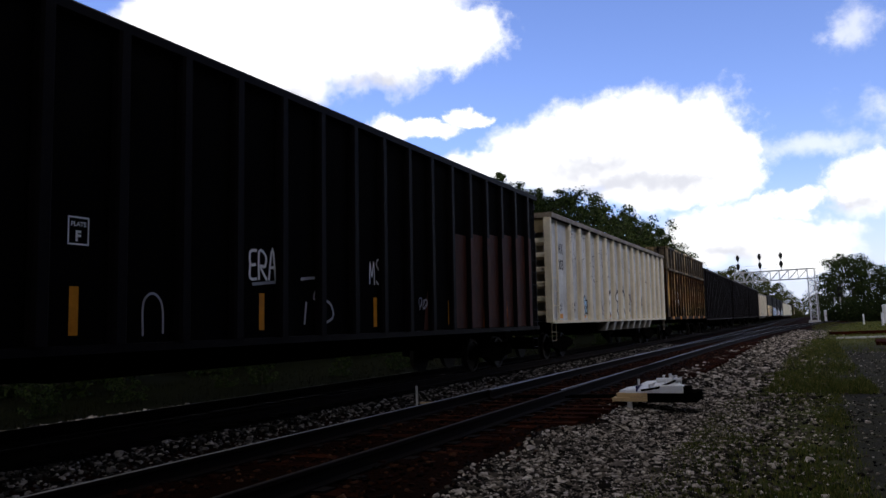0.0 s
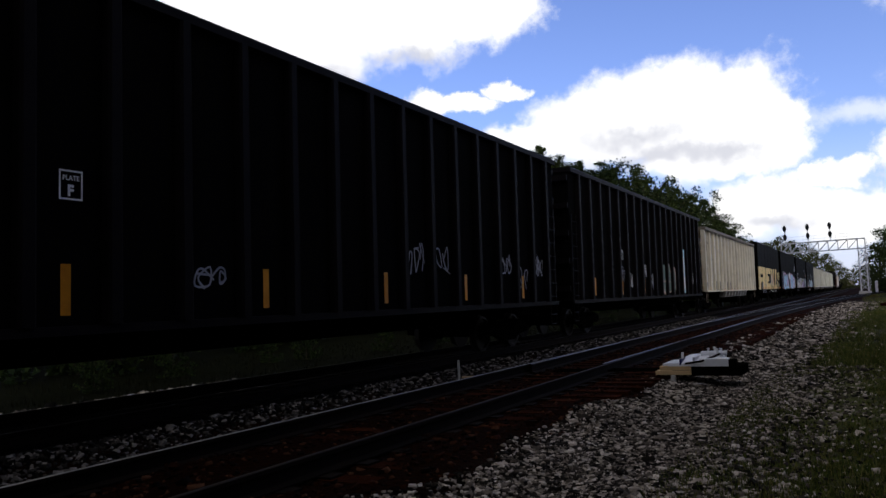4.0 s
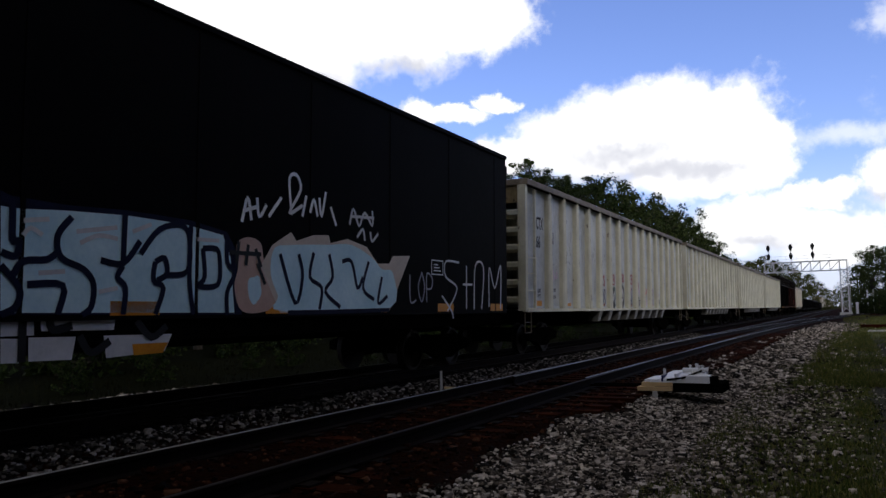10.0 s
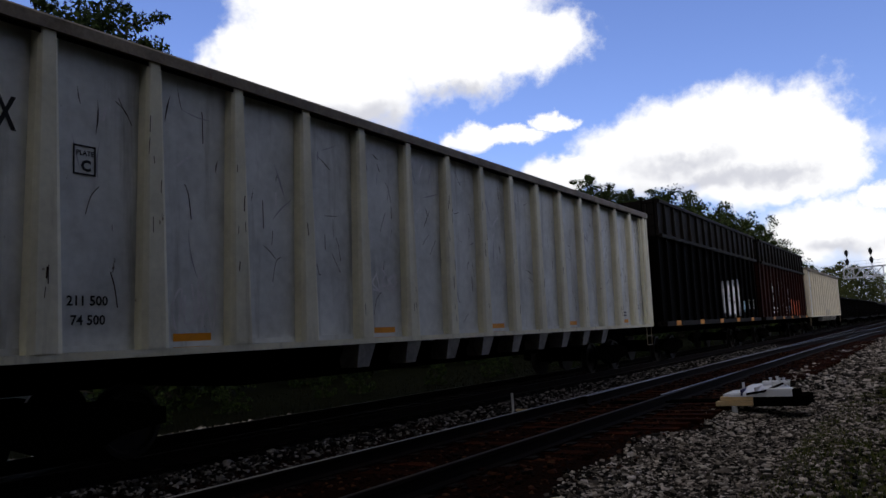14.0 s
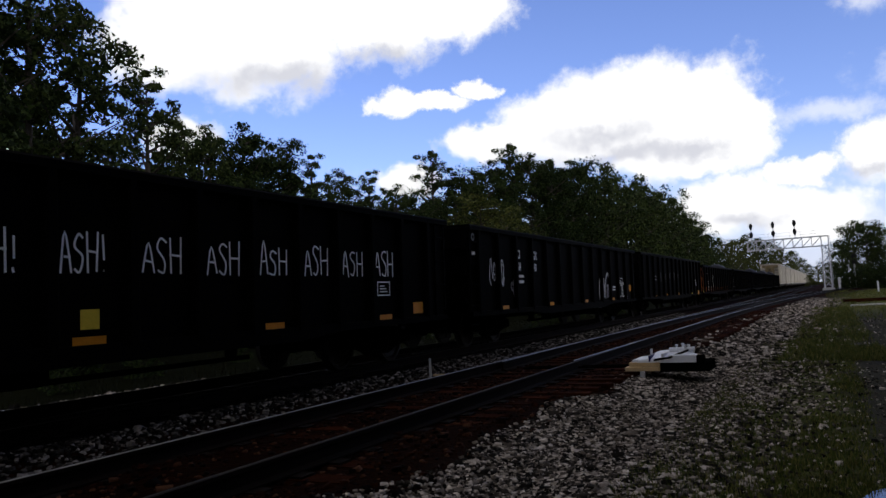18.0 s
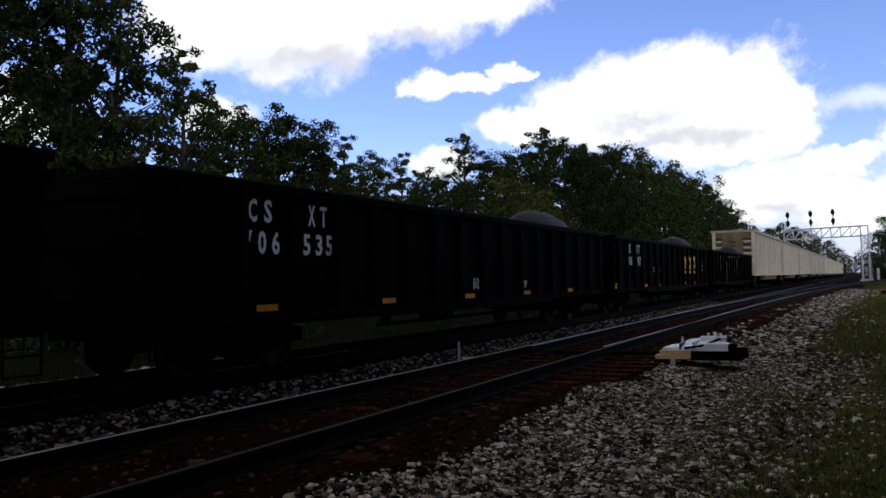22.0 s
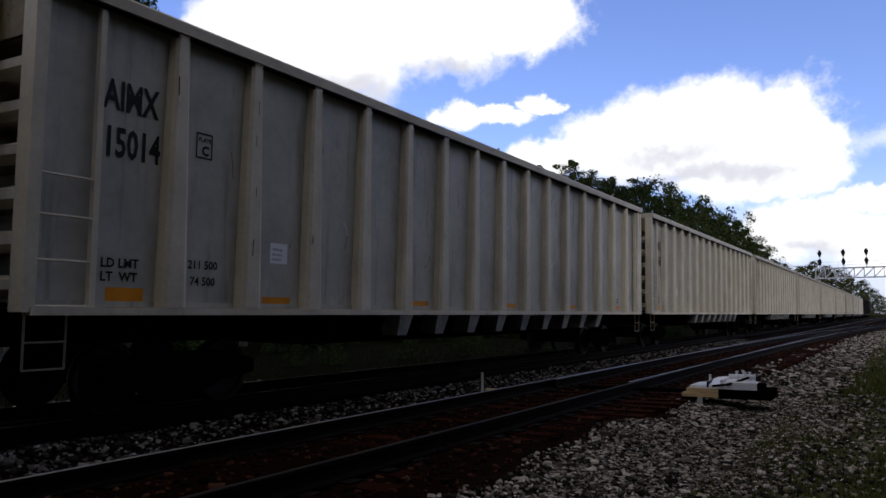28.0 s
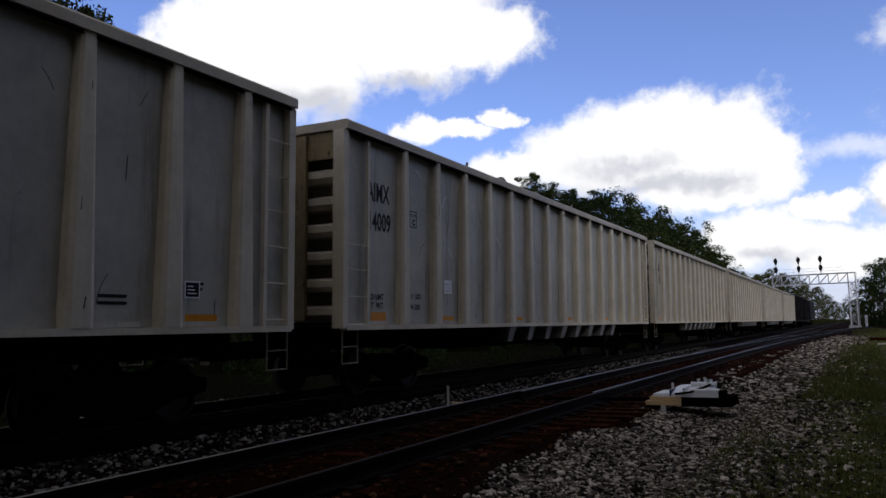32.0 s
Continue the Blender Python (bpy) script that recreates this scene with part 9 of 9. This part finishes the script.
p.stencil_box(L / 2 - 2.3, 1.75, 0.45, 0.4, "chalk", coat=1)
p.stencil_box(L / 2 - 1.2, 1.75, 0.45, 0.4, "chalk", coat=1)
for i in range(4):
    p.tag(L / 2 - 0.9, 2.1 + 0.65 * i, 0.6, 0.5, "fade", 2, 0.025)
reflectors(Paint(car, w + 0.138, 6), [-L / 2 + 1.2 + 3.1 * i for i in range(5)], 1.17, "orange")
car, L = make_car(16, "stacked_gondola", "rust-brown two-tier gondola car with an orange-red patch")
B = -L / 2 + 0.2
w = stacked_gondola(car, L, "rust", "rust_top", 1.03, 4.1, 5.3)
p = Paint(car, w, 72)
p.rect(B + 3.1, 1.4, 1.9, 1.6, "soot", 0, "repaint_patch", "black repainted patch")
p.words("ITFX", B + 3.15, 2.62, 0.34, "chalk", stretch=0.75)
p.words("93 025", B + 3.15, 2.12, 0.34, "chalk", stretch=0.75)
p.bars(B + 3.2, 1.5, 1.6, 0.45, 2, "chalk")
for o, h in ((9.5, 0.95), (10.3, 0.85), (11.1, 0.9), (11.9, 0.85)):
    p.blob(B + o, 1.36, 0.9, h, "scarlet", 1, 0.25, 6)
    p.strokes([[(B + o + 0.12 * i, 1.4), (B + o + 0.12 * i + 0.05, 1.36 + h * (0.7 + 0.1 * (i % 4)))] for i in range(7)], 0.05, "salmon" if o < 10 else "scarlet", 2, "paint_drip")
face = Paint(car, w + 0.112, 9)
m = int((L - 0.8) / 1.03)
for i in range(m + 1):
    y = (i - m / 2) * 1.03
    if B + 9.6 < y < B + 12.7:
        face.rect(y - 0.05, 1.36, 0.1, 0.9 + 0.06 * (i % 2), "scarlet", 0.3, "spray_paint")
p.o = B
p.draw([[(7.65, 1.85), (7.7, 1.45), (7.95, 1.6), (7.75, 1.75), (8.0, 1.9)]], 0.09, "chalk")
p.draw([[(8.1, 1.5), (8.2, 1.85), (8.35, 1.5), (8.5, 1.8)], [(8.15, 1.65), (8.4, 1.68)]], 0.1, "sky")
p.draw([[(8.6, 1.5), (8.7, 1.9), (8.85, 1.55), (9.05, 1.8), (9.15, 1.5)]], 0.1, "indigo", 3)
p.draw([[(8.62, 1.48), (8.7, 1.88), (8.87, 1.53), (9.07, 1.78)]], 0.04, "sky", 4)
p.tag(B + 8.58, 2.5, 0.45, 0.5, "fade", 3, 0.05)
p.tag(B + 8.6, 2.16, 0.45, 0.3, "chalk", 3, 0.04)
p.tag(B + 4.66, 1.7, 0.5, 0.32, "smear", 2, 0.05)
p.tag(B + 4.68, 1.72, 0.46, 0.28, "fade", 2, 0.022)
p.tag(B + 5.64, 1.68, 0.8, 0.34, "fade", 4, 0.03)
p.draw([[(3.3, 3.6), (3.32, 2.7)], [(5.4, 3.5), (5.42, 2.5)], [(6.6, 3.3), (6.6, 2.9)]], 0.02, "fade")
p.rect(B + 12.9, 1.75, 0.16, 0.22, "chalk", 1, "placard")
reflectors(Paint(car, w + 0.138, 6), [B + 2.2 + 3.08 * i for i in range(5)], 1.17, "orange", 0.55, 0.13)
# 17: white car with navy blocks
car, L, ribs, p = white_car(17, "LEWX", "1074", 81, tags=0, gap=1.85)
B = -L / 2 + 0.2 - 0.55
p.scrawl("RR", B + 0.6, 1.95, 0.5, 0.4, "ink", 0.05)
p.tag(B + 0.7, 1.3, 0.5, 0.6, "ink", 3, 0.05)
p.scrawl("RUGS", B + 1.42, 2.02, 0.82, 0.32, "ink", 0.06)
p.scrawl("CUL", B + 1.45, 1.74, 0.6, 0.2, "ink", 0.05)
p.rect(B + 1.38, 1.4, 0.84, 0.34, "ink", 0, "repaint_patch", "black repainted patch")
p.rect(B + 2.72, 1.38, 0.8, 0.4, "ink", 3, "repaint_patch", "black repainted patch")
p.tag(B + 1.3, 3.0, 0.6, 0.7, "pink", 2, 0.02)
p.fat_word("B", B + 2.6, 2.5, 0.65, 0.95, "grey", "ink")
for o, w in ((2.75, 0.5), (3.65, 0.72)):
    p.blob(B + o, 1.55 if o < 5 else 1.25, w, 0.9 if o < 5 else 1.3, "navy", 2, 0.08, 4)
p.rect(B + 2.7, 1.25, 0.5, 0.32, "ink", 2, "spray_paint")
p.scrawl("BELIEVE", B + 3.6, 1.35, 0.9, 0.24, "ink", 0.05, 3)
p.scrawl("SEM", B + 3.7, 2.9, 0.75, 0.5, "ink", 0.05)
p.scrawl("SAR", B + 4.95, 2.85, 0.72, 0.55, "ink", 0.05)
p.blob(B + 4.7, 1.25, 0.85, 1.2, "navy", 2, 0.5)
p.rings(B + 4.85, 1.4, 0.5, 0.8, 8, "chalk", 0.2, 0.04)
p.scrawl("WB", B + 5.9, 1.9, 0.85, 0.55, "ink", 0.07)
p.scrawl("YPB", B + 5.9, 1.3, 0.8, 0.45, "ink", 0.07)
p.blob(B + 7.15, 1.25, 0.8, 1.15, "ink", 2, 0.4)
p.blob(B + 7.25, 1.35, 0.62, 0.9, "grey", 3, 0.4)
p.o = B + 0.55
p.shape([(8.88, 2.49), (9.24, 2.58), (9.59, 2.52), (9.81, 2.21), (9.72, 1.92), (9.80, 1.52), (9.77, 1.13), (8.90, 1.17)], "ink", 2, soft=True)
p.shape([(8.91, 2.43), (9.24, 2.51), (9.54, 2.44), (9.70, 2.20), (9.62, 1.91), (9.69, 1.52), (9.66, 1.19), (8.93, 1.22)], "navy", 3, soft=True)
p.shape([(10.20, 2.57), (10.61, 2.66), (10.98, 2.44), (11.04, 2.03), (10.95, 1.84), (11.04, 1.44), (10.89, 1.14), (10.21, 1.16)], "ink", 2, soft=True)
p.shape([(10.22, 2.50), (10.59, 2.57), (10.88, 2.38), (10.92, 2.04), (10.84, 1.83), (10.92, 1.46), (10.79, 1.21), (10.22, 1.22)], "navy", 3, soft=True)
p.draw([[(9.3, 2.05), (9.33, 2.25)], [(9.3, 1.5), (9.33, 1.75)], [(10.55, 2.1), (10.57, 2.28)], [(10.52, 1.5), (10.54, 1.75)]], 0.05, "ink", 4)
post = Paint(car, p.x + 0.152, 3)
for r in ribs[5:8]:
    post.rect(r - 0.1, 1.22, 0.2, 0.5, "navy", 2, "spray_paint")
    p.rect(r + 0.19, 1.22, 0.06, 0.5, "navy", 5, "spray_paint")
for i, c in enumerate("PRAY"):
    post.scrawl(c, ribs[5] - 0.11, 1.96 - 0.24 * i, 0.22, 0.2, "ink", 0.05)
for i, c in enumerate("GSKILL"):
    Paint(car, p.x + 0.124, 3).scrawl(c, ribs[5 + i] - 0.12, 0.92, 0.22, 0.22, "ink", 0.05)
p.scrawl("US", p.o + 11.6, 2.0, 0.5, 0.36, "sky", 0.07)
p.scrawl("LOPS", p.o + 12.88, 1.87, 0.72, 0.3, "ink", 0.06)
p.scrawl("CUPI", p.o + 11.55, 1.31, 0.62, 0.25, "navy", 0.045)
p.scrawl("OML", p.o + 12.88, 1.32, 0.6, 0.26, "navy", 0.045)
p.scrawl("BEN", p.o + 14.2, 1.8, 0.66, 0.5, "sky", 0.06)
p.scrawl("DRE", p.o + 14.2, 1.42, 0.66, 0.28, "sky", 0.05)
p.scrawl("ROT", p.o + 15.5, 1.92, 0.55, 0.26, "crimson", 0.03)
for o, h in ((16.75, 1.3), (18.06, 1.35)):
    p.shape([(o, 1.3), (o, 1.3 + h), (o + 0.3, 1.34 + h), (o + 0.6, 1.2 + h), (o + 0.66, 2.2), (o + 0.58, 2.0), (o + 0.68, 1.7), (o + 0.55, 1.38), (o + 0.3, 1.28)], "salmon", 2, soft=True)
    p.shape([(o, 1.4), (o, 1.14 + h), (o + 0.28, 1.2 + h), (o + 0.46, 1.04 + h), (o + 0.5, 2.2), (o + 0.42, 2.02), (o + 0.52, 1.7), (o + 0.4, 1.46)], "ink", 3, soft=True)
    p.shape([(o, 1.5), (o, 1.02 + h), (o + 0.22, 1.08 + h), (o + 0.38, 2.25), (o + 0.3, 2.02), (o + 0.4, 1.75), (o + 0.3, 1.5)], "chalk", 4, soft=True)
    p.draw([[(o + 0.16, 2.15), (o + 0.16, 2.35)], [(o + 0.16, 1.65), (o + 0.16, 1.85)]], 0.05, "ink", 5)
# 18..25: low gondolas
car, L, bays, p = low_car(18, 91, (), (("CI", "GX"), ("804", "392"), 2.2, 0.26, "chalk"))
B = -L / 2 + 0.2
for o, wd in ((7.05, "ASH!"), (8.14, "ASH!"), (9.24, "ASH"), (10.32, "ASH"), (11.38, "ASH"), (12.45, "ASH"), (13.52, "ASH"), (14.58, "ASH")):
    p.scrawl(wd, B + o, 1.68, 0.66, 0.42, "chalk", 0.028)
p.stencil_box(B + 14.65, 1.32, 0.45, 0.26, "chalk", coat=2)
p.rect(B + 8.4, 1.05, 0.25, 0.22, "yellow", 1, "reflector")
p.rect(B + 16.0, 0.95, 0.4, 0.22, "orange", 1, "reflector")
car, L, bays, p = low_car(19, 92, (), (("CI", "GX"), ("804", "340"), 2.2, 0.22, "chalk"))
B = -L / 2 + 0.2
p.words("CIGX", B + 0.2, 2.55, 0.16, "chalk", stretch=0.8)
p.bars(B + 0.2, 2.2, 0.6, 0.16, 1, "chalk")
p.tag(B + 1.2, 1.5, 1.0, 0.6, "chalk", 4, 0.03)
p.tag(B + 2.6, 1.2, 0.5, 0.5, "fade", 3, 0.03)
for o in (11.25, 12.1):
    p.strokes([[(B + o, 0.95), (B + o + 0.05, 1.5), (B + o + 0.3, 1.85), (B + o + 0.62, 1.6), (B + o + 0.68, 1.0)], [(B + o + 0.25, 0.98), (B + o + 0.28, 1.4), (B + o + 0.45, 1.4), (B + o + 0.45, 0.98)]], 0.06, "fade", 2)
    p.strokes([[(B + o - 0.02, 0.95), (B + o + 0.03, 1.5), (B + o + 0.3, 1.9), (B + o + 0.66, 1.62), (B + o + 0.73, 1.0)]], 0.025, "chalk", 3)
p.bars(B + 13.2, 1.25, 0.5, 0.2, 2, "chalk")
p.stencil_box(B + 14.25, 1.42, 0.55, 0.3, "chalk", coat=2)
p.scrawl("DDE", B + 14.25, 0.95, 1.45, 0.65, "chalk", 0.035)
p.rect(B + 15.9, 1.2, 0.4, 0.24, "orange", 1, "reflector")
car, L, bays, p = low_car(20, 93, (), (("CS", "XT"), ("706", "934"), 2.25, 0.2, "fade"))
B = -L / 2 + 0.2
for i in range(3, 8):
    p.tag(bays[i], 1.6, 0.7, 0.5, "smear", 3, 0.03)
p.tag(B + 13.7, 1.9, 0.5, 0.34, "smear", 3, 0.03)
p.blob(B + 15.0, 1.88, 0.74, 0.52, "rust", 0)
p.tag(B + 15.02, 1.92, 0.7, 0.45, "haze", 5, 0.018)
p.tag(B + 16.26, 2.0, 0.34, 0.27, "salmon", 2, 0.015)
face = Paint(car, 1.575, 4)
face.stencil_box(B + 14.98, 1.37, 0.42, 0.31, "chalk", coat=2)
face.rect(B + 15.9, 0.8, 0.47, 0.22, "orange", 1, "reflector")
face.rect(B + 13.56, 0.83, 0.1, 0.12, "yellow", 1, "reflector")
car, L, bays, p = low_car(21, 94, (), None, True)
B = -L / 2 + 0.2
g = Geo().box(-1.41, 1.41, -L / 2 + 0.140, -L / 2 + 0.147, 0.95, 2.5)
for i in range(3):
    g.box(-1.45, 1.45, -L / 2 + 0.035, -L / 2 + 0.14, 1.08 + 0.62 * i, 1.25 + 0.62 * i)
part("end_rust", g.mesh("end_rust", M["rust_orange"]), car, "rusted orange end sheet and beams")
p.rect(B + 0.08, 0.84, 0.52, 0.2, "yellow", 2, "reflector")
p.rect(B + 0.66, 0.86, 0.5, 0.18, "orange", 2, "reflector")
p.scrawl("SEA", B + 15.5, 1.7, 0.62, 0.34, "chalk", 0.04)
p.stencil_box(B + 14.35, 1.66, 0.5, 0.32, "chalk", coat=2)
p.draw([[(14.2 + B, 1.45), (14.2 + B, 1.16), (14.8 + B, 1.16), (14.8 + B, 1.45)]], 0.025, "fade")
p.rect(B + 0.1, 1.0, 0.9, 1.3, "rust_orange", 0, "primer_patch", "rusty orange primer patch")
p.words("CSXT", B + 1.85, 1.84, 0.32, "chalk", stretch=0.75)
p.words("481936", B + 1.82, 1.43, 0.32, "chalk", stretch=0.75)
p.words("LD LMT", B + 2.4, 1.15, 0.12, "chalk", bold=0.003)
p.words("LT  WT", B + 2.4, 0.95, 0.12, "chalk", bold=0.003)
p.words("192600", B + 3.5, 1.15, 0.12, "chalk", bold=0.003)
p.words("70400", B + 3.6, 0.95, 0.12, "chalk", bold=0.003)
p.scrawl("ASH", B + 4.72, 1.73, 0.66, 0.32, "chalk", 0.03)
p.scrawl("DOS", B + 4.7, 1.28, 0.64, 0.38, "chalk", 0.03)
p.strokes([[(B + 4.66, 1.2), (B + 5.0, 1.32), (B + 5.36, 1.22)]], 0.025, "chalk", 2)
p.stencil_box(bays[-2] + 0.2, 1.9, 0.3, 0.25, "chalk", coat=1)
p.rect(bays[-1] + 0.45, 0.9, 0.42, 1.55, "rust_orange", 0, "primer_patch", "bright orange rust patch")
car, L, bays, p = low_car(22, 95, ((0.5, 2.3, 0.5), (10.5, 5.5, 0.28)), None)
B = -L / 2 + 0.2
for o, a, b in ((1.9, "CS", "48"), (2.95, "XT", "23"), (4.0, "", "35")):
    if a:
        p.words(a, B + o, 2.05, 0.32, "chalk", stretch=0.7)
    p.words(b, B + o, 1.55, 0.34, "chalk", stretch=0.7)
    p.bars(B + o, 1.1, 0.5, 0.35, 2, "fade")
p.tag(B + 0.2, 1.0, 0.8, 0.9, "chalk", 3, 0.03)
p.tag(B + 5.0, 1.1, 0.5, 0.8, "fade", 2, 0.03)
p.scrawl("CKS", B + 6.1, 1.42, 1.05, 0.42, "chalk", 0.04)
p.scrawl("ENNMCU", B + 7.58, 1.4, 1.8, 0.26, "fade", 0.04)
p.stencil_box(B + 12.26, 1.28, 0.5, 0.3, "chalk", coat=2)
car, L, bays, p = low_car(23, 96, ((14.6, 2.4, 0.6),), None)
B = -L / 2 + 0.2
for c, o, z in zip("CSXT706535", (1.69, 2.0, 2.99, 3.27, 1.59, 1.88, 2.16, 2.85, 3.14, 3.40), (2.13,) * 4 + (1.69,) * 6):
    p.words(c, B + o, z, 0.30, "chalk", fit=0.17, bold=0.012)
for o in (8.5, 11.0):
    p.tag(B + o, 1.0, 0.5, 0.3, "chalk", 3, 0.03)
car, L, bays, p = low_car(24, 97, ((15.0, 2.2, 0.6),), None)
B = -L / 2 + 0.2
for c, o, z in zip("CSXT706597", (1.69, 2.0, 2.99, 3.27, 1.59, 1.88, 2.16, 2.85, 3.14, 3.40), (2.13,) * 4 + (1.69,) * 6):
    p.words(c, B + o, z, 0.30, "chalk", fit=0.17, bold=0.012)
p.poly([(B + 0.40, 1.73), (B + 0.74, 1.73), (B + 0.74, 2.04), (B + 0.65, 2.04), (B + 0.65, 1.86), (B + 0.40, 1.84)], "gold", 1)
for o in (5.45, 6.62):
    p.bars(B + o, 1.45, 0.34, 0.24, 2, "fade")
p.rect(B + 0.0, 0.84, 0.42, 0.2, "orange", 1, "reflector")
for o in (11.2, 12.4, 13.45):
    p.blob(B + o, 1.6, 0.62, 0.58, "gold", 1, 0.45, 3)
    p.blob(B + o + 0.2, 1.75, 0.25, 0.25, "gon", 2, 0.3)
    p.rect(B + o, 1.38, 0.6, 0.12, "gold", 1, "spray_paint")
p.stencil_box(bays[12], 1.5, 0.4, 0.4, "chalk", coat=1)
car, L, bays, p = low_car(25, 98, ((14.8, 2.0, 0.65),), None)
B = -L / 2 + 0.2
for o, a, b in ((1.7, "CS", "1"), (2.95, "XT", "4 2"), (4.0, "", "09")):
    if a:
        p.words(a, B + o, 2.08, 0.3, "gold", stretch=0.75)
    p.words(b, B + o, 1.55, 0.3, "gold", stretch=0.75)
p.o = B
p.draw([[(5.10, 0.71), (5.08, 1.06), (5.03, 1.36), (4.88, 1.70)], [(4.88, 1.94), (4.98, 2.00), (5.14, 2.03), (5.24, 1.78), (5.38, 1.93), (5.60, 2.01), (5.80, 2.01), (5.92, 1.91)], [(5.24, 1.71), (5.32, 1.51), (5.37, 1.05), (5.51, 1.04), (5.60, 1.44), (5.57, 1.83), (5.46, 1.89), (5.27, 1.75)], [(5.86, 2.01), (6.04, 1.77), (6.22, 1.39), (6.25, 1.02), (6.39, 0.71)]], 0.045, "grey", 2)
p.draw([[(5.95, 2.20), (6.26, 2.34), (6.65, 2.41), (7.21, 2.34), (7.82, 2.35), (8.49, 2.40), (8.99, 2.41)], [(7.27, 1.71), (7.02, 1.30), (7.19, 0.98), (7.32, 0.71)], [(7.27, 1.71), (7.36, 1.07), (7.49, 0.72)], [(8.27, 2.34), (8.40, 1.98), (8.39, 1.83), (7.89, 1.65), (8.18, 1.58), (8.25, 1.29), (8.65, 1.38), (8.48, 1.88)], [(6.68, 1.85), (6.95, 1.92), (6.95, 1.75), (6.81, 1.71), (6.68, 1.85)]], 0.045, "grey", 2)
p.draw([[(9.33, 2.54), (9.62, 2.23), (9.63, 1.75), (9.39, 1.28), (9.96, 1.35), (10.00, 1.00), (9.63, 0.70), (9.29, 0.86)], [(8.98, 1.87), (9.29, 1.91), (9.21, 1.72), (9.00, 1.66), (8.98, 1.87)], [(9.60, 1.75), (10.02, 1.82), (10.03, 2.12), (10.30, 2.16), (10.48, 2.39), (10.88, 2.47), (11.43, 2.35), (11.53, 1.73), (11.03, 1.64)], [(10.45, 1.40), (10.51, 1.60), (10.70, 1.62), (10.65, 1.46), (10.45, 1.40)], [(11.59, 1.61), (11.63, 0.77)]], 0.045, "grey", 2)
p.draw([[(7.70, 2.49), (8.02, 2.40)], [(8.19, 2.51), (8.49, 2.40)], [(9.38, 2.62), (9.47, 2.41)], [(6.78, 1.81), (6.88, 1.86)]], 0.1, "fade", 1)
for o in (11.08, 12.17, 13.25):
    p.outline([(B + o + 0.06, 1.94), (B + o + 0.49, 1.94), (B + o + 0.49, 2.44), (B + o + 0.06, 2.44), (B + o + 0.06, 1.94)], "gold", 0.1, 1)
    p.rect(B + o, 1.72, 0.55, 0.11, "gold", 1, "spray_paint")
p.scrawl("BURMA", B + 13.1, 1.38, 0.8, 0.18, "chalk", 0.025)
p.strokes([[(B + 13.8, 1.35), (B + 13.1, 0.98), (B + 13.9, 1.02)]], 0.025, "chalk", 2)
p.stencil_box(B + 14.55, 1.3, 0.45, 0.3, "chalk", coat=1)
p.tag(B + 14.3, 1.65, 0.7, 0.8, "fade", 3, 0.025)
p.rect(B + 15.6, 1.2, 0.4, 0.2, "orange", 1, "reflector")
# 26 on: cream cars heaped with scrap
for k, number in zip(range(26, 38), ("14046", "14112", "15021", "15014", "14168", "14170", "1169", "14009", "14133", "15008", "14127", "14092")):
    white_car(k, "AIMX", number, 110 + k, "cream", loads=k, tags=0)
black_car(38, 141)
black_car(39, 142)
car, L, p = smooth(40, 143, "tall black smooth-sided car at the tail of the view")


def motions():
    """The train runs past the camera; every car follows the track."""
    for car, middle in CARS:
        walk(car, [(t, pose(TRAIN_X, middle - travelled(t), RAIL_Z + CANT / 2, 0, LEAN, 0)) for t in range(0, 33, 2)])


motions()
